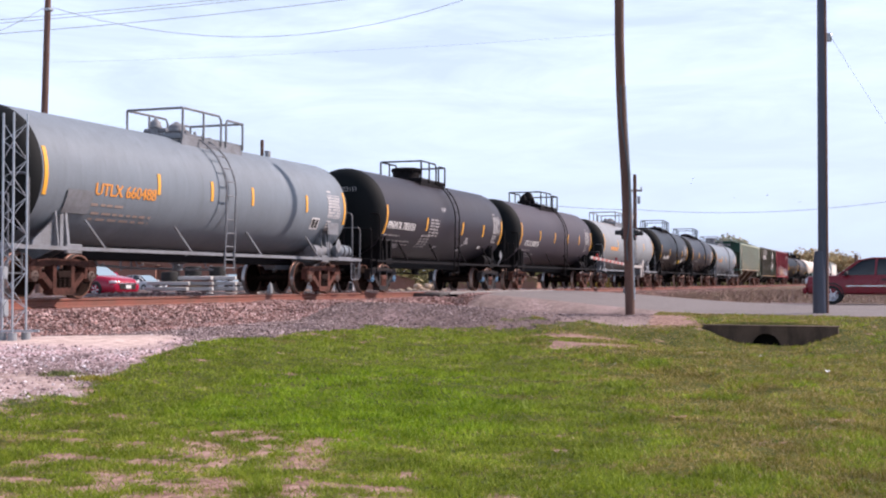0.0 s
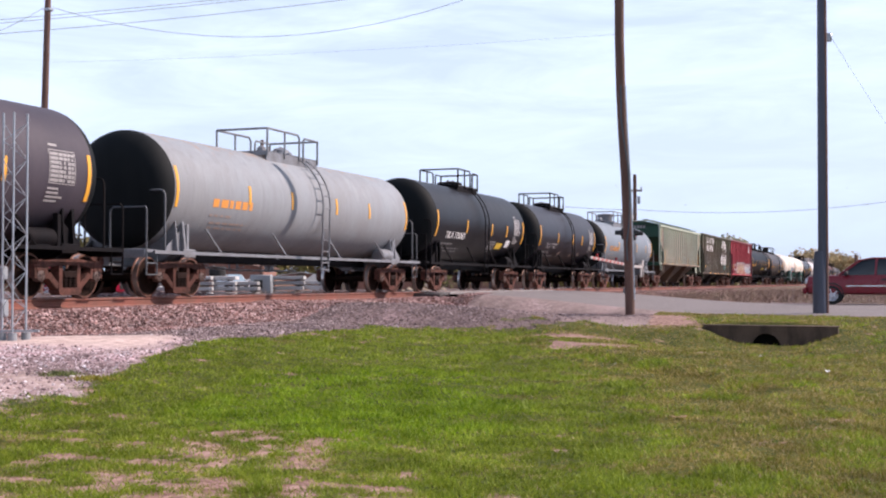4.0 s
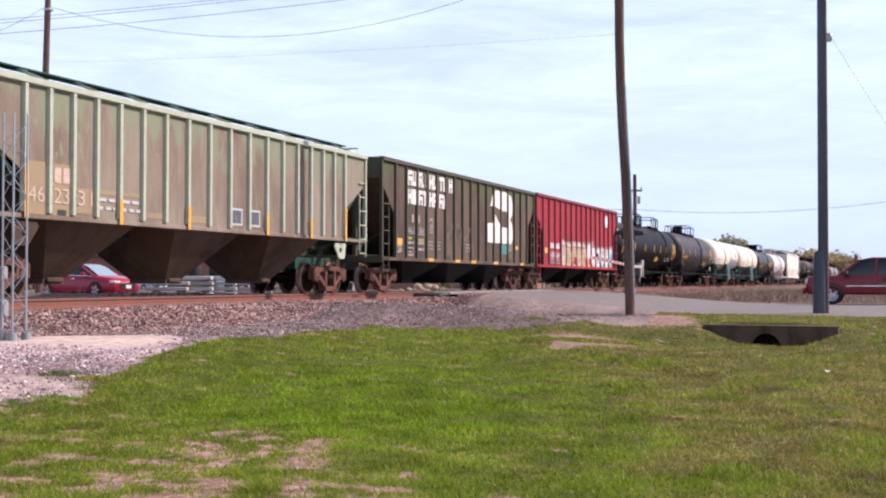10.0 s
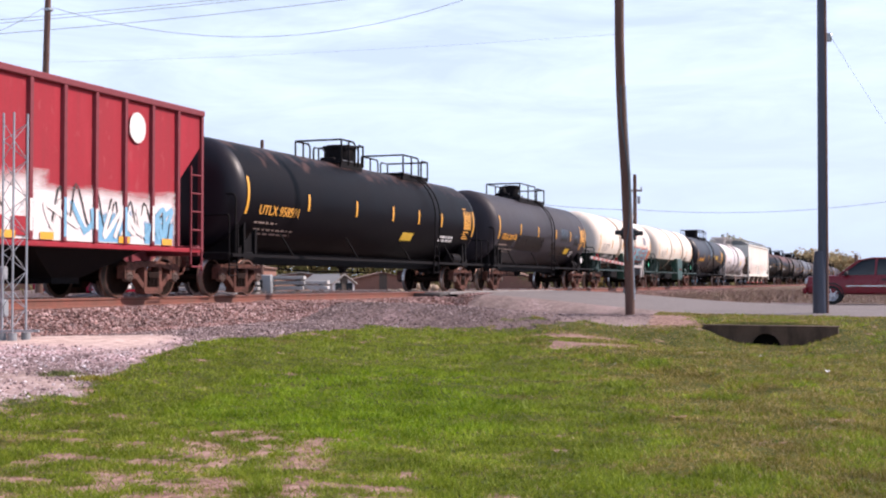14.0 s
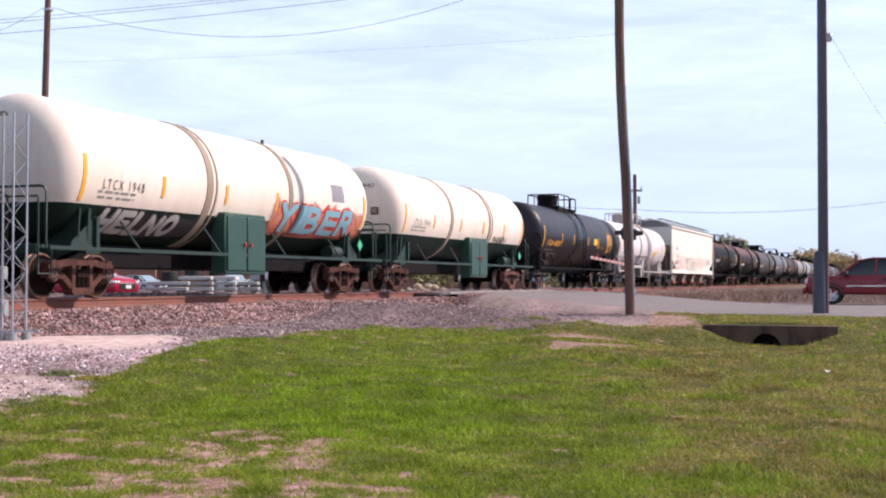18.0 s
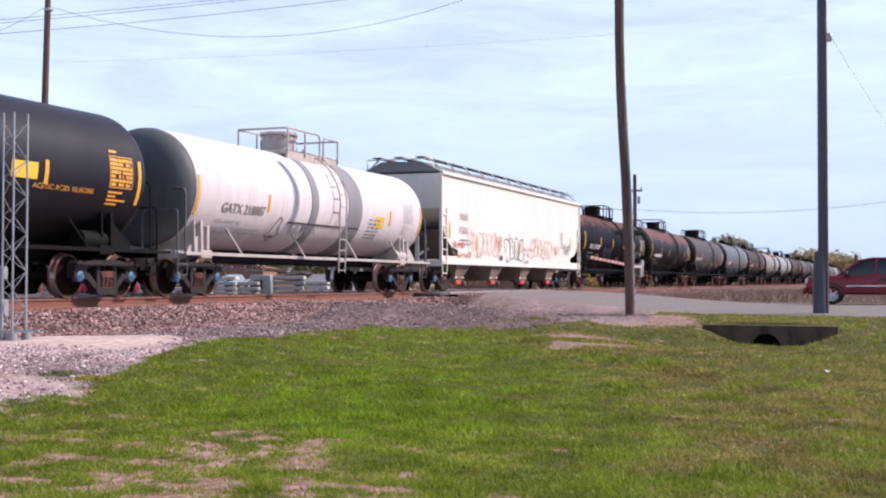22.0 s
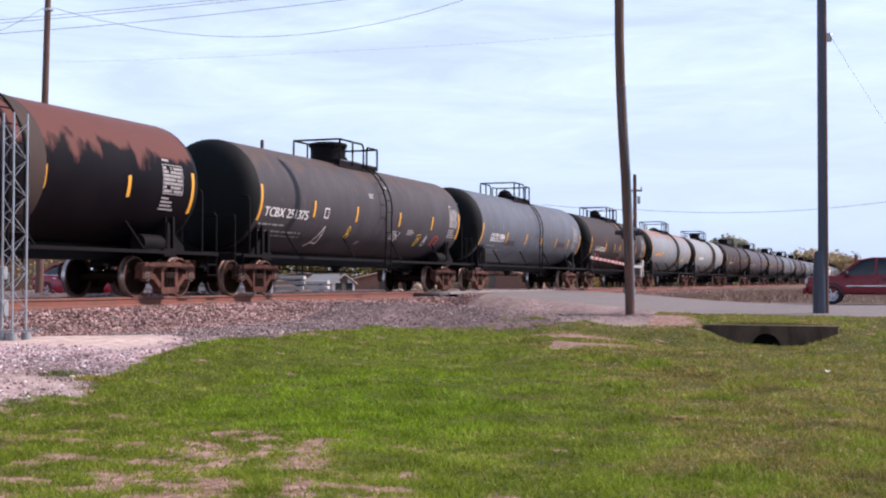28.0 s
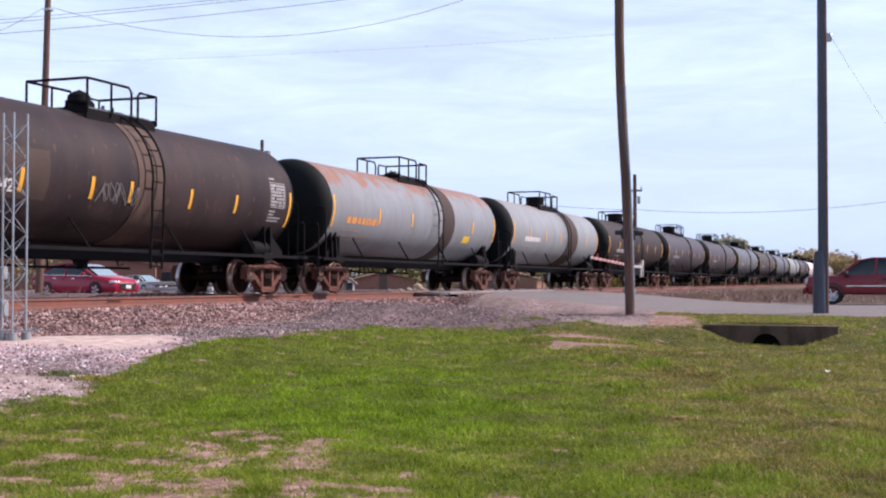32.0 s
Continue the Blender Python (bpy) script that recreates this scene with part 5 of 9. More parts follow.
for x in (5.7, 6.14):
    part("plate_leg", Shape().cyl((x, -1.41, 1.0), (x, -1.41, 1.72), 0.014, n=6), GREYFRAME, c1[0])
part("placard", Shape().prism([(5.92, 1.38), (6.12, 1.17), (6.32, 1.38), (6.12, 1.6)], -1.5, -1.48), PALE, c1[0], "pale grey diamond hazard board")
part("placard_border", Shape().prism([(6.04, 1.38), (6.12, 1.29), (6.2, 1.38), (6.12, 1.47)], -1.505, -1.495), GREYFRAME, c1[0])
tank = part("strapped_air_reservoir", Shape().lathe([(6.26, 0.001), (6.28, 0.1), (6.34, 0.165), (6.42, 0.18), (7.0, 0.18), (7.08, 0.165), (7.14, 0.1), (7.16, 0.001)], 18, "x", (0, -1.3, 1.25)), GREY, c1[0], "grey steel air reservoir with dark straps")
for x in (6.55, 6.86):
    part("strap", Shape().lathe([(x, 0.182), (x, 0.192), (x + 0.05, 0.192), (x + 0.05, 0.182)], 18, "x", (0, -1.3, 1.25)), UNDER, tank)
part("reservoir_cradle", Shape().box(6.7, -1.3, 1.05, 0.9, 0.24, 0.06), GREYFRAME, c1[0])
part("stirrup", Shape().tube([(7.2, -1.4, 1.0), (7.22, -1.4, 0.42), (7.72, -1.4, 0.42), (7.76, -1.4, 1.0)], 0.024, 6), GREYFRAME, c1[0])
c2 = tank_car(36.33, 48.39, 2.85, 1.15, JET, DARK, 2.93, 2.79, "black steel tank car with white lettering", [-2.38, 1.27, 3.67], ((-0.86, 0.5, 0.42),), ((-1.38, 1.02),), 0.44, blue=True, strip_a=-10, inset=(0.45, 0.7))
marks(c2, "PNWX 703151", -5.75, 2.4, -16, WHITE_INK, DIM_INK, table=4.9, seed=12)
bars_on(c2[0], "small_stencil", -2.1, 0.9, -4, c2[1], c2[2], DIM_INK, rows=6, height=0.06, step=0.11, seed=5)
bars_on(c2[0], "small_stencil", -2.7, 0.9, -28, c2[1], c2[2], DIM_INK, rows=5, height=0.06, step=0.11, seed=6)
for x, a, w, hh, lean in ((-0.9, 14, 0.55, 0.13, 0), (-1.05, -44, 0.42, 0.14, 0), (1.9, -28, 0.42, 0.28, 0), (1.6, -41, 0.25, 0.36, 0.6), (-4.6, -46, 0.5, 0.2, 0.3)):
    stencil_block(c2, x, a, w, hh, PALE_INK, lean)
patch_on(c2[0], "label_patch", 3.7, 0.28, -38, 0.12, c2[1], c2[2], WHITE_INK, label="white sticker")
part("placard", Shape().prism([(5.72, 1.42), (5.9, 1.2), (6.08, 1.42), (5.9, 1.64)], -1.4, -1.38), GREYFRAME, c2[0], "dull diamond hazard board")
part("placard_bracket", Shape().bar((5.9, -1.37, 1.25), (5.75, -1.3, 1.0), 0.08, 0.03), GREYFRAME, c2[0])
head_mark(c2, 12.06, "PNWX 703151", DIM_INK)
c3 = tank_car(51.18, 63.83, 2.8, 1.15, SOOT, DARK, 2.79, 3.1, "dusty dark grey tank car with white lettering", [-3.34, -0.84, 1.51, 3.7], ((-1.05, 0.15, 0.5), (-0.3, 0.28, 0.66), (0.92, 0.31, 0.16)), ((-1.13, 1.77),), 0.81, strip_a=-5, inset=(0.6, 0.35))
marks(c3, "UTLX 500176", -5.5, 2.22, -21, WHITE_INK, DIM_INK, table=5.0, seed=13)
c4 = tank_car(66.93, 80.9, 2.75, 1.1, PALE, DARK, 3.1, 2.62, "pale grey tank car with rust tinged top", [-3.56, -1.24, 1.54, 3.89], ((0.84, 0.3, 0.35), (-0.3, 0.16, 0.3)), ((-1.58, 1.45),), 0.78, GREYFRAME, strip_a=2)
marks(c4, "", -5.3, 1.9, -9, ORANGE_INK, FAINT_INK, seed=14)
c5 = tank_car(83.52, 94.04, 2.9, 1.15, PITCH, DARK, 2.62, 2.72, "clean black tank car with white lettering", [-2.01, 0.94, 2.9], ((-0.1, 0.45, 0.2), (0.6, 0.14, 0.3)), ((-1.27, 1.03),), 0.08, strip_a=-7, inset=(0.8, 0.82))
marks(c5, "TILX 170063", -4.12, 2.1, -22, WHITE_INK, DIM_INK, table=3.9, seed=15)
patch_on(c5[0], "label_patch", 2.0, 0.75, -33, 0.28, c5[1], c5[2], PLACARD, label="yellow sticker")
patch_on(c5[0], "label_patch", 3.1, 0.5, -28, 0.32, c5[1], c5[2], WHITE_INK, label="white sticker")
bars_on(c5[0], "small_stencil", 1.0, 0.8, -28, c5[1], c5[2], DIM_INK, rows=5, height=0.06, step=0.1, seed=7)
c6 = tank_car(96.76, 107.25, 2.85, 1.15, BLACK, DARK, 2.72, 2.66, "black tank car with faint white stencils", [-2.14, 0.64, 2.44], ((-0.05, 0.4, 0.22),), ((-1.35, 1.11),), 0.3, strip_a=-5, inset=(0.78, 0.88))
marks(c6, "TILX 170073", -4.0, 2.0, -22, PALE_INK, DIM_INK, table=4.0, seed=16, spaced=True, rows=2)
for x, a, w, hh in ((-1.45, -38, 0.32, 0.3), (0.85, -38, 0.34, 0.2), (2.2, -34, 0.4, 0.18)):
    stencil_block(c6, x, a, w, hh, FAINT_INK)
c7 = tank_car(109.91, 123.1, 2.75, 1.1, GREY, DARK, 2.66, 1.99, "grey steel tank car with orange lettering", [-3.15, -0.6, 1.87, 4.59], ((-0.73, 0.42, 0.55), (-1.7, 0.14, 0.3)), ((-1.94, 1.5),), 0.8, GREYFRAME, strip_a=-3, inset=(0.8, 0.7))
marks(c7, "UTLX 681468", -5.45, 2.2, -9.5, ORANGE_INK, FAINT_INK, table=5.5, seed=17)
placard(c7, 3.5, 0, LILAC, 0.18)

# hoppers
FAWN = weathered("faded_fawn_green_paint", (0.27, 0.222, 0.176), (0.165, 0.115, 0.09), 0.8, rough=0.7, top=(0.22, 0.25, 0.165), top_z=(2.2, 4.6), spots=(0.24, 0.26, 0.17))
MOSS = material("faded_green_ribs", (0.42, 0.47, 0.37), 0.7, vary=0.2, second=(0.33, 0.34, 0.26), bump=0.1)
DEEPGREEN = weathered("dark_green_roof", (0.02, 0.075, 0.05), (0.05, 0.05, 0.035), 0.5)
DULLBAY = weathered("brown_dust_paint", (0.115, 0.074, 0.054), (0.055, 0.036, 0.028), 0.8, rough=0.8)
OLIVE = weathered("dark_olive_brown_paint", (0.145, 0.1, 0.076), (0.078, 0.053, 0.045), 0.95, rough=0.7, top=(0.085, 0.1, 0.05), top_z=(2.4, 4.5), spots=(0.08, 0.11, 0.05))
BRONZE = material("dark_olive_ribs", (0.06, 0.058, 0.034), 0.7, vary=0.2, second=(0.07, 0.05, 0.04), bump=0.1)
CRIMSON = weathered("faded_red_paint", (0.36, 0.028, 0.042), (0.3, 0.036, 0.046), 0.5, rough=0.6, spots=(0.38, 0.06, 0.07))
# the side sheets' red, darkened to put the ribs' flank shade into colour
SHADERED = material("shaded_red_ribs", (0.2, 0.024, 0.036), 0.65, vary=0.2, bump=0.1)
EGGSHELL = weathered("warm_white_hopper_paint", (0.72, 0.685, 0.62), (0.63, 0.585, 0.52), 0.4, rough=0.6, streak=0.1)
EGGGREY = material("grey_roof_paint", (0.2, 0.21, 0.21), 0.7, vary=0.2)
REDGATE = material("red_gate_paint", (0.5, 0.07, 0.06), 0.6, vary=0.15)
OCHRE = material("faded_ochre_paint", (0.31, 0.225, 0.125), 0.7, vary=0.2, second=(0.26, 0.2, 0.15), bump=0)
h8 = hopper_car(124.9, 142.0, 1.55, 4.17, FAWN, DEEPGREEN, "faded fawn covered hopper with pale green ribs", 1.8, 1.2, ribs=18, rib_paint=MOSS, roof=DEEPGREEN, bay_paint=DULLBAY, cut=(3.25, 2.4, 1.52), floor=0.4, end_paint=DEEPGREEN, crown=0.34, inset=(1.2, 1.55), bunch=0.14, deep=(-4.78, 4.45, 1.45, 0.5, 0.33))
for k, x in enumerate((-7.01, -4.03, -1.41, 2.29, 4.79, 7.01)):
    hh = 0.95 if k in (0, 5) else 0.53
    patch_on(h8, "reflective_strip", x - 0.055, 0.11, 1.53 + hh / 2, hh, None, 1.62, YELLOW, label="yellow reflective strip")
for x0, w in ((-4.72, 0.55), (-3.9, 0.65)):
    bars_on(h8, "small_stencil", x0, w, 1.98, None, 1.55, PALE_INK, rows=2, height=0.07, step=0.17, seed=3)
for x0, w, z, hh in ((-6.9, 0.58, 2.08, 1.08), (-6.16, 0.54, 2.08, 1.08), (-5.42, 0.5, 1.95, 0.5), (-4.68, 0.56, 2.17, 0.1), (-3.88, 0.7, 2.17, 0.09), (-3.0, 0.62, 1.78, 0.12), (-1.3, 0.7, 1.78, 0.16)):
    patch_on(h8, "paint_block", x0, w, z, hh, None, 1.545, OCHRE, 0.003, "ochre repainted block")
PINKISH = material("faded_pinkish_stencil", (0.56, 0.4, 0.33), 0.6, vary=0.25, scale=7, second=(0.4, 0.3, 0.25), bump=0)
for q, n2 in enumerate(("46", "23", "31")):
    write_on(h8, n2, -6.88 + 0.74 * q, 0.46, 2.0, 0.3, None, 1.55, PINKISH)
for q in range(2):
    patch_on(h8, "block_letter", -6.12 + 0.26 * q, 0.2, 2.4, 0.3, None, 1.55, PINKISH, label="faded block")
patch_on(h8, "data_panel", -6.02, 0.26, 1.66, 0.15, None, 1.55, BLACK_INK, label="small dark stencilled box")
for x0 in (0.56, 1.46):
    patch_on(h8, "data_panel", x0, 0.54, 1.93, 0.42, None, 1.55, PALE_INK, label="pale framed data panel")
    patch_on(h8, "panel_field", x0 + 0.06, 0.42, 1.93, 0.32, None, 1.55, SLATE, 0.01)
for k in (-1, 1):       # pierced jacking plates under the sill
    outer = [(-7.25, 1.47), (-6.42, 1.47), (-6.8, 1.02), (-7.2, 1.02)]
    ring, hole = [], []
    for i in range(24):
        a = i * math.pi / 12
        d = (math.cos(a), math.sin(a))
        best = 9.0
        for (ax, az), (bx, bz) in zip(outer, outer[1:] + outer[:1]):
            ax, az, bx, bz = ax + 6.9, az - 1.27, bx + 6.9, bz - 1.27
            det = d[0] * (az - bz) - d[1] * (ax - bx)
            if abs(det) > 1e-6:
                u = (ax * (az - bz) - az * (ax - bx)) / det
                v = (d[0] * az - d[1] * ax) / det
                if u > 0 and -0.001 <= v <= 1.001:
                    best = min(best, u)
        ring.append((best * d[0], best * d[1]))
        hole.append((0.085 * d[0], 0.085 * d[1]))
    s = Shape()
    vs = [(-k * (-6.9 + a), y, 1.27 + b) for y in (-1.5, -1.46) for loop in (ring, hole) for a, b in loop]
    s.add(vs, [(o + i, o + (i + 1) % 24, o + 24 + (i + 1) % 24, o + 24 + i) for o in (0, 48) for i in range(24)] + [(24 + i, 24 + (i + 1) % 24, 72 + (i + 1) % 24, 72 + i) for i in range(24)])
    part("jacking_plate", s, DULLBAY if k < 0 else MOSS, h8, "pierced steel plate")
part("lettering", Shape().add([(-8.56, 0.55 - 0.2 * k - dy, 3.95 + dz) for k in range(6) for dy, dz in ((0, 0), (0.14, 0), (0.14, 0.18), (0, 0.18))], [(4 * k, 4 * k + 1, 4 * k + 2, 4 * k + 3) for k in range(6)]), DIM_INK, h8, "pale stencilled number")
# bays borrow the underframe black, so their shade is in the colour
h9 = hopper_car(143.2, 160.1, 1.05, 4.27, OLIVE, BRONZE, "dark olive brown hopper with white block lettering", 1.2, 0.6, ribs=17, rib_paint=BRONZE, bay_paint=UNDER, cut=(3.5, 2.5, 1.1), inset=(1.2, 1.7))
def block_letter(car, x, z, w, hgt, kind):
    """A plain upright white block, split or notched, in place of a letter of a company name."""
    t = w * 0.34
    sets = {0: ((0, 0, w, hgt),), 1: ((0, 0, t, hgt), (w - t, 0, w, hgt), (0, 0, w, hgt * 0.3)), 2: ((0, 0, t, hgt), (0, hgt * 0.74, w, hgt), (0, hgt * 0.36, w, hgt * 0.6), (w - t, 0, w, hgt * 0.5)), 3: ((w / 2 - t / 2, 0, w / 2 + t / 2, hgt), (0, hgt * 0.74, w, hgt)), 4: ((0, 0, t, hgt), (w - t, 0, w, hgt), (0, hgt * 0.38, w, hgt * 0.66)), 5: ((0, 0, t, hgt), (0, 0, w, hgt * 0.26))}
    pts, fs = [], []
    for a, b, c, d in sets[kind]:
        n = len(pts)
        pts += [(x + a, z + b), (x + c, z + b), (x + c, z + d), (x + a, z + d)]
        fs.append((n, n + 1, n + 2, n + 3))
    s = Shape()
    s.add([(px, -(1.567 + 0.001 * (i // 4)), pz) for i, (px, pz) in enumerate(pts)], fs)
    part("block_letter", s, CHALK, car, "white block")


for z, cells in ((3.53, ((2, 1), (2, 5, 0), (4, 1), (3, 0), (4,))), (2.92, ((4, 0), (2, 3), (4, 2), (2, 4)))):
    for c, kinds in enumerate(cells):
        x = -6.28 + 0.976 * c
        for q, kind in enumerate(kinds):
            w = 0.27 if len(kinds) > 2 else 0.36
            block_letter(h9, x + q * (w + 0.04), z, w * (0.5 if kind == 5 and len(kinds) > 2 else 1), 0.5, kind)
pts = [(2.8, 4.0), (4.65, 4.0), (5.12, 3.86), (5.28, 3.62), (5.28, 3.2), (5.1, 3.0), (4.95, 2.92), (5.2, 2.75), (5.3, 2.5), (5.3, 2.1), (5.1, 1.9), (1.9, 1.9), (2.05, 2.66), (2.6, 2.66), (2.95, 3.05), (2.72, 3.34), (2.35, 3.34)]
wrapped(h9, "painted_emblem", pts, [tuple(range(len(pts)))], None, 1.55, CHALK, 0.012, "large white emblem")
wrapped(h9, "painted_emblem", [(3.75, 3.22), (4.6, 3.22), (4.6, 2.56), (3.75, 2.56), (2.94, 3.05), (2.71, 3.34), (3.1, 3.34)], [(0, 1, 2, 3), (0, 3, 4, 5, 6)], None, 1.55, OLIVE, 0.018)
GHOST = material("worn_ghost_paint", (0.125, 0.098, 0.078), 0.7, vary=0.2, bump=0)
scrawl(h9, -2.9, 2.9, 2.1, 0.8, None, 1.555, [GHOST], 3, 19, 0.07, 0.004)
scrawl(h9, 0.9, 0.6, 2.0, 0.35, None, 1.555, [GHOST], 3, 23, 0.03, 0.006)
write_on(h9, "461", -6.3, 0.6, 2.04, 0.27, None, 1.555, DIM_INK)
write_on(h9, "086", -5.38, 0.58, 2.04, 0.27, None, 1.555, DIM_INK)
for x0 in (-5.9, -5.38):
    patch_on(h9, "block_letter", x0, 0.16, 2.45, 0.26, None, 1.555, DIM_INK, label="pale block")
for x0 in (-6.3, -5.38):
    bars_on(h9, "small_stencil", x0, 0.55, 1.6, None, 1.555, DIM_INK, rows=2, height=0.08, step=0.2, seed=8)
for x0, w in ((-4.5, 0.5), (-3.6, 0.4), (-0.6, 0.5)):
    bars_on(h9, "small_stencil", x0, w, 1.7, None, 1.555, SMOKE_INK, rows=3, height=0.05, step=0.12, seed=9)
FADEDLIME = material("faded_lime_paint", (0.3, 0.3, 0.1), 0.7, vary=0.2, bump=0)
for x0, z, w in ((-6.3, 1.79, 0.4), (-5.4, 1.75, 0.56), (-5.3, 1.2, 0.3)):
    patch_on(h9, "paint_block", x0, w, z, 0.09, None, 1.555, FADEDLIME, 0.004)
for x0, w, z, hh in ((-6.3, 0.52, 1.35, 0.28), (-4.28, 0.3, 2.27, 0.5), (4.66, 0.5, 1.75, 0.24), (-7.2, 0.4, 1.42, 0.2)):
    patch_on(h9, "data_panel", x0, w, z, hh, None, 1.555, DIM_INK, 0.005, "pale framed stencil")
    patch_on(h9, "panel_field", x0 + 0.04, w - 0.08, z, hh - 0.08, None, 1.555, OLIVE, 0.008)
    bars_on(h9, "small_stencil", x0 + 0.07, w - 0.14, z - 0.03, None, 1.555, DIM_INK, rows=2, height=0.05, step=0.1, seed=12, lift=0.011)
patch_on(h9, "reflective_strip", -7.23, 0.48, 1.65, 0.22, None, 1.56, YELLOW, label="yellow reflective patch")
for x in (-4.44, -1.73, 0.06, 2.76, 6.3):
    patch_on(h9, "reflective_strip", x, 0.52, 1.1, 0.1, None, 1.58, YELLOW, label="yellow reflective patch")
patch_on(h9, "reflective_strip", 5.6, 0.44, 1.77, 0.15, None, 1.56, YELLOW, label="yellow reflective patch")
patch_on(h9, "data_panel", 3.8, 0.7, 1.66, 0.4, None, 1.555, TEAL, label="teal sticker")
for x in (-5.35, -2.65, 4.75, 3.1):
    patch_on(h9, "data_panel", x, 0.45, 1.2, 0.2, None, 1.555, BLACK_INK, label="dark repainted square")
# bay_paint is black here too, standing for the shade beneath the car
h10 = hopper_car(160.49, 176.68, 1.04, 4.3, CRIMSON, SHADERED, "faded red hopper covered with colourful graffiti", 0.6, 2.2, ribs=15, rib_paint=SHADERED, bay_paint=UNDER, cut=(3.5, 2.55, 1.05), inset=(1.2, 1.35))
for k, x in enumerate((-5.75, -4.75)):
    for q in range(2):
        patch_on(h10, "block_letter", x + 0.32 * q, 0.22, 2.02, 0.24, None, 1.555, WHITE_INK, label="white block")
write_on(h10, "430", -5.84, 0.74, 1.62, 0.3, None, 1.555, WHITE_INK)
write_on(h10, "264", -4.86, 0.72, 1.62, 0.3, None, 1.555, WHITE_INK)
bars_on(h10, "small_stencil", -5.8, 1.9, 1.35, None, 1.555, DIM_INK, rows=2, height=0.08, step=0.15, seed=9)
patch_on(h10, "reflective_strip", -6.75, 0.45, 1.78, 0.24, None, 1.56, YELLOW, label="yellow reflective patch")
for x in (-3.3, 1.2, 2.3, 4.8, 6.4):
    patch_on(h10, "reflective_strip", x, 0.4, 1.22, 0.14, None, 1.58, YELLOW, label="yellow reflective patch")
wrapped(h10, "painted_emblem", [(5.45 + 0.3 * math.cos(a * 0.393), 3.62 + 0.33 * math.sin(a * 0.393)) for a in range(16)], [tuple(range(16))], None, 1.58, CHALK, 0.01, "round white emblem")
MIST_WHITE, MIST_SAND, MIST_BLUE = mist("white_spray_mist", (0.75, 0.68, 0.68)), mist("sand_spray_mist", (0.66, 0.45, 0.3)), mist("blue_spray_mist", (0.16, 0.4, 0.6))
cloud_on(h10, -3.9, 2.6, 1.14, 2.5, None, 1.555, MIST_WHITE, 0.004, "white sprayed ground")
cloud_on(h10, 1.7, 7.05, 1.14, 2.35, None, 1.555, MIST_WHITE, 0.007, "white sprayed ground")
cloud_on(h10, -3.5, 1.3, 1.16, 2.25, None, 1.555, MIST_SAND, 0.010, "sand sprayed fill")
cloud_on(h10, 3.9, 5.3, 1.16, 1.85, None, 1.555, MIST_BLUE, 0.012, "blue sprayed fill")
cloud_on(h10, 5.7, 6.9, 1.16, 1.7, None, 1.555, MIST_BLUE, 0.013, "blue sprayed fill")
rnd = random.Random(90)
for x0, x1, low, high, n in ((-3.5, -1.1, 1.75, 2.45, 7), (-1.3, 1.2, 1.55, 2.3, 8), (-3.3, 1.1, 1.2, 1.75, 13), (2.6, 4.6, 1.5, 2.1, 7), (4.4, 6.9, 1.25, 1.95, 9)):
    line = [(x0 + (x1 - x0) * k / n + rnd.uniform(-0.1, 0.1), (high if k % 2 else low) + rnd.uniform(-0.18, 0.18)) for k in range(n + 1)]
    soft = [((a[0] * (1 - u) + b[0] * u), a[1] + (b[1] - a[1]) * (u * u * (3 - 2 * u))) for a, b in zip(line, line[1:]) for u in (0.0, 0.2, 0.4, 0.6, 0.8)] + [line[-1]]
    pts, fs = ribbon(soft, 0.045)
    wrapped(h10, "graffiti_outline", pts, fs, None, 1.555, BLACK_INK, 0.02, "thin black sprayed outline")
scrawl(h10, -3.2, 4.2, 1.6, 0.7, None, 1.555, [SAND], 4, 5, 0.1, 0.016)
scrawl(h10, 2.5, 4.3, 1.6, 0.7, None, 1.555, [CHALK, SKYSPRAY, CHALK], 5, 9, 0.11, 0.016)
for k in range(15):
    x = -8.095 + 1.05 + 0.02 + (16.19 - 2.14) * k / 14
    if -3.4 < x < 6.8:
        patch_on(h10, "graffiti_patch", x - 0.04, 0.08, 1.6, 0.6 + 0.2 * math.sin(k * 2.1), None, 1.615, SAND if x < 1.4 else CHALK if k % 2 else SKYSPRAY, 0.003)
for x0 in (-1.6, 0.7, 1.5):
    patch_on(h10, "paint_block", x0, 0.6, 1.38, 0.36, None, 1.58, CRIMSON, 0.005)
part("lettering", Shape().add([(-8.16, -0.75 + 0.3 * k + dy, 3.98 + dz) for k in range(4) for dy, dz in ((0, 0), (0.2, 0), (0.2, 0.16), (0, 0.16))], [(4 * k, 4 * k + 1, 4 * k + 2, 4 * k + 3) for k in range(4)]), DIM_INK, h10)

c11 = tank_car(178.95, 196.4, 2.9, 1.15, GRIMY, BLACK, 2.27, 3.05, "long black tank car with amber lettering", [-5.25, -2.06, 0.76, 3.01, 5.2], ((-0.23, 0.5, 0.6),), ((-1.76, -0.15), (3.2, 5.5)), 4.6, strip_a=-3, inset=(0.28, 0.4))
marks(c11, "UTLX 958591", -7.96, 2.3, -16, AMBER_INK, FAINT_INK, table=7.6, seed=21)
patch_on(c11[0], "label_patch", 1.9, 0.95, -31, 0.3, c11[1], c11[2], PLACARD, label="yellow sticker")
bars_on(c11[0], "small_stencil", 5.3, 1.5, -28, c11[1], c11[2], WHITE_INK, rows=2, height=0.09, step=0.14, seed=22)
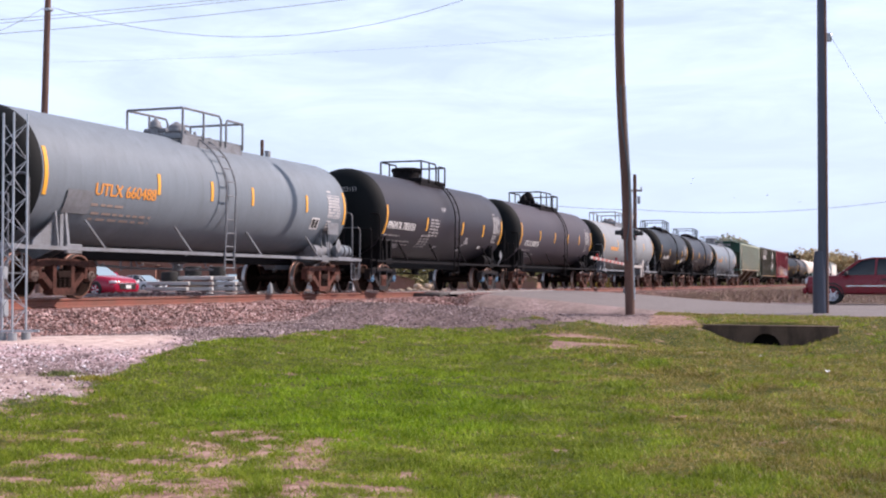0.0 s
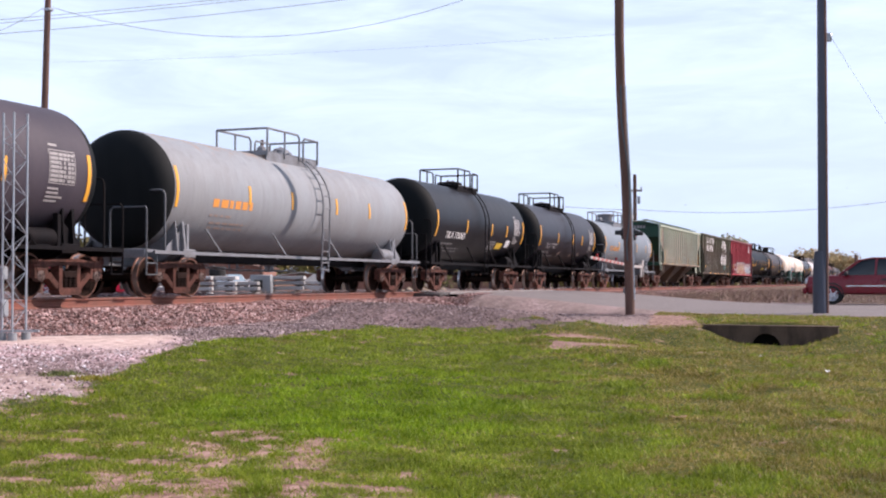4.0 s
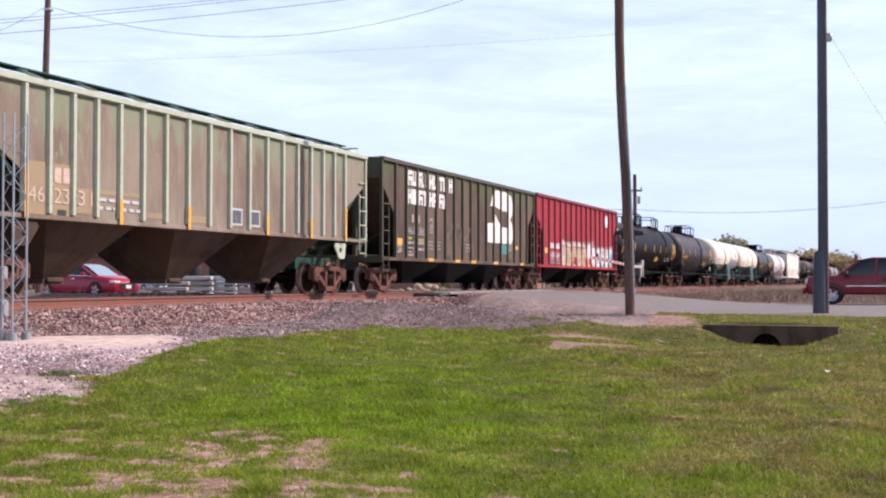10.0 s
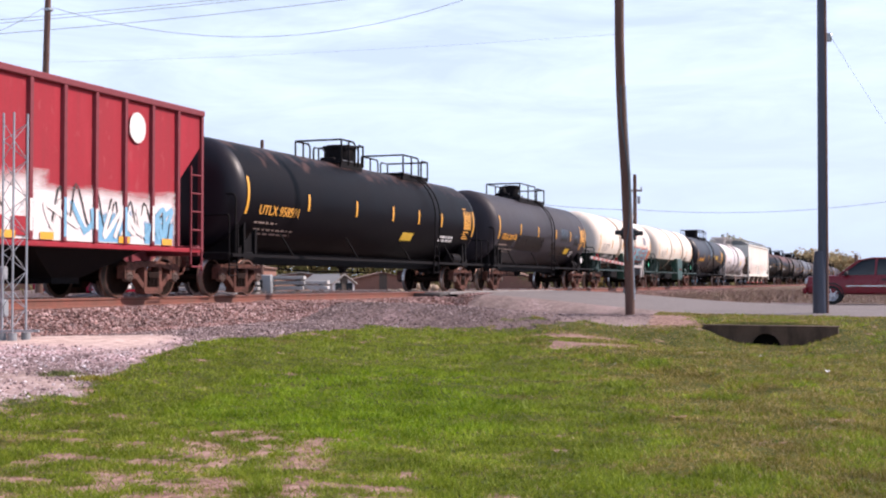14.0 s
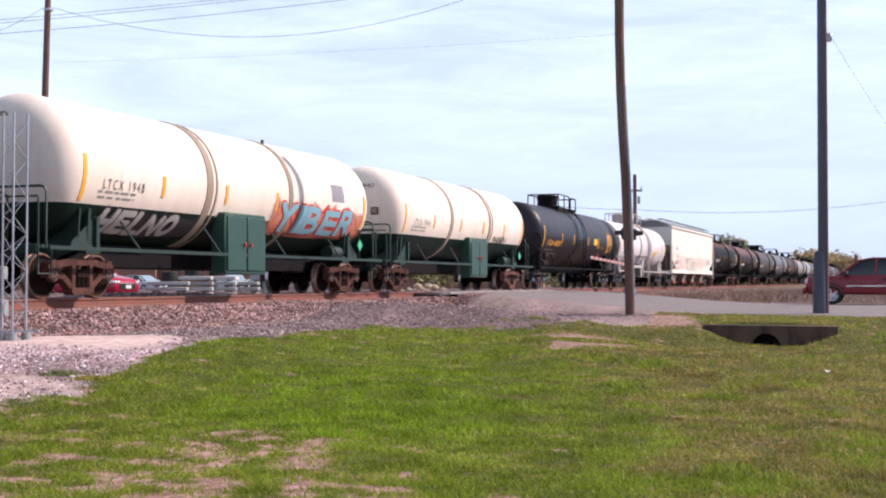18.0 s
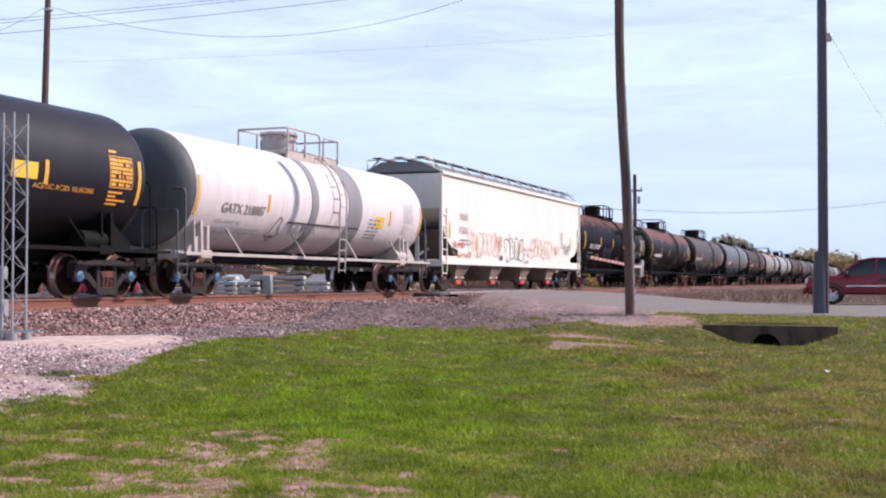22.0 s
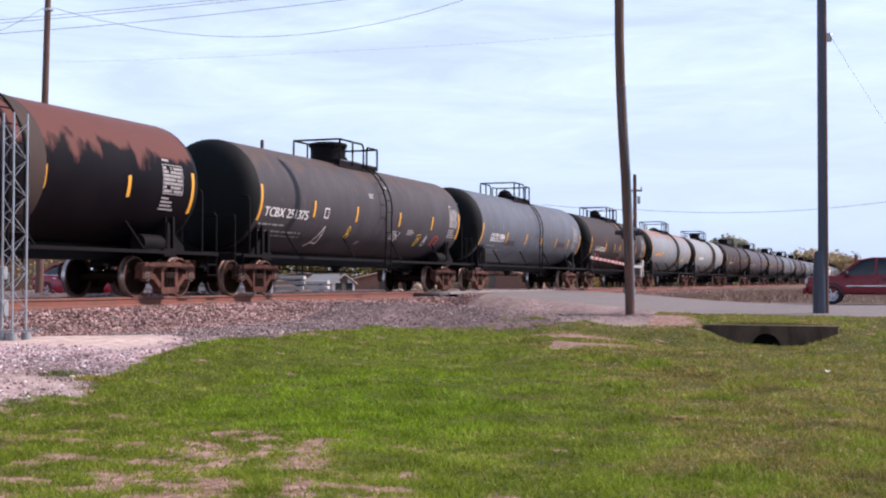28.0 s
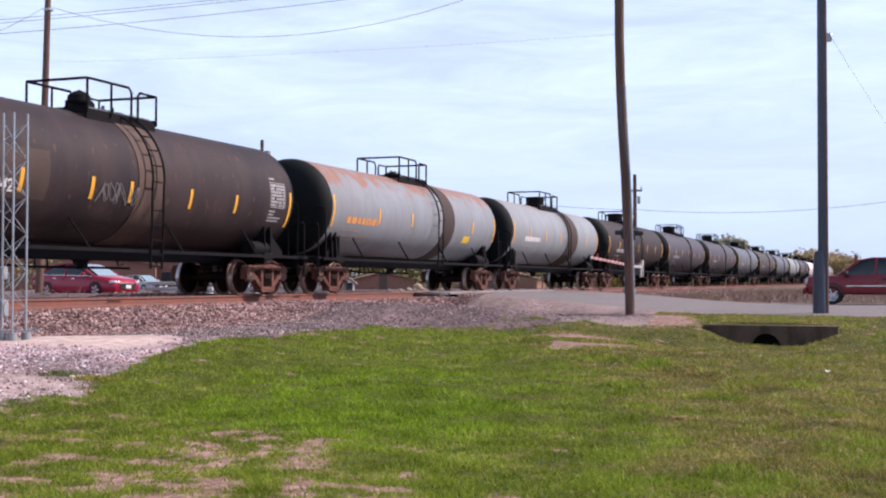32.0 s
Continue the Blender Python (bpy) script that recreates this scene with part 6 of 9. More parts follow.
c12 = tank_car(199.45, 213.86, 2.95, 1.15, DUSK, DUSK, 3.05, 3.1, "black tank car with glossy repainted patches", [-4.19, -1.49, 1.5, 4.15], ((-0.9, 0.36, 0.62), (-1.9, 0.18, 0.5)), ((-2.09, 1.83),), 0.7, strip_a=-2, inset=(0.5, 0.47))
marks(c12, "UTLX 211110", -6.64, 2.05, -16, AMBER_INK, FAINT_INK, table=6.1, seed=23)
patch_on(c12[0], "repainted_patch", -6.9, 2.0, -28, 0.75, c12[1], c12[2], GLOSS, 0.004)
patch_on(c12[0], "repainted_patch", -4.6, 4.2, -24, 0.7, c12[1], c12[2], GLOSS, 0.004)
patch_on(c12[0], "repainted_patch", 2.4, 1.3, -2, 0.6, c12[1], c12[2], GLOSS, 0.004)
patch_on(c12[0], "repainted_patch", 0.86, 0.5, -22, 0.28, c12[1], c12[2], GLOSS, 0.004)
patch_on(c12[0], "repainted_patch", 1.4, 3.4, -33, 0.5, c12[1], c12[2], GLOSS, 0.004)
patch_on(c12[0], "label_patch", 4.85, 0.46, -37, 0.3, c12[1], c12[2], WHITE_INK, label="white framed sticker")
patch_on(c12[0], "sticker_field", 4.91, 0.34, -37, 0.2, c12[1], c12[2], BLACK_INK, 0.01)
patch_on(c12[0], "sticker_field", 5.06, 0.06, -37, 0.2, c12[1], c12[2], WHITE_INK, 0.014)
patch_on(c12[0], "label_patch", 3.62, 0.78, -32, 0.3, c12[1], c12[2], PLACARD, label="yellow sticker")
patch_on(c12[0], "label_patch", 5.0, 0.7, -8, 0.5, c12[1], c12[2], GLOSS, 0.004)
placard(c12, 6.6, 0, WHITE_INK, 0.2)


GREYINK = material("worn_black_stencil", (0.09, 0.085, 0.085), 0.6, vary=0.15, bump=0)


STAIN = mist("rust_brown_stain", (0.14, 0.075, 0.05))


def ammonia_car(q1, q2, gap1, gap2, text, label, strips, bands, box_x, tx, inset, plated=False):
    made = tank_car(q1, q2, 3.06, 1.12, CREAM, CREAM, gap1, gap2, label, strips, (), (), None, GREENFRAME, strip_a=-8, bands=bands, name="insulated_tank_car", sill=0.64, inset=inset, end_rail=(0.9, 2.2))
    car, r, cz = made
    write_on(car, " ".join(text), tx + 0.12, 1.45, -11, 0.21, r, cz, GREYINK)
    bars_on(car, "small_stencil", tx, 1.3, -18, r, cz, SMOKE_INK, rows=2, height=0.045, step=0.12, seed=31)
    cab = part("equipment_cabinet", Shape().box(box_x + 1.0, -1.38, 1.27, 2.0, 0.4, 1.5, chamfer=0.03), CABGREEN, car, "dark green steel cabinet")
    for k in range(2):
        part("cabinet_door", Shape().box(box_x + 0.52 + k * 0.96, -1.6, 1.27, 0.9, 0.05, 1.32, chamfer=0.015), CABGREEN, cab)
        part("door_handle", Shape().box(box_x + 0.85 + k * 0.3, -1.65, 1.25, 0.05, 0.06, 0.11, chamfer=0.01), REDGATE, cab)
    s = Shape()
    s.lathe([(-(q2 - q1) / 2 - 0.62, 0.001), (-(q2 - q1) / 2 - 0.62, 0.16), (-(q2 - q1) / 2 - 0.3, 0.2)], 16, "x", (0.1, 0.0, cz + 0.95))
    part("head_flange", s, TANBELT, car)
    def on_head(y, z):
        rho = math.hypot(y, z - cz) / r
        return -((q2 - q1) / 2 + r * 0.38 * math.sqrt(max(0.0, 1 - rho ** 4)))
    if plated:
        plate = part("head_plate", Shape().box(on_head(-0.7, 2.66) - 0.03, -0.7, 2.66, 0.05, 0.26, 0.24, chamfer=0.01), OLD, car, "rusty square steel plate")
        part("plate_cover", Shape().box(on_head(-0.7, 2.66) - 0.065, -0.7, 2.66, 0.02, 0.18, 0.16), TANBELT, plate)
        part("head_plug", Shape().cyl((on_head(-0.7, 1.84) + 0.05, -0.7, 1.84), (on_head(-0.7, 1.84) - 0.14, -0.7, 1.84), 0.11, n=14), OLD, car)
        run = [(y, z) for z, w in ((2.54, 0.14), (2.4, 0.17), (2.25, 0.16), (2.1, 0.2), (1.93, 0.24)) for y in (-0.72 - w + 0.02 * math.sin(z * 31), -0.71, -0.7 + w * 0.8)]
        part("rust_stain", Shape().add([(on_head(y, z) - 0.006, y, z) for y, z in run], [(3 * a + b, 3 * a + b + 1, 3 * a + b + 4, 3 * a + b + 3) for a in range(4) for b in range(2)]), STAIN, car, "brown rust run below the plate")
    placard(made, (q2 - q1) / 2 - 0.2, 0, GREENSIGN, 0.17)
    return made


c13 = ammonia_car(216.96, 230.8, 3.1, 3.2, "LTCX 1948", "cream tank car, green below, sprayed with graffiti", [-3.98, -1.27, 1.3], ((-2.05, 0.26, TANBELT), (-1.75, 0.07, TANBELT), (2.06, 0.22, TANBELT)), -1.45, -6.29, (0.58, 0.65))
sprayed_word(c13[0], "HELNO", -5.9, 3.0, -43, 0.56, c13[1], c13[2], SILVER, BLACK_INK, "silver sprayed letters with a dark outline")
cloud_on(c13[0], 0.9, 7.0, lvl(-45, c13[1]), lvl(-6, c13[1]), c13[1], c13[2], mist("salmon_spray_mist", (0.66, 0.2, 0.12)), 0.006, "sprayed salmon red cloud", 0.3)
scrawl(c13[0], 1.3, 5.3, -19, 0.85, c13[1], c13[2], [SALMON, REDINK], 7, 71, 0.06, 0.008)
cloud_on(c13[0], -5.9, -1.5, lvl(-60, c13[1]), lvl(-28, c13[1]), c13[1], c13[2], mist("dark_spray_mist", (0.03, 0.03, 0.032)), 0.005, "dark sprayed shadow", 0.3)
sprayed_word(c13[0], "YIBER", 1.5, 4.9, -24, 0.72, c13[1], c13[2], POWDER, REDINK, "teal sprayed letters with a red outline")
patch_on(c13[0], "data_panel", 4.6, 0.8, 9, 0.5, c13[1], c13[2], LILAC, label="grey data panel")
c14 = ammonia_car(233.97, 247.3, 3.2, 3.6, "LTCX 1940", "cream white tank car with dark green lower half", [-3.9, -1.16, 1.44, 4.06], ((-2.15, 0.26, TANBELT), (2.2, 0.22, TANBELT), (2.5, 0.06, TANBELT)), -0.35, -5.9, (0.26, 0.32), True)
scrawl(c14[0], 2.9, 1.6, -23, 0.3, c14[1], c14[2], [GREYINK], 6, 9, 0.028)
head_mark(c14, 13.33, "LTCX 1940", GREYINK, 0.55, 1.3)
c15 = tank_car(250.9, 264.75, 2.9, 1.15, BLACK, BLACK, 3.6, 2.3, "black tank car with a glossy repaired belt", [-3.69, -1.44, 1.52, 3.75], ((-1.25, 0.5, 0.62),), ((-2.0, 1.38),), 0.3, strip_a=-6, blue=True, bands=((0.05, 1.7, GLOSS),), inset=(0.2, 0.8))
part("air_reservoir", Shape().cyl((-6.5, -1.1, 1.2), (-5.6, -1.1, 1.2), 0.2, n=14), UNDER, c15[0])
marks(c15, "UTLX 648293", -6.15, 2.4, -17, AMBER_INK, FAINT_INK, table=5.8, seed=25)
patch_on(c15[0], "label_patch", 2.75, 0.75, -6, 0.32, c15[1], c15[2], PLACARD, label="yellow sticker")
write_on(c15[0], "ACETIC ACID, GLACIAL", 3.4, 1.9, -17, 0.12, c15[1], c15[2], AMBER_INK)
c16 = tank_car(267.0, 281.3, 2.85, 1.15, WHITE, ENDGREY, 2.3, 1.7, "chalky white tank car with grey belts", [-3.6, -0.98, 2.14, 4.46], ((-0.45, 0.5, 0.62),), ((-1.4, 1.83),), 0.8, PALEFRAME, strip_a=-8, blue=True, bands=((-0.95, 0.4, LILAC), (1.75, 0.95, LILAC)), inset=(0.55, 1.12))
marks(c16, "GATX 218887", -5.9, 2.25, -17, SMOKE_INK, PALE_INK, table=5.6, seed=26)
patch_on(c16[0], "label_patch", 3.3, 0.7, -15, 0.36, c16[1], c16[2], PLACARD, label="yellow sticker")
bars_on(c16[0], "small_stencil", 2.8, 0.9, -14, c16[1], c16[2], LILAC, rows=6, height=0.05, step=0.12, seed=27)
patch_on(c16[0], "jacket_edge", -2.4, 4.6, -26, 0.05, c16[1], c16[2], OLD, 0.02)
drawn(c16, -2.9, -33, 0.6, SMOKE_INK, ([(-0.55, -0.45), (-0.3, -0.3), (-0.12, 0.2), (0.1, 0.5), (0.35, 0.4), (0.3, 0.0), (0.5, -0.3), (0.75, -0.35), (0.4, -0.55), (-0.2, -0.6), (-0.55, -0.45)], oval(0.05, -0.62, 0.2, 0.16)), 0.06)
scrawl(c16[0], -2.1, 1.5, -33, 0.4, c16[1], c16[2], [LILAC], 3, 7, 0.035)
# dusty tan, also darkened in colour for the shade around the bays
TANBAY = weathered("shaded_dusty_bay_paint", (0.2, 0.15, 0.122), (0.09, 0.064, 0.052), 0.7, rough=0.8)
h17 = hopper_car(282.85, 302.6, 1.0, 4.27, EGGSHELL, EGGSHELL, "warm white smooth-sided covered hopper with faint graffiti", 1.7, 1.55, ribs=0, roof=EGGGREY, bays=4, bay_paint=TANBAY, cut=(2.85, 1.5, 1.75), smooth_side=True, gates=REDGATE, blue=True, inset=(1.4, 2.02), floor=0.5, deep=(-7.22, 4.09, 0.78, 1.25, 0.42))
write_on(h17, "SNHX", -7.94, 1.0, 2.75, 0.28, None, 1.55, SMOKE_INK)
write_on(h17, "1561", -7.94, 0.85, 2.25, 0.28, None, 1.55, SMOKE_INK)
bars_on(h17, "small_stencil", -7.95, 1.1, 1.85, None, 1.55, LILAC, rows=2, height=0.07, step=0.14, seed=41)
for x, z, hh in ((-9.0, 2.2, 0.56), (-6.05, 1.77, 0.48), (-3.22, 1.77, 0.48), (-0.38, 1.75, 0.46), (2.43, 1.76, 0.42), (5.27, 1.76, 0.45), (8.02, 2.2, 0.56)):
    patch_on(h17, "reflective_strip", x - 0.05, 0.11, z, hh, None, 1.56, YELLOW, label="orange reflective strip")
REDTAG = material("faded_red_tag", (0.62, 0.26, 0.23), 0.6, vary=0.12, bump=0)
PINK = material("faded_pink_spray", (0.7, 0.5, 0.46), 0.6, vary=0.12, bump=0)
graffiti(h17, -7.0, 4.0, 1.8, 0.9, None, 1.55, [PINK], 7, 12)
scrawl(h17, -3.7, 0.8, 1.95, 0.55, None, 1.55, [REDTAG], 2, 65, 0.02)
graffiti(h17, -2.44, 2.6, 1.68, 0.95, None, 1.55, [EGGGREY], 4, 13)
graffiti(h17, 1.25, 3.4, 1.82, 0.85, None, 1.55, [PINK], 6, 14)
scrawl(h17, 0.1, 1.5, 1.75, 0.2, None, 1.55, [PINK], 4, 66, 0.03)
scrawl(h17, 0.16, 0.8, 1.5, 0.22, None, 1.55, [EGGGREY], 3, 62, 0.018)
scrawl(h17, 0.3, 0.7, 1.22, 0.2, None, 1.55, [EGGGREY], 3, 68, 0.018)
scrawl(h17, 4.7, 1.2, 1.85, 0.5, None, 1.55, [PINK], 5, 67, 0.026)
scrawl(h17, 6.6, 1.3, 1.9, 0.6, None, 1.55, [SMOKE_INK], 4, 61, 0.022)
patch_on(h17, "data_panel", -3.2, 0.45, 1.31, 0.19, None, 1.55, ENDGREY, label="small blue-grey sticker")
bars_on(h17, "small_stencil", 6.1, 0.6, 2.6, None, 1.55, LILAC, rows=6, height=0.05, step=0.13, seed=43)
scrawl(h17, -8.7, 1.3, 1.7, 0.26, None, 1.55, [REDTAG], 7, 63, 0.026)
scrawl(h17, -8.2, 1.5, 1.34, 0.2, None, 1.55, [REDTAG], 8, 64, 0.024)
c18 = tank_car(304.2, 319.57, 2.9, 1.15, RUSTY, DARK, 1.6, 2.55, "black tank car with a rust-brown top", [-4.15, -1.2, 1.52, 4.59], ((-0.18, 0.45, 0.6),), ((-0.74, 1.58),), 0.63, strip_a=-4, inset=(0.5, 0.8))
marks(c18, "TILX 253599", -6.51, 2.4, -15, WHITE_INK, DIM_INK, table=6.4, seed=28)
scrawl(c18[0], -3.5, 2.6, -25, 0.7, c18[1], c18[2], [SLATE], 4, 16, 0.025)
scrawl(c18[0], 3.9, 1.9, -24, 0.55, c18[1], c18[2], [SMOKE_INK], 4, 17, 0.025)
c19 = tank_car(322.12, 337.1, 2.9, 1.15, DEEPRUST, DARK, 2.55, 3.1, "black tank car streaked with heavy rust", [-3.98, -1.17, 2.13, 4.9], ((0.2, 0.42, 0.5),), ((-1.53, 0.99),), 1.4, strip_a=-9, bands=((1.9, 0.5, OLD),), inset=(0.6, 0.55))
marks(c19, "", -6.3, 2.6, -18, WHITE_INK, DIM_INK, table=6.2, seed=29)
c20 = tank_car(340.2, 355.3, 2.9, 1.15, BROWN, DARK, 3.1, 2.9, "dusty brown-grey tank car with chalk tags", [-4.39, -1.53, 1.83, 4.76], ((-0.59, 0.55, 0.6), (0.6, 0.12, 0.2)), ((-1.4, 1.45),), 0.77, strip_a=-9, inset=(0.55, 0.6))
marks(c20, "TCBX 251375", -7.2, 2.6, -17, WHITE_INK, DIM_INK, table=6.5, seed=30)
drawn(c20, -3.75, -42, 0.75, CHALK, ([(0.0, -0.45), (0.22, 0.1), (0.42, 0.5), (0.5, 0.1), (0.55, -0.4)], [(0.1, -0.3), (0.5, -0.32)], [(-0.15, -0.55), (0.05, -0.3)]), 0.07)
drawn(c20, -1.8, -33, 0.42, PLACARD, (oval(0.0, 0.25, 0.16, 0.24), oval(0.05, -0.3, 0.24, 0.2), [(-0.15, -0.1), (0.2, 0.1)]), 0.045)
drawn(c20, 2.0, -33, 0.4, CHALK, ([(-0.6, 0.3), (-0.1, 0.1), (0.3, 0.45)], [(-0.1, 0.1), (-0.2, -0.6)]), 0.04)
drawn(c20, 3.85, -36, 0.42, PLACARD, (oval(0.0, -0.1, 0.2, 0.4), [(-0.4, 0.5), (0.4, 0.6), (0.3, -0.5)]), 0.045)
drawn(c20, 4.55, -35, 0.4, CHALK, (oval(0.0, 0.25, 0.16, 0.22), oval(0.0, -0.25, 0.24, 0.28)), 0.05)
drawn(c20, 5.5, -34, 0.5, REDINK, (oval(0.0, 0.0, 0.55, 0.4), [(-0.6, -0.2), (-0.1, 0.2), (0.1, -0.3), (0.5, 0.1)]), 0.05)
patch_on(c20[0], "label_patch", -3.74, 0.3, -12, 0.3, c20[1], c20[2], WHITE_INK, label="white framed sticker")
patch_on(c20[0], "sticker_field", -3.7, 0.22, -12, 0.22, c20[1], c20[2], BROWN, 0.01)
for x, a, w, hh in ((-0.6, 16, 0.5, 0.16), (0.9, 30, 0.5, 0.14), (1.4, -30, 0.7, 0.34), (2.7, -24, 0.6, 0.2), (-0.85, -46, 0.4, 0.15)):
    stencil_block(c20, x, a, w, hh, DIM_INK, 0)
c21 = tank_car(357.95, 373.4, 2.92, 1.15, SLATE, DARK, 2.9, 2.5, "slate grey tank car with worn lettering", [-4.4, -1.66, 0.74, 3.23, 5.4], ((0.0, 0.3, 0.4), (0.7, 0.18, 0.25)), ((-1.4, 0.9),), 0.27, strip_a=-17, inset=(0.65, 0.62))
marks(c21, "GATX 3999", -6.5, 1.85, -19, WHITE_INK, DIM_INK, height=0.34, table=6.3, seed=32)
patch_on(c21[0], "repainted_patch", 3.3, 1.5, -20, 0.22, c21[1], c21[2], SOOT, 0.005)
patch_on(c21[0], "repainted_patch", -4.6, 1.5, -26, 0.22, c21[1], c21[2], SOOT, 0.005)
head_mark(c21, 15.45, "GATX 3999", DIM_INK)
RUSTBELT = weathered("rust_brown_belt", (0.125, 0.08, 0.064), (0.07, 0.05, 0.045), 0.7, rough=0.7)
SCRIBBLE = material("faint_chalk_scribble", (0.14, 0.13, 0.135), 0.7, vary=0.2, bump=0)
c22 = tank_car(375.89, 390.2, 2.85, 1.15, UMBER, DARK, 2.5, 2.6, "dark umber tank car with chalked scribbles", [-3.7, -1.54, -0.19, 2.18, 4.24], ((0.0, 0.3, 0.5),), ((-0.9, 1.66),), 0.81, strip_a=-13, bands=((0.55, 1.0, RUSTBELT),), inset=(0.72, 0.8))
marks(c22, "GATX 59242", -5.98, 2.2, -18, WHITE_INK, DIM_INK, table=6.0, seed=33)
head_mark(c22, 14.31, "GATX 59242", WHITE_INK)
patch_on(c22[0], "rust_patch", -4.4, 1.5, -8, 1.0, c22[1], c22[2], OLD, 0.005)
scrawl(c22[0], -1.4, 1.5, -16, 0.5, c22[1], c22[2], [SCRIBBLE], 4, 18, 0.022)
scrawl(c22[0], -7.0, 1.1, -20, 0.7, c22[1], c22[2], [SCRIBBLE], 3, 24, 0.022)
c23 = tank_car(392.8, 407.9, 2.8, 1.15, FADED, DARK, 2.6, 2.5, "pale blue-grey tank car with orange rust on top", [-4.12, -1.37, 2.0, 4.8], ((0.4, 0.3, 0.25),), ((-1.05, 1.47),), 1.2, strip_a=-6, bands=((2.2, 1.1, OLD),))
marks(c23, "", -6.5, 2.3, -14, ORANGE_INK, FAINT_INK, seed=34)
patch_on(c23[0], "label_patch", 4.0, 0.7, -26, 0.28, c23[1], c23[2], PLACARD, label="yellow sticker")
c24 = tank_car(410.4, 425.6, 2.8, 1.15, PALE, DARK, 2.5, 2.7, "pale grey tank car with a dirty brown belt", None, ((0.5, 0.4, 0.5),), ((-1.5, 1.6),), 1.4, strip_a=-4, bands=((2.3, 1.9, OLD),))
marks(c24, "", -5.8, 2.4, -12, WHITE_INK, DIM_INK, seed=35)
far = [(428.35, 444.4, UMBER, "dark"), (446.9, 463.0, SOOT, "dark"), (466.0, 482.5, SOOT, "dark"), (485.2, 501.5, SLATE, "grey"), (504.2, 521.0, BROWN, "brown"), (523.6, 540.0, SLATE, "grey"), (542.7, 558.5, PALE, "pale grey"), (561.2, 577.0, SOOT, "dark"), (579.8, 595.5, WHITE, "white"), (598.2, 614.0, SLATE, "grey"), (616.8, 632.5, SOOT, "dark"), (635.3, 651.0, PALE, "pale grey")]
for k, (a, b, paint, word) in enumerate(far):
    made = tank_car(a, b, 2.85, 1.15, paint, DARK, 2.7, 2.7, word + " weathered tank car far down the train", None, ((-0.3, 0.45, 0.55),), ((-1.4, 1.5),), 0.6, strip_a=-5)
    marks(made, "", -6.0, 2.2, -16, DIM_INK, seed=60 + k)


# ---- beside the track ----
GALV = material("galvanised_steel", (0.42, 0.46, 0.5), 0.4, metal=0.6, vary=0.15, scale=6, second=(0.3, 0.32, 0.34))
CONCRETE = material("stained_concrete", (0.115, 0.072, 0.05), 0.9, vary=0.2, scale=2.5, grain=60, second=(0.045, 0.026, 0.018), amount=0.8, stretch=(1, 1, 0.4), bump=0.4)
GREYBOX = material("grey_enamel", (0.26, 0.28, 0.3), 0.5, vary=0.1)


def lattice_mast():
    x, y = spot(25, 20.0)
    z = gz(x, y)
    mast = thing("lattice_mast", "galvanised three-legged lattice mast on concrete footings", "mast", at=(x, y, z))
    legs = [(-0.19, 0.0), (0.02, -0.12), (0.165, 0.1)]
    c, s = math.cos(radians(TURN)), math.sin(radians(TURN))
    P = [Vector((a * s + b * c, -a * c + b * s, 0)) for a, b in legs]
    H = 3.66
    for p in P:
        part("mast_leg", Shape().cyl(p + Vector((0, 0, 0.05)), p + Vector((0, 0, H)), 0.018, n=8), GALV, mast)
        part("footing", Shape().cyl(p + Vector((0, 0, -0.25)), p + Vector((0, 0, 0.12)), 0.075, n=12), GREYBOX, mast)
    n = 11
    for i in range(3):
        a, b = P[i], P[(i + 1) % 3]
        for k in range(n):
            z0, z1 = 0.2 + (H - 0.35) * k / n, 0.2 + (H - 0.35) * (k + 1) / n
            lo, hi = (a, b) if (k + i) % 2 else (b, a)
            part("brace", Shape().cyl(lo + Vector((0, 0, z0)), hi + Vector((0, 0, z1)), 0.007, n=5), GALV, mast)
    part("base_frame", Shape().box(0.1 * s, -0.1 * c, 0.15, 0.62, 0.07, 0.035, turn=pose(0, 0, 0, 0, 0, TURN - 90)), GALV, mast)
    x2, y2 = spot(4, 21.2)
    box = thing("relay_box", "small grey steel relay box on a post beside the mast", "relay box", at=(x2, y2, gz(x2, y2)))
    part("post", Shape().cyl((0, 0, -0.2), (0, 0, 0.86), 0.03, n=10), GALV, box)
    part("case", Shape().box(0, 0, 0.94, 0.16, 0.15, 0.24, chamfer=0.03), GREYBOX, box)
    part("junction_box", Shape().box(-0.05, -0.05, 0.34, 0.16, 0.18, 0.3, chamfer=0.03), GREYBOX, box)


lattice_mast()

# culvert: a headwall with the pipe's mouth through it
hw = thing("culvert", "weathered concrete culvert headwall with a round pipe", "culvert", at=(29.2, 2.95, 0), kind="structure")
n, R, cy, cz0 = 20, 0.33, 0.08, -1.17
s = Shape()
for fx in (0.0, 0.28):
    ring = [(fx, cy + R * math.cos(2 * math.pi * i / n), cz0 + R * math.sin(2 * math.pi * i / n)) for i in range(n)]
    rim = []
    for i in range(n):
        a = 2 * math.pi * i / n
        ca, sa = math.cos(a), math.sin(a)
        k = min((1.52 - cy if ca > 0 else 1.52 + cy) / max(abs(ca), 1e-6), ((-0.66 - cz0) if sa > 0 else (cz0 + 1.75)) / max(abs(sa), 1e-6))
        rim.append((fx, cy + ca * k, cz0 + sa * k))
    s.add(ring + rim, [(i, (i + 1) % n, n + (i + 1) % n, n + i) for i in range(n)])
k2 = 2 * n
s.f += [(i, (i + 1) % n, k2 + (i + 1) % n, k2 + i) for i in range(n)] + [(n + i, n + (i + 1) % n, k2 + n + (i + 1) % n, k2 + n + i) for i in range(n)]
s.mi += [0] * (2 * n)
part("headwall", s, CONCRETE, hw)
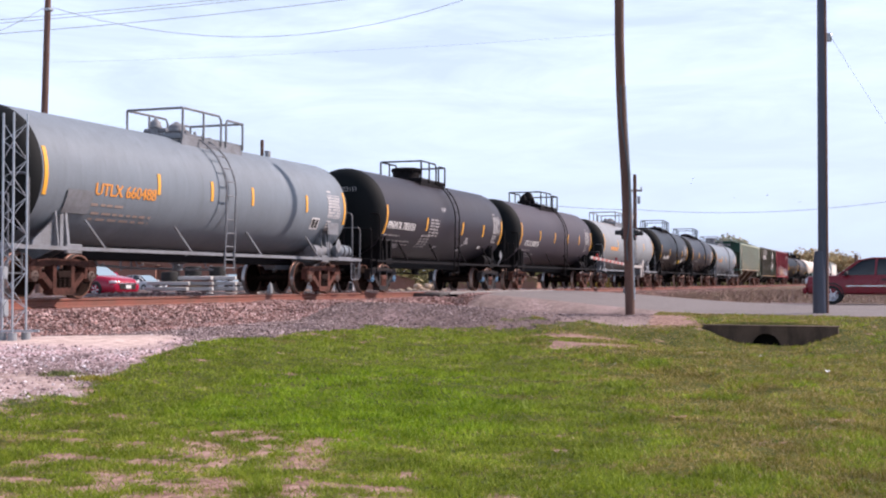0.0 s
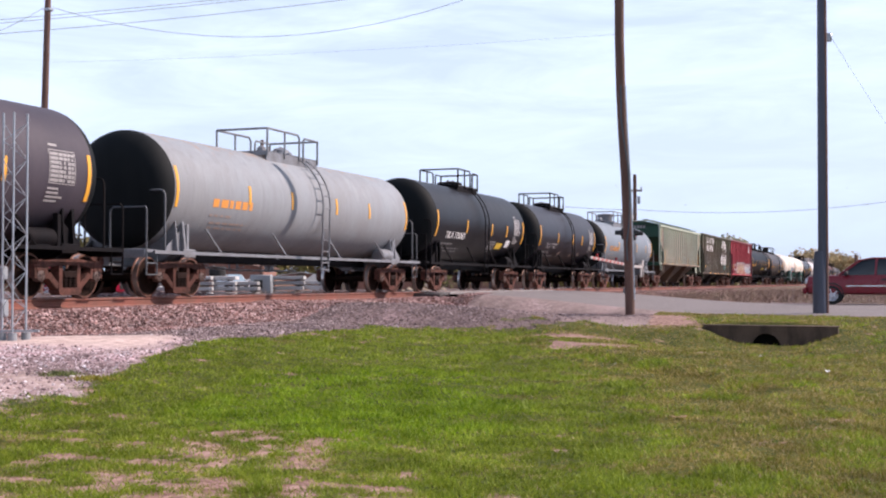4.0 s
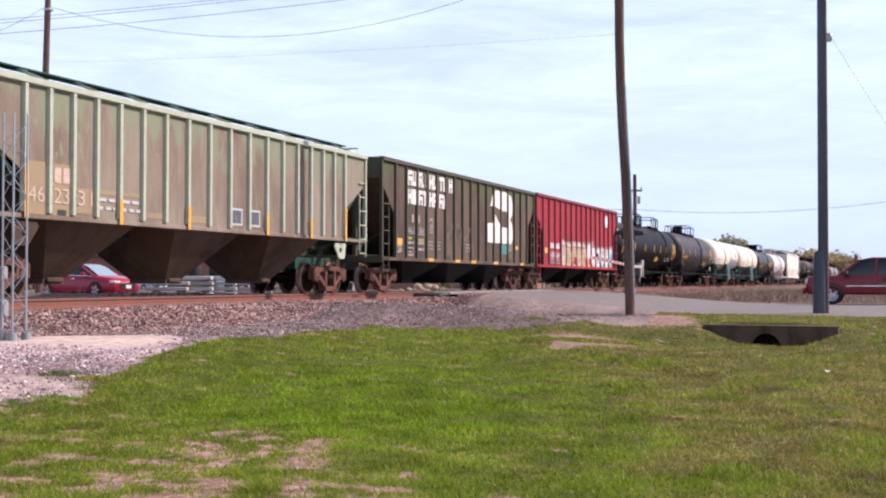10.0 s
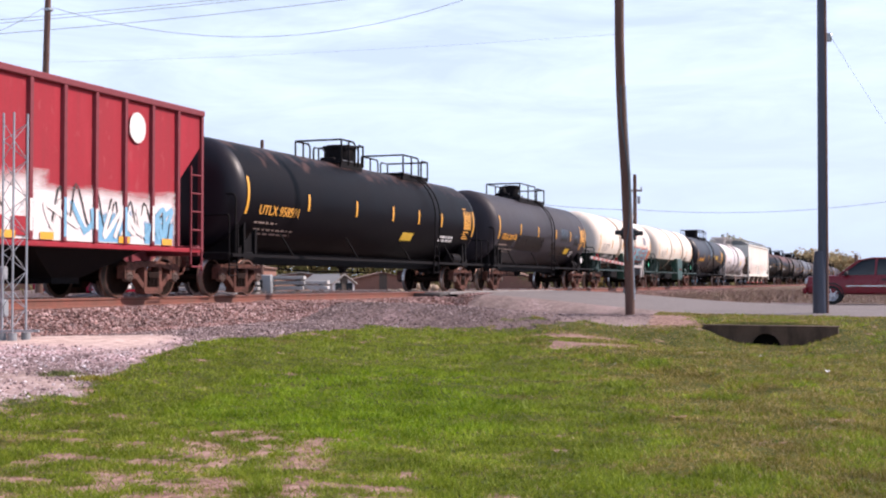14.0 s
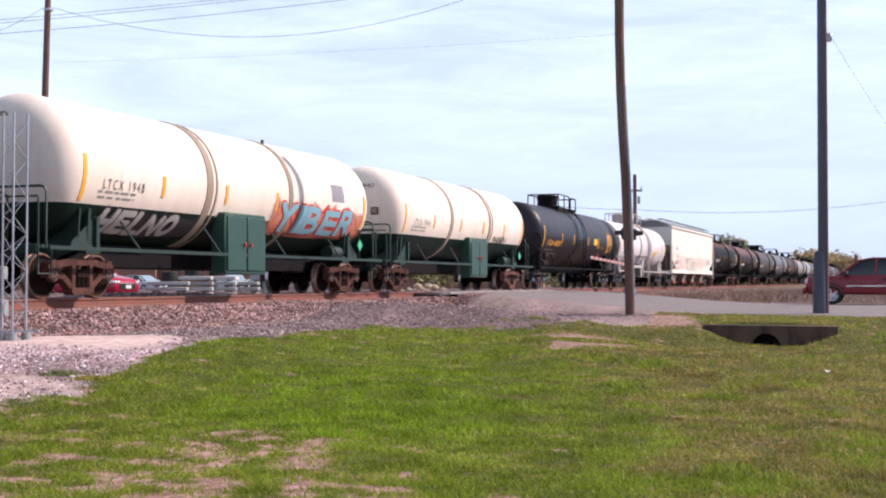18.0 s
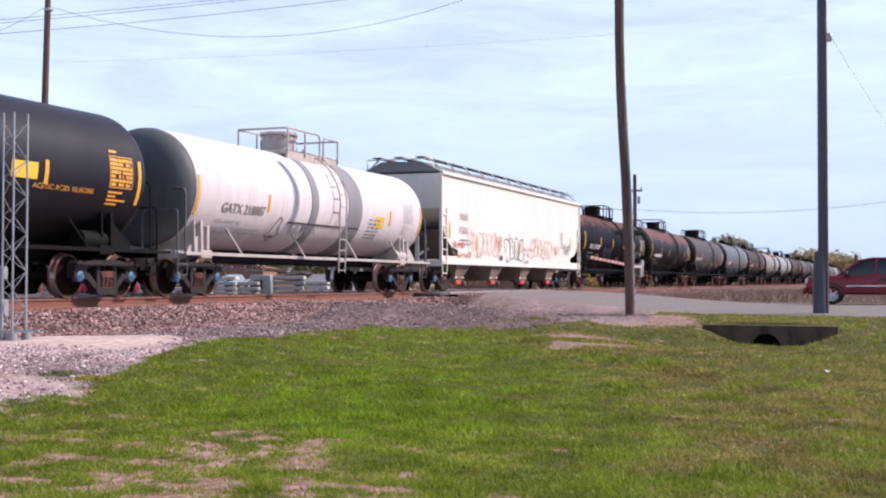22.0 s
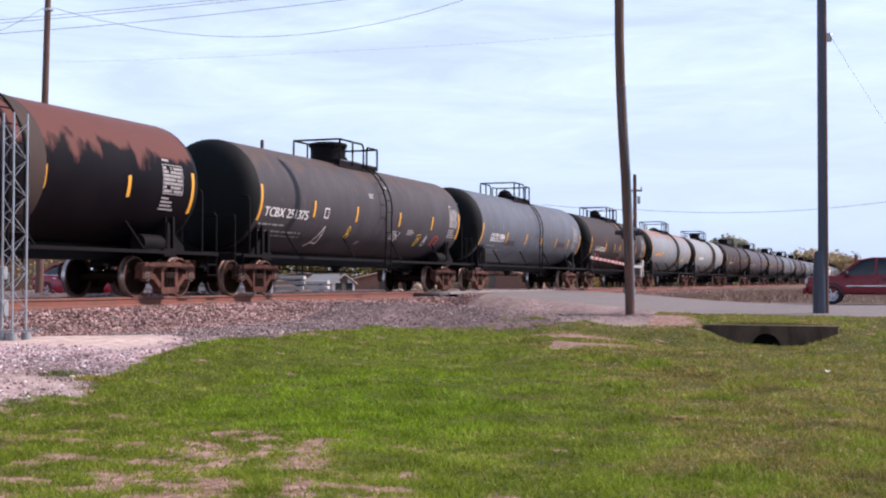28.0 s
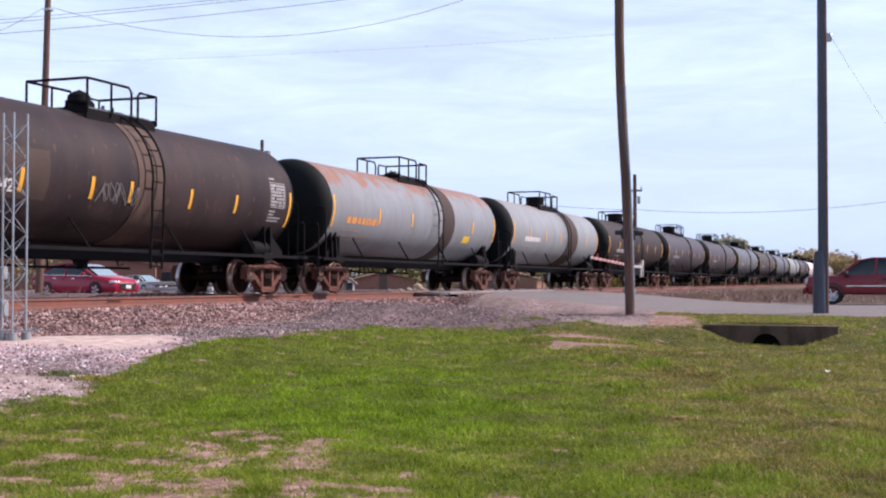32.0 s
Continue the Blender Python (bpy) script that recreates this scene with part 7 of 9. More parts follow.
part("coping", Shape().box(0.14, 0, -0.67, 0.3, 3.04, 0.04, chamfer=0.02), CONCRETE, hw)
# near-black colour on a shallow cap stands for the pipe's unlit depth
PIPE = material("pipe_shade_black", (0.006, 0.0055, 0.005), 0.9, vary=0.2, spec=0.05)
s = Shape().lathe([(0.02, R), (0.16, R), (0.16, 0.001)], 20, "x", (0, cy, cz0))
part("pipe", s, PIPE, hw)

# crossing: panels between and beside the rails, gate, signal
PANEL = material("worn_rubber_panel", (0.05, 0.045, 0.045), 0.8, vary=0.2, second=(0.12, 0.1, 0.1))
PALEPANEL = material("worn_crossing_concrete", (0.3, 0.28, 0.27), 0.9, vary=0.15, second=(0.2, 0.18, 0.17))
crossing = thing("level_crossing", "worn concrete crossing panels set between the rails", "level crossing", kind="structure")
for k in range(6):
    x = 42.2 + k * 2.35
    for y0, w in ((TRACK - 1.36, 1.0), (TRACK, 1.3), (TRACK + 1.36, 1.0)):
        part("panel", Shape().box(x, y0, -0.1, 2.3, w, 0.18, chamfer=0.02), PALEPANEL, crossing)
part("panel_end", Shape().box(40.6, TRACK - 1.3, -0.12, 0.9, 1.0, 0.16, chamfer=0.04), PANEL, crossing, "dark rubber end wedge")

LAMPRED = material("red_lens", (0.3, 0.01, 0.01), 0.2, vary=0.05, bump=0)
WHITEP = material("signal_white", (0.75, 0.74, 0.72), 0.5, vary=0.1, bump=0)
BLACKP = material("signal_black", (0.015, 0.015, 0.015), 0.5, vary=0.1)
BLUEP = material("blue_sign", (0.04, 0.2, 0.5), 0.5, vary=0.05, bump=0)
# grimy white, dimmed in its colour for the arm's shaded face
DIMWHITE = material("shaded_grimy_white", (0.4, 0.36, 0.34), 0.6, vary=0.2, second=(0.26, 0.22, 0.2), bump=0)
STEELCASE = material("dark_steel_case", (0.07, 0.07, 0.075), 0.5, vary=0.15)
DULLRED = material("dull_gate_red", (0.34, 0.045, 0.04), 0.6, vary=0.15, bump=0)
gx0, gy0 = 57.2, 12.1
gate = thing("crossing_signal", "crossing signal with a lowered red and white gate arm", "crossing signal", at=(gx0, gy0, road_z(gy0) - 0.05))
part("signal_mast", Shape().cyl((0, 0, -0.2), (0, 0, 3.4), 0.06, n=12), GALV, gate)
part("base", Shape().box(0, 0, 0.1, 0.5, 0.5, 0.3, chamfer=0.05), GALV, gate)
part("mechanism_case", Shape().box(0.25, -0.3, 1.1, 0.34, 0.36, 0.55, chamfer=0.04), STEELCASE, gate)
part("counterweight", Shape().bar((0.3, -0.45, 0.75), (0.75, -0.45, 1.5), 0.08, 0.2), DIMWHITE, gate)
part("guard_strut", Shape().box(1.05, -0.42, 1.15, 0.12, 0.08, 0.8, chamfer=0.02), DIMWHITE, gate)
s = Shape().bar((0.3, -0.5, 1.22), (-2.0, -0.5, 1.22), 0.08, 0.12)
arm = part("gate_arm", s, DIMWHITE, gate)
for k in range(26):
    part("arm_stripe", Shape().box(-0.42 - k * 0.36, -0.5, 1.2 + 0.011 * k, 0.36, 0.05, 0.11), DULLRED if k % 2 == 0 else DIMWHITE, arm)
for k in (1.8, 5.0, 8.5):
    part("arm_lamp", Shape().cyl((-k, -0.5, 1.26 + 0.03 * k), (-k, -0.5, 1.4 + 0.03 * k), 0.05, n=10), LAMPRED, arm)
part("light_crossarm", Shape().box(0, 0, 2.75, 1.3, 0.06, 0.06), BLACKP, gate)
for k, d in ((-0.55, -1), (0.55, -1), (-0.55, 1), (0.55, 1)):
    unit = part("flasher", Shape().cyl((k, d * 0.1, 2.75), (k, d * 0.2, 2.75), 0.28, n=20), BLACKP, gate)
    part("hood", Shape().lathe([(d * 0.2, 0.14), (d * 0.52, 0.14), (d * 0.52, 0.155), (d * 0.2, 0.16)], 16, "y", (k, 0, 2.75), -110, 110), BLACKP, unit)
    part("lens", Shape().cyl((k, d * 0.2, 2.75), (k, d * 0.23, 2.75), 0.13, n=16), LAMPRED, unit)
for a in (45, -45):
    part("crossbuck_board", Shape().box(0, -0.09, 3.2, 1.2, 0.03, 0.2, turn=pose(0, 0, 0, 0, a, 0)), WHITEP, gate)
part("bell", Shape().lathe([(3.4, 0.15), (3.5, 0.12), (3.55, 0.001)], 14, "z", (0, 0, 0)), GREYBOX, gate)
part("blue_sign", Shape().box(-0.09, 0, 1.75, 0.02, 0.3, 0.28), BLUEP, gate, "small blue notice")

# ---- vehicles ----
GLASS = material("tinted_glass", (0.02, 0.025, 0.03), 0.08, vary=0.02, bump=0)
TYRE = material("tyre_rubber", (0.02, 0.02, 0.02), 0.85, vary=0.1)
ALLOY = material("alloy_rim", (0.6, 0.6, 0.63), 0.35, metal=0.4, vary=0.05, bump=0)
CHROME = material("chrome_trim", (0.7, 0.7, 0.72), 0.15, metal=1.0, vary=0.03, bump=0)
# windscreen glass with the sky's reflection put into its base colour
SCREEN = material("sky_reflection_glass", (0.26, 0.36, 0.42), 0.06, vary=0.04, bump=0, spec=0.9)
LENS = material("headlamp_glass", (0.7, 0.72, 0.75), 0.1, vary=0.03, bump=0)


def loft(stations):
    """Rings of equal count joined along x; each station: x, half width at sill, at belt, at top, z of sill, belt, top."""
    s = Shape()
    rings = []
    for x, ws, wb, wt, zs, zb, zt in stations:
        half = [(ws * 0.9, zs), (ws, zs + 0.06), ((ws + wb) / 2 + 0.012, (zs + zb) / 2), (wb, zb), ((wb + wt) / 2 + 0.01, (zb + zt) / 2), (wt, zt - 0.02), (wt * 0.86, zt)]
        rings.append([(x, -a, z) for a, z in half] + [(x, a, z) for a, z in half[::-1]])
    n = len(rings[0])
    vs = [p for r in rings for p in r]
    fs = [(j * n + i, j * n + (i + 1) % n, (j + 1) * n + (i + 1) % n, (j + 1) * n + i) for j in range(len(rings) - 1) for i in range(n)]
    fs += [tuple(range(n)), tuple(range((len(rings) - 1) * n, len(rings) * n))]
    return s.add(vs, fs)


def wheel(parent, x, y, r, w):
    side = -1 if y < 0 else 1
    s = Shape().lathe([(-w / 2, r * 0.66), (-w / 2, r * 0.93), (-w / 2 + 0.03, r), (w / 2 - 0.03, r), (w / 2, r * 0.93), (w / 2, r * 0.66)], 24, "y")
    wh = part("wheel", s, TYRE, parent, at=(x, y, r))
    s = Shape().lathe([(side * w * 0.36, 0.001), (side * w * 0.4, r * 0.2), (side * w * 0.3, r * 0.26), (side * w * 0.1, r * 0.6), (side * w * 0.46, r * 0.67)], 20, "y")
    for k in range(5):
        a = k * 1.2566
        s.bar((r * 0.15 * math.cos(a), side * w * 0.42, r * 0.15 * math.sin(a)), (r * 0.64 * math.cos(a), side * w * 0.42, r * 0.64 * math.sin(a)), 0.03, 0.05)
    part("rim", s, ALLOY, wh)


def saloon(at, coat=("metallic_crimson_paint", (0.36, 0.009, 0.038)), label="parked crimson saloon car with alloy wheels"):
    paint = material(*coat, 0.22, vary=0.04, bump=0)
    car = thing("saloon_car", label, "car", at=at)
    st = [(-2.42, 0.6, 0.66, 0.6, 0.4, 0.62, 0.86), (-2.3, 0.8, 0.84, 0.74, 0.28, 0.66, 0.98), (-1.6, 0.9, 0.92, 0.8, 0.2, 0.7, 1.02), (-0.6, 0.92, 0.93, 0.82, 0.18, 0.7, 0.99), (0.6, 0.92, 0.93, 0.82, 0.18, 0.68, 0.95), (1.3, 0.91, 0.92, 0.78, 0.18, 0.68, 0.96), (2.0, 0.88, 0.9, 0.72, 0.2, 0.64, 0.87), (2.35, 0.8, 0.84, 0.62, 0.22, 0.56, 0.77), (2.46, 0.66, 0.72, 0.5, 0.26, 0.5, 0.68)]
    part("body", loft(st), paint, car, sharp=50)
    cab = [(-2.0, 0.76, 0.74, 0.66, 0.9, 0.96, 1.0), (-1.3, 0.8, 0.74, 0.58, 0.9, 1.15, 1.38), (-0.5, 0.81, 0.75, 0.6, 0.9, 1.18, 1.46), (0.2, 0.81, 0.75, 0.6, 0.9, 1.17, 1.44), (0.7, 0.8, 0.74, 0.58, 0.88, 1.1, 1.3), (1.35, 0.76, 0.72, 0.62, 0.84, 0.88, 0.92)]
    part("window_glass", loft(cab), GLASS, car, sharp=50)
    s = Shape()
    s.add([(1.36, -0.6, 0.95), (1.36, 0.6, 0.95), (0.72, 0.56, 1.32), (0.24, 0.5, 1.47), (0.24, -0.5, 1.47), (0.72, -0.56, 1.32)], [(0, 1, 2, 5), (5, 2, 3, 4)])
    part("windscreen", s, SCREEN, car, "windscreen coloured pale for the sky's reflection")
    roof = [(-1.35, 0.6, 0.59, 0.55, 1.37, 1.39, 1.41), (-0.5, 0.63, 0.62, 0.58, 1.44, 1.465, 1.49), (0.3, 0.62, 0.61, 0.56, 1.42, 1.45, 1.465)]
    part("roof", loft(roof), paint, car, sharp=50)
    for side in (-1, 1):
        for pts in ([(1.3, 0.78, 0.9), (0.25, 0.6, 1.43)], [(-0.35, 0.83, 0.95), (-0.45, 0.62, 1.46)], [(-1.95, 0.76, 0.96), (-1.3, 0.6, 1.39)]):
            part("pillar", Shape().bar(*[(a, side * b, c) for a, b, c in pts], 0.07, 0.06), paint, car)
        part("window_trim", Shape().bar((1.2, side * 0.82, 0.93), (-1.9, side * 0.82, 0.99), 0.02, 0.025), CHROME, car)
        part("mirror", Shape().box(0.85, side * 1.0, 1.02, 0.16, 0.2, 0.14, chamfer=0.04), paint, car)
        for x in (0.75, -0.4):
            part("door_seam", Shape().box(x, side * 0.925, 0.6, 0.012, 0.012, 0.65), BLACKP, car)
        for x in (0.2, -0.9):
            part("door_handle", Shape().box(x, side * 0.935, 0.82, 0.2, 0.03, 0.035), CHROME, car)
        part("headlamp", Shape().box(2.27, side * 0.68, 0.66, 0.34, 0.26, 0.13, chamfer=0.04, turn=pose(0, 0, 0, 0, 0, -side * 28)), LENS, car)
        part("tail_lamp", Shape().box(-2.3, side * 0.7, 0.82, 0.2, 0.26, 0.14, chamfer=0.04), LAMPRED, car)
        for x in (1.45, -1.38):
            part("wheel_arch", Shape().lathe([(side * 0.7, 0.38), (side * 0.935, 0.38), (side * 0.935, 0.34), (side * 0.7, 0.34)], 18, "y", (x, 0, 0.33), -95, 95), BLACKP, car)
            wheel(car, x, side * 0.82, 0.33, 0.23)
    part("grille", Shape().box(2.44, 0, 0.46, 0.1, 1.0, 0.24, chamfer=0.03), BLACKP, car)
    part("grille_bar", Shape().box(2.48, 0, 0.6, 0.06, 1.15, 0.04), CHROME, car)
    part("number_plate", Shape().box(2.51, 0, 0.46, 0.02, 0.32, 0.15), WHITE_INK, car, "blank white plate")
    for side in (-1, 1):
        part("fog_lamp", Shape().box(2.38, side * 0.62, 0.36, 0.1, 0.22, 0.07, chamfer=0.02), LENS, car)
    return car


def pickup(at):
    paint = material("dark_maroon_metallic", (0.21, 0.005, 0.016), 0.3, vary=0.04, second=(0.17, 0.004, 0.013), bump=0, spec=0.5)
    car = thing("pickup_truck", "dark maroon extended-cab pickup truck waiting on the road", "pickup truck", at=at)
    st = [(2.85, 0.75, 0.8, 0.74, 0.5, 0.78, 1.06), (2.75, 0.9, 0.93, 0.84, 0.42, 0.8, 1.12), (1.8, 0.97, 0.98, 0.88, 0.4, 0.85, 1.16), (1.0, 0.98, 0.99, 0.92, 0.4, 0.85, 1.18), (-1.2, 0.98, 0.99, 0.94, 0.4, 0.85, 1.2), (-1.22, 0.98, 0.99, 0.95, 0.42, 0.85, 1.2), (-2.75, 0.98, 0.99, 0.95, 0.46, 0.85, 1.22), (-2.82, 0.92, 0.95, 0.92, 0.5, 0.85, 1.2)]
    part("body", loft(st), paint, car, sharp=45)
    cab = [(1.68, 0.88, 0.86, 0.8, 1.08, 1.13, 1.18), (0.8, 0.9, 0.86, 0.7, 1.1, 1.43, 1.75), (0.4, 0.9, 0.86, 0.72, 1.1, 1.48, 1.82), (-0.9, 0.9, 0.86, 0.72, 1.1, 1.48, 1.82), (-1.2, 0.9, 0.86, 0.74, 1.1, 1.46, 1.76)]
    part("window_glass", loft(cab), GLASS, car, sharp=45)
    part("roof", loft([(0.85, 0.73, 0.72, 0.66, 1.7, 1.74, 1.78), (0.35, 0.77, 0.76, 0.68, 1.8, 1.83, 1.87), (-0.9, 0.77, 0.76, 0.68, 1.8, 1.83, 1.87), (-1.26, 0.77, 0.76, 0.7, 1.72, 1.77, 1.82)]), paint, car, sharp=45)
    for side in (-1, 1):
        for pts in ([(1.62, 0.87, 1.14), (0.8, 0.73, 1.75)], [(0.2, 0.91, 1.15), (0.15, 0.75, 1.82)], [(-0.55, 0.91, 1.15), (-0.58, 0.75, 1.82)], [(-1.2, 0.91, 1.15), (-1.2, 0.76, 1.8)]):
            part("pillar", Shape().bar(*[(a, side * b, c) for a, b, c in pts], 0.08, 0.09), paint, car)
        part("side_moulding", Shape().box(-0.4, side * 1.0, 0.74, 3.4, 0.03, 0.05), CHROME, car)
        part("mirror", Shape().box(1.3, side * 1.1, 1.22, 0.16, 0.24, 0.2, chamfer=0.05), BLACKP, car)
        for x in (1.05, -0.3):
            part("door_seam", Shape().box(x, side * 0.992, 0.85, 0.012, 0.012, 0.6), BLACKP, car)
        part("door_handle", Shape().box(-0.1, side * 1.0, 1.0, 0.18, 0.03, 0.05), BLACKP, car)
        part("headlamp", Shape().box(2.78, side * 0.68, 0.92, 0.2, 0.36, 0.22, chamfer=0.04), LENS, car)
        part("tail_lamp", Shape().box(-2.8, side * 0.9, 0.98, 0.1, 0.14, 0.4, chamfer=0.03), LAMPRED, car)
        for x in (1.85, -1.75):
            part("wheel_arch", Shape().lathe([(side * 0.75, 0.46), (side * 0.995, 0.46), (side * 0.995, 0.41), (side * 0.75, 0.41)], 18, "y", (x, 0, 0.4), -95, 95), BLACKP, car)
            wheel(car, x, side * 0.86, 0.385, 0.26)
    part("bumper", Shape().box(2.9, 0, 0.55, 0.16, 1.85, 0.26, chamfer=0.06), paint, car)
    part("grille", Shape().box(2.86, 0, 0.9, 0.08, 0.95, 0.26, chamfer=0.03), CHROME, car)
    return car


saloon(pose(*spot(151, 55.0), gz(*spot(151, 55.0)), 0, 0, TURN - 90 - 28))
for px, dep, turn in ((412, 98.0, -64), (252, 106.0, -40)):
    saloon(pose(*spot(px, dep), gz(*spot(px, dep)), 0, 0, TURN - 90 + turn), ("silver_car_paint", (0.5, 0.5, 0.52)), "silver saloon car parked far behind the track")
pickup(pose(52.6, 0.95, road_z(1.0), 0, 0, 90))

# ---- behind the track ----
SLAB = material("grey_weathered_boards", (0.42, 0.42, 0.42), 0.85, vary=0.2, scale=3, second=(0.3, 0.28, 0.27), objvar=0.25, stretch=(1, 4, 4))
slab_mesh = Shape().box(0, 0, 0, 1.9, 1.1, 0.17, chamfer=0.02).mesh("board")
drum_mesh = Shape().lathe([(0, 0.0001), (0, 0.36), (0.03, 0.38), (0.2, 0.4), (0.42, 0.38), (0.45, 0.34), (0.45, 0.0001)], 20, "z").mesh("drum")
for k, (px, dep, layers) in enumerate(((300, 57, 3), (342, 57.5, 4), (385, 58, 4), (425, 58.5, 3), (505, 60, 4), (546, 60.5, 3))):
    x, y = spot(px, dep)
    st = thing("board_stack", "grey weathered boards stacked with spacers between", "stack", "stacks behind the track", at=pose(x, y, gz(x, y) - 0.02, 0, 0, TURN - 90))
    for i in range(layers):
        part("board", slab_mesh, SLAB, st, at=pose(random.uniform(-.04, .04), random.uniform(-.05, .05), 0.12 + i * 0.25, 0, 0, random.uniform(-2, 2)))
        for q in (-0.6, 0.6):
            part("spacer", Shape().box(q, 0, 0.015 + i * 0.25, 0.1, 1.0, 0.07), TIE, st)
    if k in (0, 1, 2):
        drum = tagged(part("drum", drum_mesh, TYRE if k == 0 else SLAB, None, at=(x, y, gz(x, y) + 0.08 + layers * 0.25 - 0.14)), "low round drum lying on stacked boards", "drum")
# machinery box
x, y = spot(463, 59)
mach = thing("signal_case", "grey steel equipment case with a dark vent", "equipment case", at=pose(x, y, gz(x, y), 0, 0, TURN - 90))
part("case", Shape().box(0, 0, 0.5, 1.0, 0.7, 1.0, chamfer=0.04), GREYBOX, mach)
part("vent", Shape().box(-0.1, -0.37, 0.55, 0.4, 0.03, 0.4), BLACKP, mach)

# rubble pile
RUBBLE = material("broken_pale_timber", (0.45, 0.34, 0.25), 0.85, vary=0.25, objvar=0.3, second=(0.25, 0.18, 0.13))
x, y = spot(745, 66)
pile = thing("rubble_pile", "pile of broken pale timber and stone", "rubble", at=(x, y, gz(x, y)))
rnd = random.Random(4)
chunk = [Shape().box(0, 0, 0, 0.7, 0.35, 0.25, chamfer=0.08).mesh("chunk"), Shape().box(0, 0, 0, 0.45, 0.4, 0.3, chamfer=0.1).mesh("chunk")]
for k in range(60):
    a, d = rnd.uniform(0, 6.28), rnd.random() ** 0.6
    part("chunk", chunk[k % 2], RUBBLE, pile, at=pose(1.0 * d * math.cos(a), 2.2 * d * math.sin(a), 0.08 + 0.62 * (1 - d) * rnd.random(), rnd.uniform(-25, 25), rnd.uniform(-25, 25), rnd.uniform(0, 180)))

# houses far behind
def house(px, depth, w, d, wall, ridge, wall_mat, roof_mat, label, turn=0.0, windows=True):
    x, y = spot(px, depth)
    ob = thing("house", label, "house", at=pose(x, y, -0.55, 0, 0, TURN - 90 + turn))
    s = Shape().prism([(-w / 2, 0), (w / 2, 0), (w / 2, wall), (0, ridge), (-w / 2, wall)], -d / 2, d / 2)
    part("house_body", s, wall_mat, ob)
    for k in (-1, 1):
        m = math.degrees(math.atan2(ridge - wall, w / 2))
        L = math.hypot(ridge - wall, w / 2) + 0.35
        part("roof_slope", Shape().box(k * (w / 4 + 0.1), 0, (wall + ridge) / 2 + 0.06, L, d + 0.6, 0.12, turn=pose(0, 0, 0, 0, k * m, 0)), roof_mat, ob)
    for k in (-1, 1) if windows else ():
        win = part("window", Shape().box(k * w * 0.25, -d / 2 - 0.02, wall * 0.55, 0.9, 0.06, 1.0), WHITEP, ob)
        part("pane", Shape().box(k * w * 0.25, -d / 2 - 0.06, wall * 0.55, 0.75, 0.03, 0.85), GLASS, win)
    part("door", Shape().box(0, -d / 2 - 0.03, 1.0, 0.9, 0.06, 2.0), TIE, ob)
    return ob


SIDING = material("white_siding", (0.72, 0.7, 0.68), 0.7, vary=0.1, stretch=(1, 1, 12))
SHINGLE = material("brown_shingle_roof", (0.2, 0.11, 0.08), 0.9, vary=0.25, scale=4)
BRICKWALL = material("reddish_brick_wall", (0.27, 0.13, 0.095), 0.9, vary=0.25, scale=5)
BEIGE = material("beige_metal_roof", (0.42, 0.37, 0.33), 0.6, vary=0.12)
house(582, 135, 2.6, 7.0, 0.75, 1.6, SIDING, BEIGE, "small white gabled house with a beige roof", 32)
house(535, 145, 8.6, 9.0, 1.35, 1.95, BRICKWALL, BEIGE, "low shed with a flat beige metal roof", 4, False)
house(672, 150, 7.5, 9.0, 1.1, 1.95, BRICKWALL, SHINGLE, "low brown-roofed brick house", 8, False)
house(880, 170, 12.0, 8.0, 1.3, 2.8, BRICKWALL, SHINGLE, "brown-roofed brick house behind bushes", -12, False)
house(330, 120, 16.0, 10.0, 2.2, 3.6, BRICKWALL, SHINGLE, "reddish brick house with a shingle roof", 0)
house(120, 118, 18.0, 10.0, 2.4, 3.8, BRICKWALL, SHINGLE, "long reddish brick house beyond the parking strip", 4)

# ---- trees and bushes ----
BARK = material("grey_brown_bark", (0.12, 0.09, 0.07), 0.95, vary=0.25, scale=3, bump=0.4)


def leaf_material(name, a, b, c):
    m = bpy.data.materials.new(name)
    m.use_nodes = True
    n, l = m.node_tree.nodes, m.node_tree.links
    p, g, rp = n["Principled BSDF"], n.new("ShaderNodeNewGeometry"), n.new("ShaderNodeValToRGB")
    rp.color_ramp.elements.new(0.5)
    for e, q, col in zip(rp.color_ramp.elements, (0, 0.5, 1), (a, b, c)):
        e.position, e.color = q, (*col, 1)
    l.new(g.outputs["Random Per Island"], rp.inputs["Fac"])
    l.new(rp.outputs["Color"], p.inputs["Base Color"])
    p.inputs["Roughness"].default_value = 0.7
    return m


LEAF_OLIVE = leaf_material("olive_leaves", (0.119, 0.128, 0.034), (0.221, 0.204, 0.0595), (0.34, 0.289, 0.085))
LEAF_RUSSET = leaf_material("russet_leaves", (0.34, 0.25, 0.13), (0.5, 0.35, 0.18), (0.43, 0.36, 0.17))
# olive leaves paled in their base colour to stand for distance haze
LEAF_HAZE = leaf_material("hazed_olive_leaves", (0.36, 0.35, 0.23), (0.46, 0.43, 0.3), (0.5, 0.45, 0.33))
LEAF_GREEN = leaf_material("dull_green_leaves", (0.06, 0.09, 0.0225), (0.12, 0.15, 0.0375), (0.225, 0.225, 0.06))


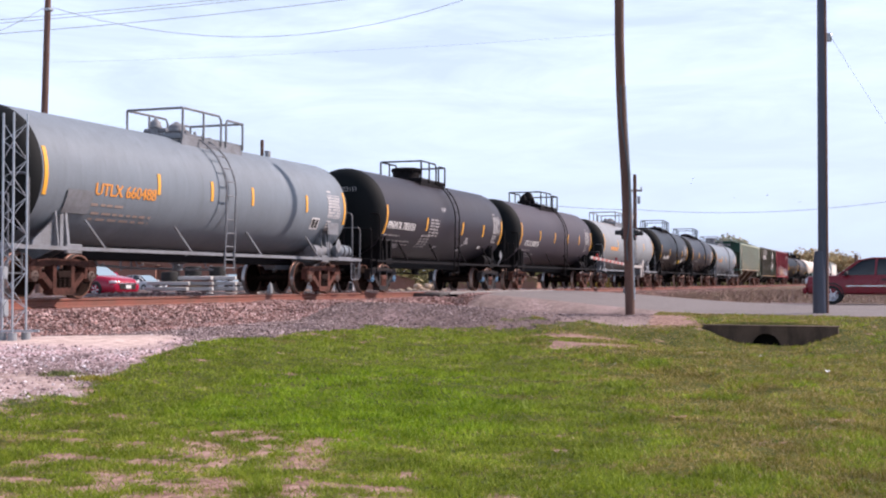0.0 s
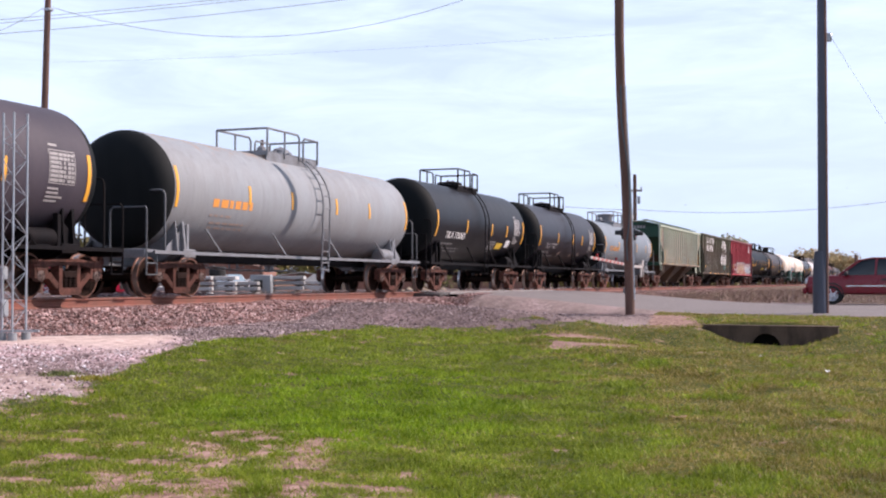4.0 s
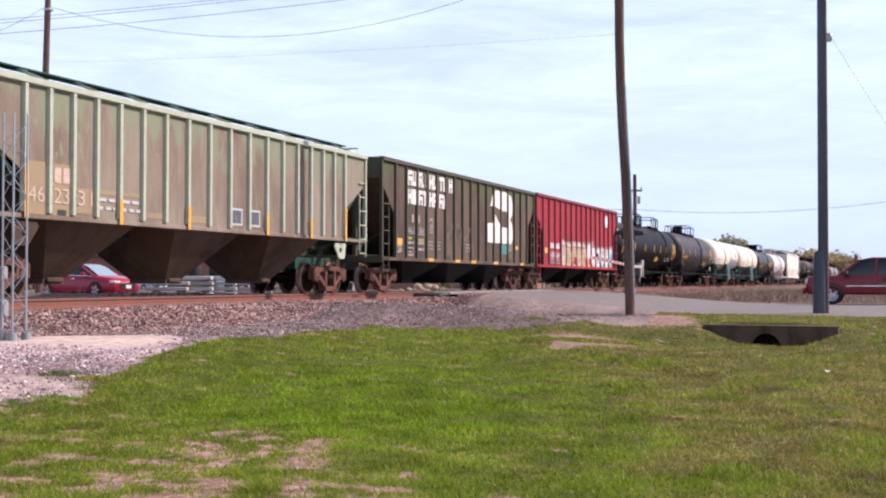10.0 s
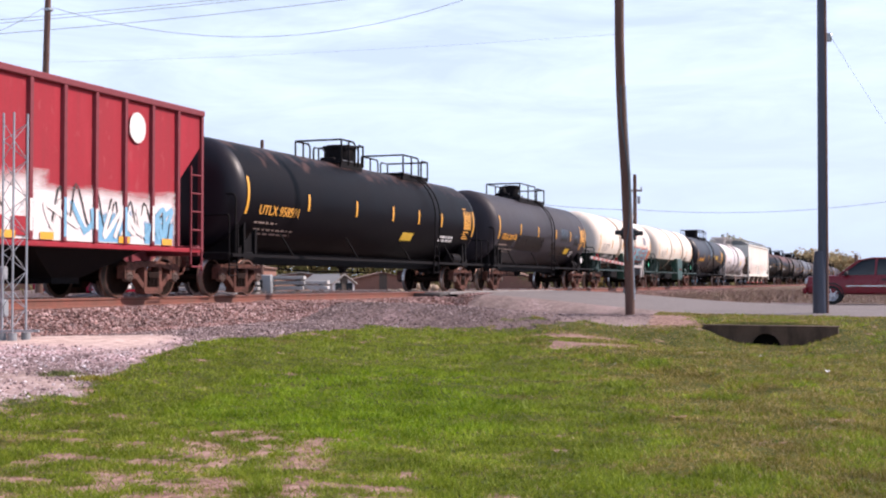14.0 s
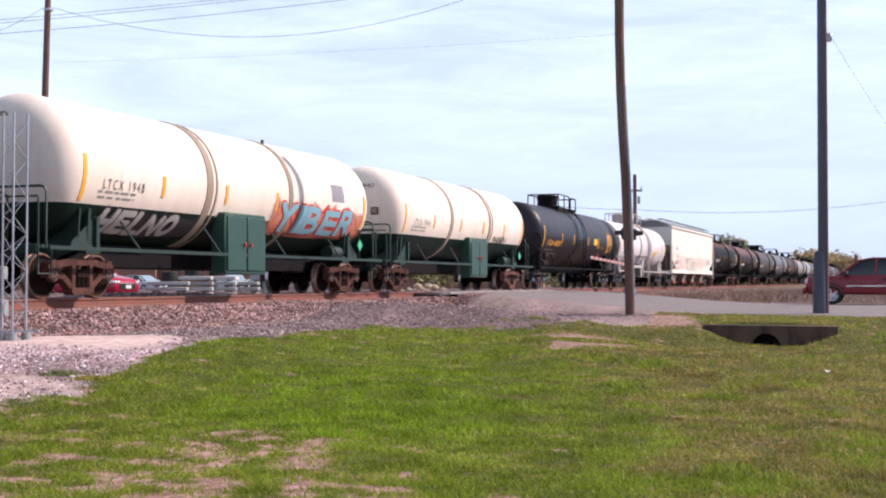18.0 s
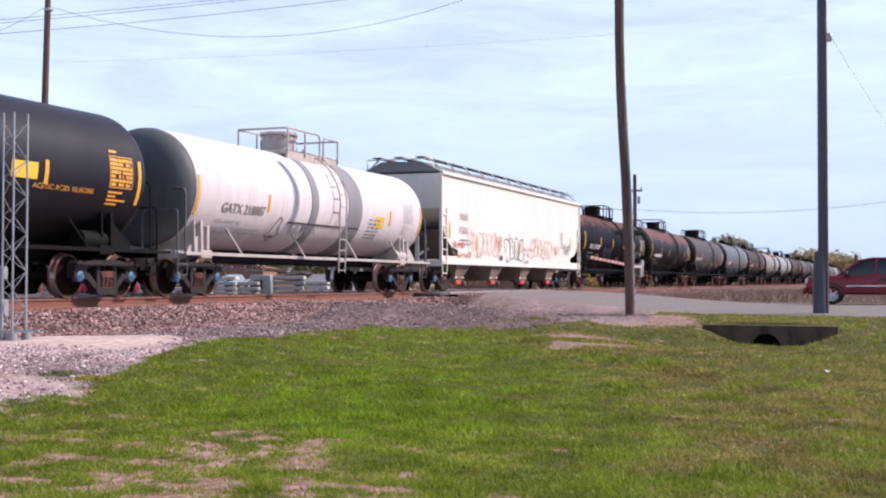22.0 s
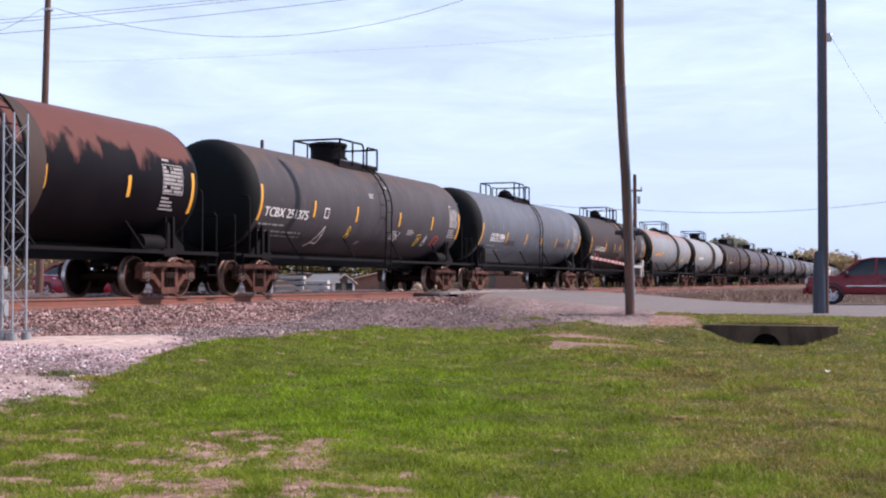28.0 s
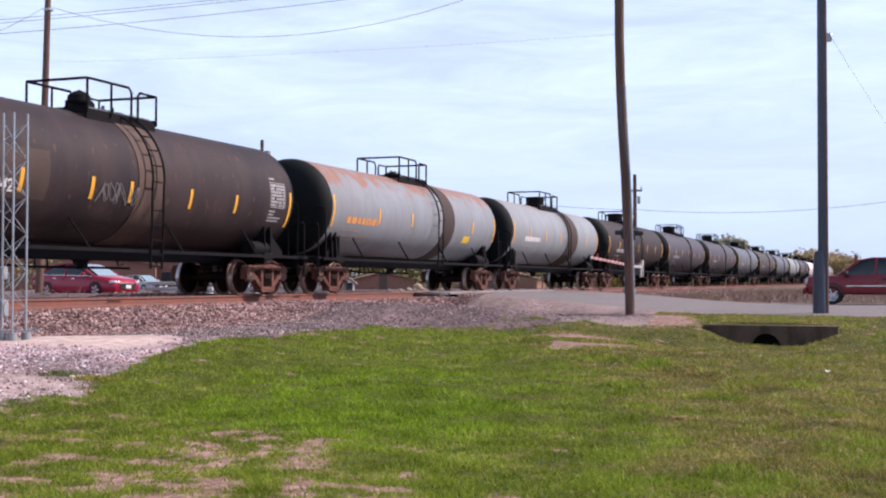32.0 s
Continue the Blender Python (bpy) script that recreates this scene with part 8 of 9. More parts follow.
def tree(px, depth, height, spread, leaf, label, seed, name="tree", low=0.3, leaves=8000):
    rnd = random.Random(seed)
    x, y = spot(px, depth)
    ob = thing(name, label, "bush" if name == "bush" else "tree", at=(x, y, gz(x, y) - 0.1))
    s = Shape()
    s.tube([(0, 0, 0), (0.1, 0.05, height * 0.25), (0.0, 0.1, height * 0.55)], height * 0.025, 8)
    tips = []
    for k in range(9):
        a = k * 2.4
        p = [(0, 0.05, height * (0.2 + 0.035 * k))]
        for q in (0.5, 1.0):
            p.append((spread * 0.8 * q * math.cos(a) * rnd.uniform(0.7, 1.1), spread * 0.8 * q * math.sin(a) * rnd.uniform(0.7, 1.1), height * (0.25 + 0.035 * k) + height * 0.4 * q * rnd.uniform(0.6, 1)))
        s.tube(p, height * 0.009, 5)
        tips += p[1:]
    part("trunk", s, BARK, ob)
    clumps = [(Vector(t), spread * rnd.uniform(0.28, 0.5)) for t in tips] + [(Vector((rnd.uniform(-.7, .7) * spread, rnd.uniform(-.7, .7) * spread, height * rnd.uniform(low, 0.85))), spread * rnd.uniform(0.2, 0.4)) for _ in range(12)]
    s = Shape()
    size = height * (0.03 if leaves < 2000 else 0.034)
    for k in range(leaves):
        c, r = clumps[k % len(clumps)]
        d = Vector((rnd.gauss(0, 1), rnd.gauss(0, 1), rnd.gauss(0, 0.75))).normalized() * r * rnd.random() ** 0.4
        p = c + d
        p.z = max(p.z, 0.05)
        u = Vector((rnd.gauss(0, 1), rnd.gauss(0, 1), rnd.gauss(0, 1))).normalized() * size * rnd.uniform(0.6, 1.4)
        w = Vector((rnd.gauss(0, 1), rnd.gauss(0, 1), rnd.gauss(0, 1))).normalized() * size * rnd.uniform(0.6, 1.4)
        s.add([p + u, p + w, p - u * 0.8, p - w * 0.9], [(0, 1, 2, 3)])
    me = bpy.data.meshes.new("crown")
    me.from_pydata([tuple(v) for v in s.v], [], s.f)
    me.materials.append(leaf)
    cr = new("crown", me)
    cr.parent = ob
    return ob


tree(1450, 330, 9.2, 6.0, LEAF_RUSSET, "russet olive broadleaf tree far down the line", 1)
tree(1412, 340, 7.4, 5.0, LEAF_RUSSET, "smaller olive tree far down the line", 2)
tree(1484, 310, 7.2, 5.5, LEAF_RUSSET, "russet autumn tree far down the line", 3)
tree(1512, 320, 5.5, 5.0, LEAF_RUSSET, "low russet autumn tree", 4)
tree(1540, 330, 4.2, 6.0, LEAF_OLIVE, "low olive tree at the horizon", 5)
tree(1292, 260, 10.6, 4.0, LEAF_HAZE, "olive tree behind the train, its leaf colour paled for haze", 6)
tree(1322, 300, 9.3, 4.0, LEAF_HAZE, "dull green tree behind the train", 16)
for k, (px, dep, h, leaf) in enumerate(((60, 95, 3.0, LEAF_OLIVE), (352, 96, 0.75, LEAF_GREEN), (300, 150, 2.6, LEAF_OLIVE), (205, 150, 3.0, LEAF_OLIVE), (760, 130, 2.6, LEAF_GREEN), (830, 120, 2.2, LEAF_OLIVE), (960, 150, 3.0, LEAF_GREEN), (1050, 160, 3.2, LEAF_OLIVE), (1140, 170, 3.0, LEAF_OLIVE), (1220, 200, 3.2, LEAF_GREEN))):
    tree(px, dep, h, h * 1.1, leaf, "autumn-tinged bush behind the track", 20 + k, "bush", 0.1, 600)
tree(1070, 92, 1.9, 1.4, leaf_material("yellow_autumn_leaves", (0.5, 0.27, 0.02), (0.62, 0.36, 0.03), (0.42, 0.3, 0.04)), "yellow autumn bush beyond the crossing", 41, "bush", 0.1, 900)
tree(1330, 420, 3.0, 9.0, LEAF_OLIVE, "wide low thicket at the horizon", 40, "bush", 0.1, 900)
HEDGE = leaf_material("brown_olive_thicket", (0.1, 0.075, 0.028), (0.19, 0.15, 0.045), (0.15, 0.15, 0.035))
rnd = random.Random(77)
s = Shape()
for k in range(30000):
    px = rnd.uniform(-150, 1430)
    dep = 172 + 30 * rnd.random() + max(0.0, px - 700) * 0.12
    hx, hy = spot(px, dep)
    top_z = 7.4 - 1.5 * smooth(380, 480, px) - 2.4 * smooth(500, 950, px) + 0.4 * math.sin(px * 0.021) + 0.3 * math.sin(px * 0.057 + 1.0)
    q = Vector((hx, hy, -0.5 + max(0.5, top_z) * rnd.random() ** 0.8))
    u = Vector((rnd.gauss(0, 1), rnd.gauss(0, 1), rnd.gauss(0, 1))).normalized() * rnd.uniform(0.28, 0.55)
    w = Vector((rnd.gauss(0, 1), rnd.gauss(0, 1), rnd.gauss(0, 1))).normalized() * rnd.uniform(0.2, 0.42)
    s.add([q + u, q + w, q - u, q - w], [(0, 1, 2, 3)])
me = bpy.data.meshes.new("thicket")
me.from_pydata([tuple(v) for v in s.v], [], s.f)
me.materials.append(HEDGE)
tagged(new("thicket", me), "brown and olive thicket in the distance", "thicket", kind="stuff")
# a bare earth bank far behind the track
BANK = material("brown_earth_bank", (0.17, 0.085, 0.058), 0.95, vary=0.35, scale=0.5, grain=20, second=(0.22, 0.15, 0.085), bump=0.4)
s = Shape()
vs, cols, rows = [], 90, 6
for i in range(cols):
    px = 90 + 470 * i / (cols - 1)
    for j in range(rows):
        v = j / (rows - 1)
        bx, by = spot(px, 128 + 8 * v)
        tall = 1.7 * smooth(90, 190, px) * (1 - smooth(480, 560, px)) * (0.8 + 0.35 * noise.noise((px * 0.02, 3.0, 1.0)))
        vs.append((bx, by, gz(bx, by) - 0.1 + tall * math.sin(math.pi * v) ** 0.7 + 0.15 * noise.noise((bx * 0.9, by * 0.9, v))))
s.add(vs, [(i * rows + j, (i + 1) * rows + j, (i + 1) * rows + j + 1, i * rows + j + 1) for i in range(cols - 1) for j in range(rows - 1)])
tagged(part("earth_bank", s, BANK, None), "low brown earth bank far behind the track", "bank", kind="structure")
SHRUB = leaf_material("yellowish_weed_leaves", (0.25, 0.22, 0.02), (0.35, 0.28, 0.03), (0.2, 0.26, 0.03))
for px, dep, leaf, lab in ((163, 15.4, SHRUB, "small yellowish weed tuft on gravel"), (105, 15.5, LEAF_GREEN, "small green weed tuft on gravel")):
    x, y = spot(px, dep)
    rnd = random.Random(px)
    s = Shape()
    for k in range(420):
        p = Vector((rnd.gauss(0, 0.13), rnd.gauss(0, 0.13), 0.0))
        u = Vector((rnd.gauss(0, 0.5), rnd.gauss(0, 0.5), 1)).normalized() * rnd.uniform(0.03, 0.08)
        w = Vector((rnd.uniform(-1, 1), rnd.uniform(-1, 1), 0)).normalized() * 0.008
        s.add([p - w, p + w, p + u], [(0, 1, 2)])
    me = bpy.data.meshes.new("weed_tuft")
    me.from_pydata([tuple(v) for v in s.v], [], s.f)
    me.materials.append(leaf)
    ob = new("weed_tuft", me)
    ob.location = (x, y, gz(x, y))
    tagged(ob, lab, "weed", kind="stuff")

# ---- litter on the lawn ----
PAPER = material("white_paper_scrap", (0.75, 0.75, 0.73), 0.7, vary=0.1, bump=0)
DRYLEAF = material("dry_leaf", (0.3, 0.17, 0.09), 0.8, vary=0.2)
for px, dep, mat, lab, name, z in ((1088, 19.0, PAPER, "crumpled white paper scrap on the grass", "paper_scrap", 0.05), (1463, 17.5, PAPER, "small white paper scrap on the grass", "paper_scrap", 0.05), (1197, 12.6, DRYLEAF, "dry brown leaf lying on the grass", "dry_leaf", 0.05), (642, 22.5, DRYLEAF, "orange-brown leaf on the grass", "dry_leaf", 0.06), (1345, 25.5, PAPER, "white scrap lying in the ditch", "paper_scrap", 0.04)):
    x, y = spot(px, dep)
    s = Shape()
    rnd = random.Random(px)
    w = 0.035 if mat is PAPER else 0.09
    g = [[(-w + w * i, -w * 0.6 + w * 0.6 * j, rnd.uniform(0, 0.035)) for j in range(3)] for i in range(3)]
    for i in range(2):
        for j in range(2):
            s.add([g[i][j], g[i + 1][j], g[i + 1][j + 1], g[i][j + 1]], [(0, 1, 2, 3)])
    tagged(part(name, s, mat, None, at=pose(x, y, gz(x, y) + 0.02, 0, 0, rnd.uniform(0, 90))), lab, "leaf" if mat is DRYLEAF else "litter")


# ---- grass and stones ----
def scattered(n, z0, z1, seed):
    """Places over the wedge of ground before the lens, denser near by."""
    r = np.random.default_rng(seed)
    Z = z0 * (z1 / z0) ** r.random(n)
    X = (r.random(n) * 1720 - 860) / 2200 * Z
    c, s = math.cos(radians(TURN)), math.sin(radians(TURN))
    return Z * c + X * s, Z * s - X * c, Z, r


def island_material(name, stops, rough=0.8, thin=0.0, spec=0.25):
    m = bpy.data.materials.new(name)
    m.use_nodes = True
    n, l = m.node_tree.nodes, m.node_tree.links
    b, g, rp = n["Principled BSDF"], n.new("ShaderNodeNewGeometry"), n.new("ShaderNodeValToRGB")
    while len(rp.color_ramp.elements) < len(stops):
        rp.color_ramp.elements.new(0.5)
    for e, (p, c) in zip(rp.color_ramp.elements, stops):
        e.position, e.color = p, (*c, 1)
    l.new(g.outputs["Random Per Island"], rp.inputs["Fac"])
    co, nz, mr, mu = n.new("ShaderNodeTexCoord"), n.new("ShaderNodeTexNoise"), n.new("ShaderNodeMapRange"), n.new("ShaderNodeMix")
    nz.inputs["Scale"].default_value, nz.inputs["Detail"].default_value = 1.7, 7.0
    mr.inputs["From Min"].default_value, mr.inputs["From Max"].default_value = 0.3, 0.7
    mr.inputs["To Min"].default_value, mr.inputs["To Max"].default_value = 0.62, 1.32
    mu.data_type, mu.blend_type = "RGBA", "MULTIPLY"
    mu.inputs["Factor"].default_value = 1.0
    l.new(co.outputs["Object"], nz.inputs["Vector"])
    l.new(nz.outputs["Fac"], mr.inputs["Value"])
    l.new(rp.outputs["Color"], mu.inputs["A"])
    l.new(mr.outputs["Result"], mu.inputs["B"])
    l.new(mu.outputs["Result"], b.inputs["Base Color"])
    b.inputs["Roughness"].default_value = rough
    b.inputs["Specular IOR Level"].default_value = spec
    if thin:        # leaves let light through
        tr, mx, out = n.new("ShaderNodeBsdfTranslucent"), n.new("ShaderNodeMixShader"), n["Material Output"]
        l.new(mu.outputs["Result"], tr.inputs["Color"])
        mx.inputs[0].default_value = thin
        l.new(b.outputs["BSDF"], mx.inputs[1])
        l.new(tr.outputs["BSDF"], mx.inputs[2])
        l.new(mx.outputs["Shader"], out.inputs["Surface"])
    return m


def blades(name, label, x, y, Z, r, height, width, mat, category="grass"):
    n = len(x)
    z = sample(GZ, x, y)
    a, lean = r.random(n) * 6.283, (r.random(n) * 1.3 + 0.3) * height
    b = r.random(n) * 6.283
    p0 = np.stack([x - width * np.cos(a), y - width * np.sin(a), z - 0.004], 1)
    p1 = np.stack([x + width * np.cos(a), y + width * np.sin(a), z - 0.004], 1)
    p2 = np.stack([x + lean * np.cos(b), y + lean * np.sin(b), z + height], 1)
    v = np.stack([p0, p1, p2], 1).reshape(-1, 3)
    me = bpy.data.meshes.new(name)
    me.from_pydata(v.tolist(), [], np.arange(3 * n).reshape(-1, 3).tolist())
    me.materials.append(mat)
    return tagged(new(name, me), label, category, kind="stuff")


GC = np.array([[0.5 + 0.5 * noise.fractal((a * 1.3, b * 1.3, 9.0), 0.6, 2.2, 4) if 2 < a < 40 and -12 < b < 20 else 0.5 for b in gy] for a in gx])


def speckle(x, y, scale, seed):
    """Soft random cells of the given size, 0 to 1."""
    u, v = x / scale, y / scale
    i, j = np.floor(u), np.floor(v)
    u, v = u - i, v - j
    u, v = u * u * (3 - 2 * u), v * v * (3 - 2 * v)
    cell = lambda a, b: (np.sin(a * 127.1 + b * 311.7 + seed * 74.7) * 43758.5453) % 1.0
    return (cell(i, j) * (1 - u) + cell(i + 1, j) * u) * (1 - v) + (cell(i, j + 1) * (1 - u) + cell(i + 1, j + 1) * u) * v


x, y, Z, r = scattered(520000, 6.6, 38.0, 5)
fine = 0.55 * speckle(x, y, 0.06, 1) + 0.45 * speckle(x + 0.3 * y, y, 0.17, 2)
keep = (sample(GM, x, y) > 0.45 + 0.4 * r.random(len(x))) & (sample(GB, x, y) * 0.9 < 0.06 + 0.85 * (0.6 * fine + 0.4 * r.random(len(x))))
keep &= fine > 0.14 + 0.24 * r.random(len(x))
keep &= ~((x > 29.0) & (x < 29.72) & (np.abs(y - 2.95) < 1.6))
x, y, Z, fine = x[keep], y[keep], Z[keep], fine[keep]
clump, wide = sample(GC, x, y), speckle(x, y, 0.55, 3)
X = x * math.sin(radians(TURN)) - y * math.cos(radians(TURN))
dry = (1 - np.clip(clump, 0, 1)) * 0.75 + 0.3 * (wide - 0.5) - 0.06 + 0.34 * np.clip((X - 0.3) / 2.5, 0, 1) - 0.36 * np.exp(-((Z - 15) / 7) ** 2 - ((X + 0.8) / 2.6) ** 2) + r.random(len(x)) * 0.26 + (0.5 - fine) * 0.5
hgt = (0.012 + 0.03 * r.random(len(x)) ** 1.5) * (1 + 0.01 * Z)
hgt *= 0.5 + 1.7 * np.clip(clump, 0, 1.2) ** 2
hgt *= 0.3 + 1.75 * fine ** 1.3
fold = 1.6 + (24.2 - Z) * 0.27 - X
hgt *= 1 + 1.1 * np.exp(-((fold - 0.05) / 0.18) ** 2) * (Z > 15.5) * (Z < 25.5)
wid = 0.0042 * (Z / 7.0) ** 0.75
FRESH = island_material("fresh_grass_blades", [(0.0, (0.11, 0.165, 0.014)), (0.5, (0.2, 0.28, 0.021)), (1.0, (0.37, 0.43, 0.055))], 0.5, 0.4, 0.2)
STRAW = island_material("straw_and_olive_blades", [(0.0, (0.135, 0.13, 0.02)), (0.55, (0.275, 0.24, 0.046)), (1.0, (0.54, 0.4, 0.2))], 0.5, 0.4, 0.2)
fresh = dry < 0.6
lush = fresh & (np.exp(-((Z - 14.5) / 4.5) ** 2 - ((X + 0.9) / 2.1) ** 2) * (0.6 + 0.8 * clump) > 0.35 + 0.35 * r.random(len(x)))
fresh &= ~lush
LUSH = island_material("lush_grass_blades", [(0.0, (0.09, 0.17, 0.008)), (0.5, (0.185, 0.315, 0.013)), (1.0, (0.35, 0.46, 0.035))], 0.5, 0.45, 0.2)
blades("lawn_grass", "lush bright green lawn grass", x[lush], y[lush], Z[lush], r, hgt[lush] * 1.15, wid[lush], LUSH)
olive = ~(fresh | lush)
blades("lawn_grass", "short fresh green lawn grass", x[fresh], y[fresh], Z[fresh], r, hgt[fresh], wid[fresh], FRESH)
blades("lawn_grass", "short olive and straw-coloured lawn grass", x[olive], y[olive], Z[olive], r, hgt[olive], wid[olive], STRAW)
x, y, Z, r = scattered(150000, 6.8, 24.0, 16)
sparse = 0.6 * speckle(x, y, 0.045, 21) + 0.4 * speckle(x, y, 0.3, 22)
keep = (sample(GB, x, y) > 0.1) & (sample(GM, x, y) > 0.5) & (sparse > 0.5 + 0.2 * r.random(len(x)))
x, y, Z = x[keep], y[keep], Z[keep]
LIME = island_material("yellowish_regrowth", [(0.0, (0.15, 0.17, 0.02)), (0.5, (0.3, 0.29, 0.045)), (1.0, (0.52, 0.4, 0.2))], 0.5, 0.4, 0.2)
blades("sparse_grass", "thin yellowish regrowth on bare soil", x, y, Z, r, 0.012 + 0.022 * r.random(len(x)), 0.0042 * (Z / 7.0) ** 0.75, LIME)
# taller tufts, thickest along the gravel's edge and on the left of the lawn
x, y, Z, r = scattered(200000, 6.8, 30.0, 6)
X = x * math.sin(radians(TURN)) - y * math.cos(radians(TURN))
rim = np.exp(-((Z - np.interp(X / Z, (-0.36, -0.29, -0.24, -0.175, -0.06, 0.05), (12.6, 14.0, 16.6, 20.8, 26.4, 27.4))) / 1.6) ** 2) * (X / Z < 0.03)
tuft = speckle(x, y, 0.1, 7) * (0.72 + 0.28 * speckle(x, y, 0.9, 8)) + 0.13 * rim
keep = (tuft > 0.72 + 0.1 * r.random(len(x))) & (sample(GM, x, y) > 0.12 + 0.5 * r.random(len(x))) & (sample(GB, x, y) < 0.35 + 0.5 * r.random(len(x)))
x, y, Z, tuft, rim = x[keep], y[keep], Z[keep], tuft[keep], rim[keep]
hgt = (0.016 + 0.024 * r.random(len(x))) * (0.6 + 2.2 * np.clip(tuft - 0.72, 0, 0.3)) * (1 + 0.5 * rim)
TUFT = island_material("dark_grass_tufts", [(0.0, (0.055, 0.11, 0.008)), (0.6, (0.14, 0.235, 0.014)), (1.0, (0.32, 0.4, 0.04))], 0.5, 0.4, 0.2)
blades("grass_tufts", "taller dark green tufts in the lawn", x, y, Z, r, hgt, 0.0042 * (Z / 7.0) ** 0.75, TUFT)


def stones(name, label, x, y, size, r, mat, sink=0.2):
    n = len(x)
    z = sample(GZ, x, y)
    base = np.array([(1, 0, 0), (0, 1, 0), (-1, 0, 0), (0, -1, 0), (0, 0, 1), (0, 0, -1)], float)
    tri = np.array([(0, 1, 4), (1, 2, 4), (2, 3, 4), (3, 0, 4), (1, 0, 5), (2, 1, 5), (3, 2, 5), (0, 3, 5)])
    k = base[None] * (0.6 + 0.7 * r.random((n, 6, 1))) + (r.random((n, 6, 3)) - 0.5) * 0.5
    k *= size[:, None, None] * np.array([1, 1, 0.75])
    a = r.random(n) * 6.283
    ca, sa = np.cos(a)[:, None], np.sin(a)[:, None]
    v = np.stack([k[..., 0] * ca - k[..., 1] * sa + x[:, None], k[..., 0] * sa + k[..., 1] * ca + y[:, None], k[..., 2] + (z + size * (0.5 - sink))[:, None]], -1).reshape(-1, 3)
    f = (np.arange(n)[:, None, None] * 6 + tri[None]).reshape(-1, 3)
    me = bpy.data.meshes.new(name)
    me.from_pydata(v.tolist(), [], f.tolist())
    me.materials.append(mat)
    return tagged(new(name, me), label, "stones", kind="stuff")


GRAVEL = island_material("pinkish_gravel", [(0.0, (0.15, 0.102, 0.106)), (0.4, (0.37, 0.265, 0.27)), (0.8, (0.59, 0.48, 0.49)), (1.0, (0.85, 0.79, 0.82))], 0.9)
DIRTY = island_material("brownish_gravel", [(0.0, (0.075, 0.053, 0.057)), (0.5, (0.17, 0.124, 0.13)), (1.0, (0.44, 0.36, 0.37))], 0.9)
BALLAST = island_material("reddish_ballast", [(0.0, (0.08, 0.042, 0.04)), (0.5, (0.27, 0.145, 0.13)), (1.0, (0.54, 0.39, 0.37))], 0.9)
x, y, Z, r = scattered(90000, 9.0, 46.0, 9)
keep = (sample(GM, x, y) < 0.25 + 0.35 * r.random(len(x))) & (y < 14.4) & (y > 2) & (x < 34 + y * 0.2) & (sample(GS, x, y) < 0.05 + 0.6 * r.random(len(x)))
x, y, Z = x[keep], y[keep], Z[keep]
size = 0.010 + 0.021 * r.random(len(x)) ** 2
near = Z + 2.5 * (r.random(len(x)) - 0.5) < 21.5
stones("gravel", "loose pinkish grey gravel", x[near], y[near], size[near], r, GRAVEL)
stones("gravel", "brownish gravel trodden into dirt", x[~near], y[~near], size[~near], r, DIRTY)
r = np.random.default_rng(31)
MIXED = island_material("mixed_roadside_stones", [(0.0, (0.11, 0.078, 0.076)), (0.5, (0.25, 0.178, 0.17)), (1.0, (0.52, 0.42, 0.41))], 0.9)
x, y = 17 + 20 * r.random(46000), 9.0 + 5.6 * r.random(46000)
keep = (sample(GM, x, y) < 0.3) & (sample(GS, x, y) < 0.3) & (x < 33 + 0.2 * y) & (0.6 * speckle(x, y, 0.4, 41) + 0.4 * speckle(x, y, 1.3, 42) > 0.3 + 0.35 * r.random(len(x)))
x, y = x[keep], y[keep]
stones("gravel", "loose mixed stones beside the ballast", x, y, 0.012 + 0.02 * r.random(len(x)) ** 1.5, r, MIXED)
r = np.random.default_rng(12)
x, y = 9 + 33 * r.random(42000) ** 1.2, TRACK - 1.12 - 2.2 * r.random(42000) ** 1.5
keep = sample(GS, x, y) < 0.3
x, y = x[keep], y[keep]
stones("ballast", "reddish crushed stone ballast along the rails", x, y, 0.02 + 0.03 * r.random(len(x)), r, BALLAST)
x, y = 56 + 60 * r.random(9000), TRACK - 1.0 - 2.6 * r.random(9000)
stones("ballast", "reddish crushed stone ballast beyond the crossing", x, y, 0.03 + 0.03 * r.random(len(x)), r, BALLAST)
x, y = 9 + 40 * r.random(9000), TRACK + 1.0 + 3.0 * r.random(9000)
stones("ballast", "reddish crushed stone ballast behind the rails", x, y, 0.03 + 0.03 * r.random(len(x)), r, BALLAST)
WEED = island_material("dry_weeds", [(0.0, (0.2, 0.125, 0.1)), (0.6, (0.34, 0.225, 0.185)), (1.0, (0.26, 0.2, 0.12))], 0.8)
x, y = 57.5 + 62 * r.random(44000), -8.0 + 22.3 * r.random(44000)
blades("dry_weeds", "dry brown weeds on the bank beyond the road", x, y, x, r, (0.06 + 0.3 * r.random(len(x)) ** 2.5) * np.where(np.abs(y - 9) < 4, 1.7, 0.6), 0.016 + 0 * x, WEED, "weeds")
x, y = 14 + 60 * r.random(5000), 21.5 + 8 * r.random(5000)
blades("dry_weeds", "low dry weeds behind the track", x, y, x, r, 0.05 + 0.2 * r.random(len(x)) ** 2, 0.02 + 0 * x, WEED, "weeds")


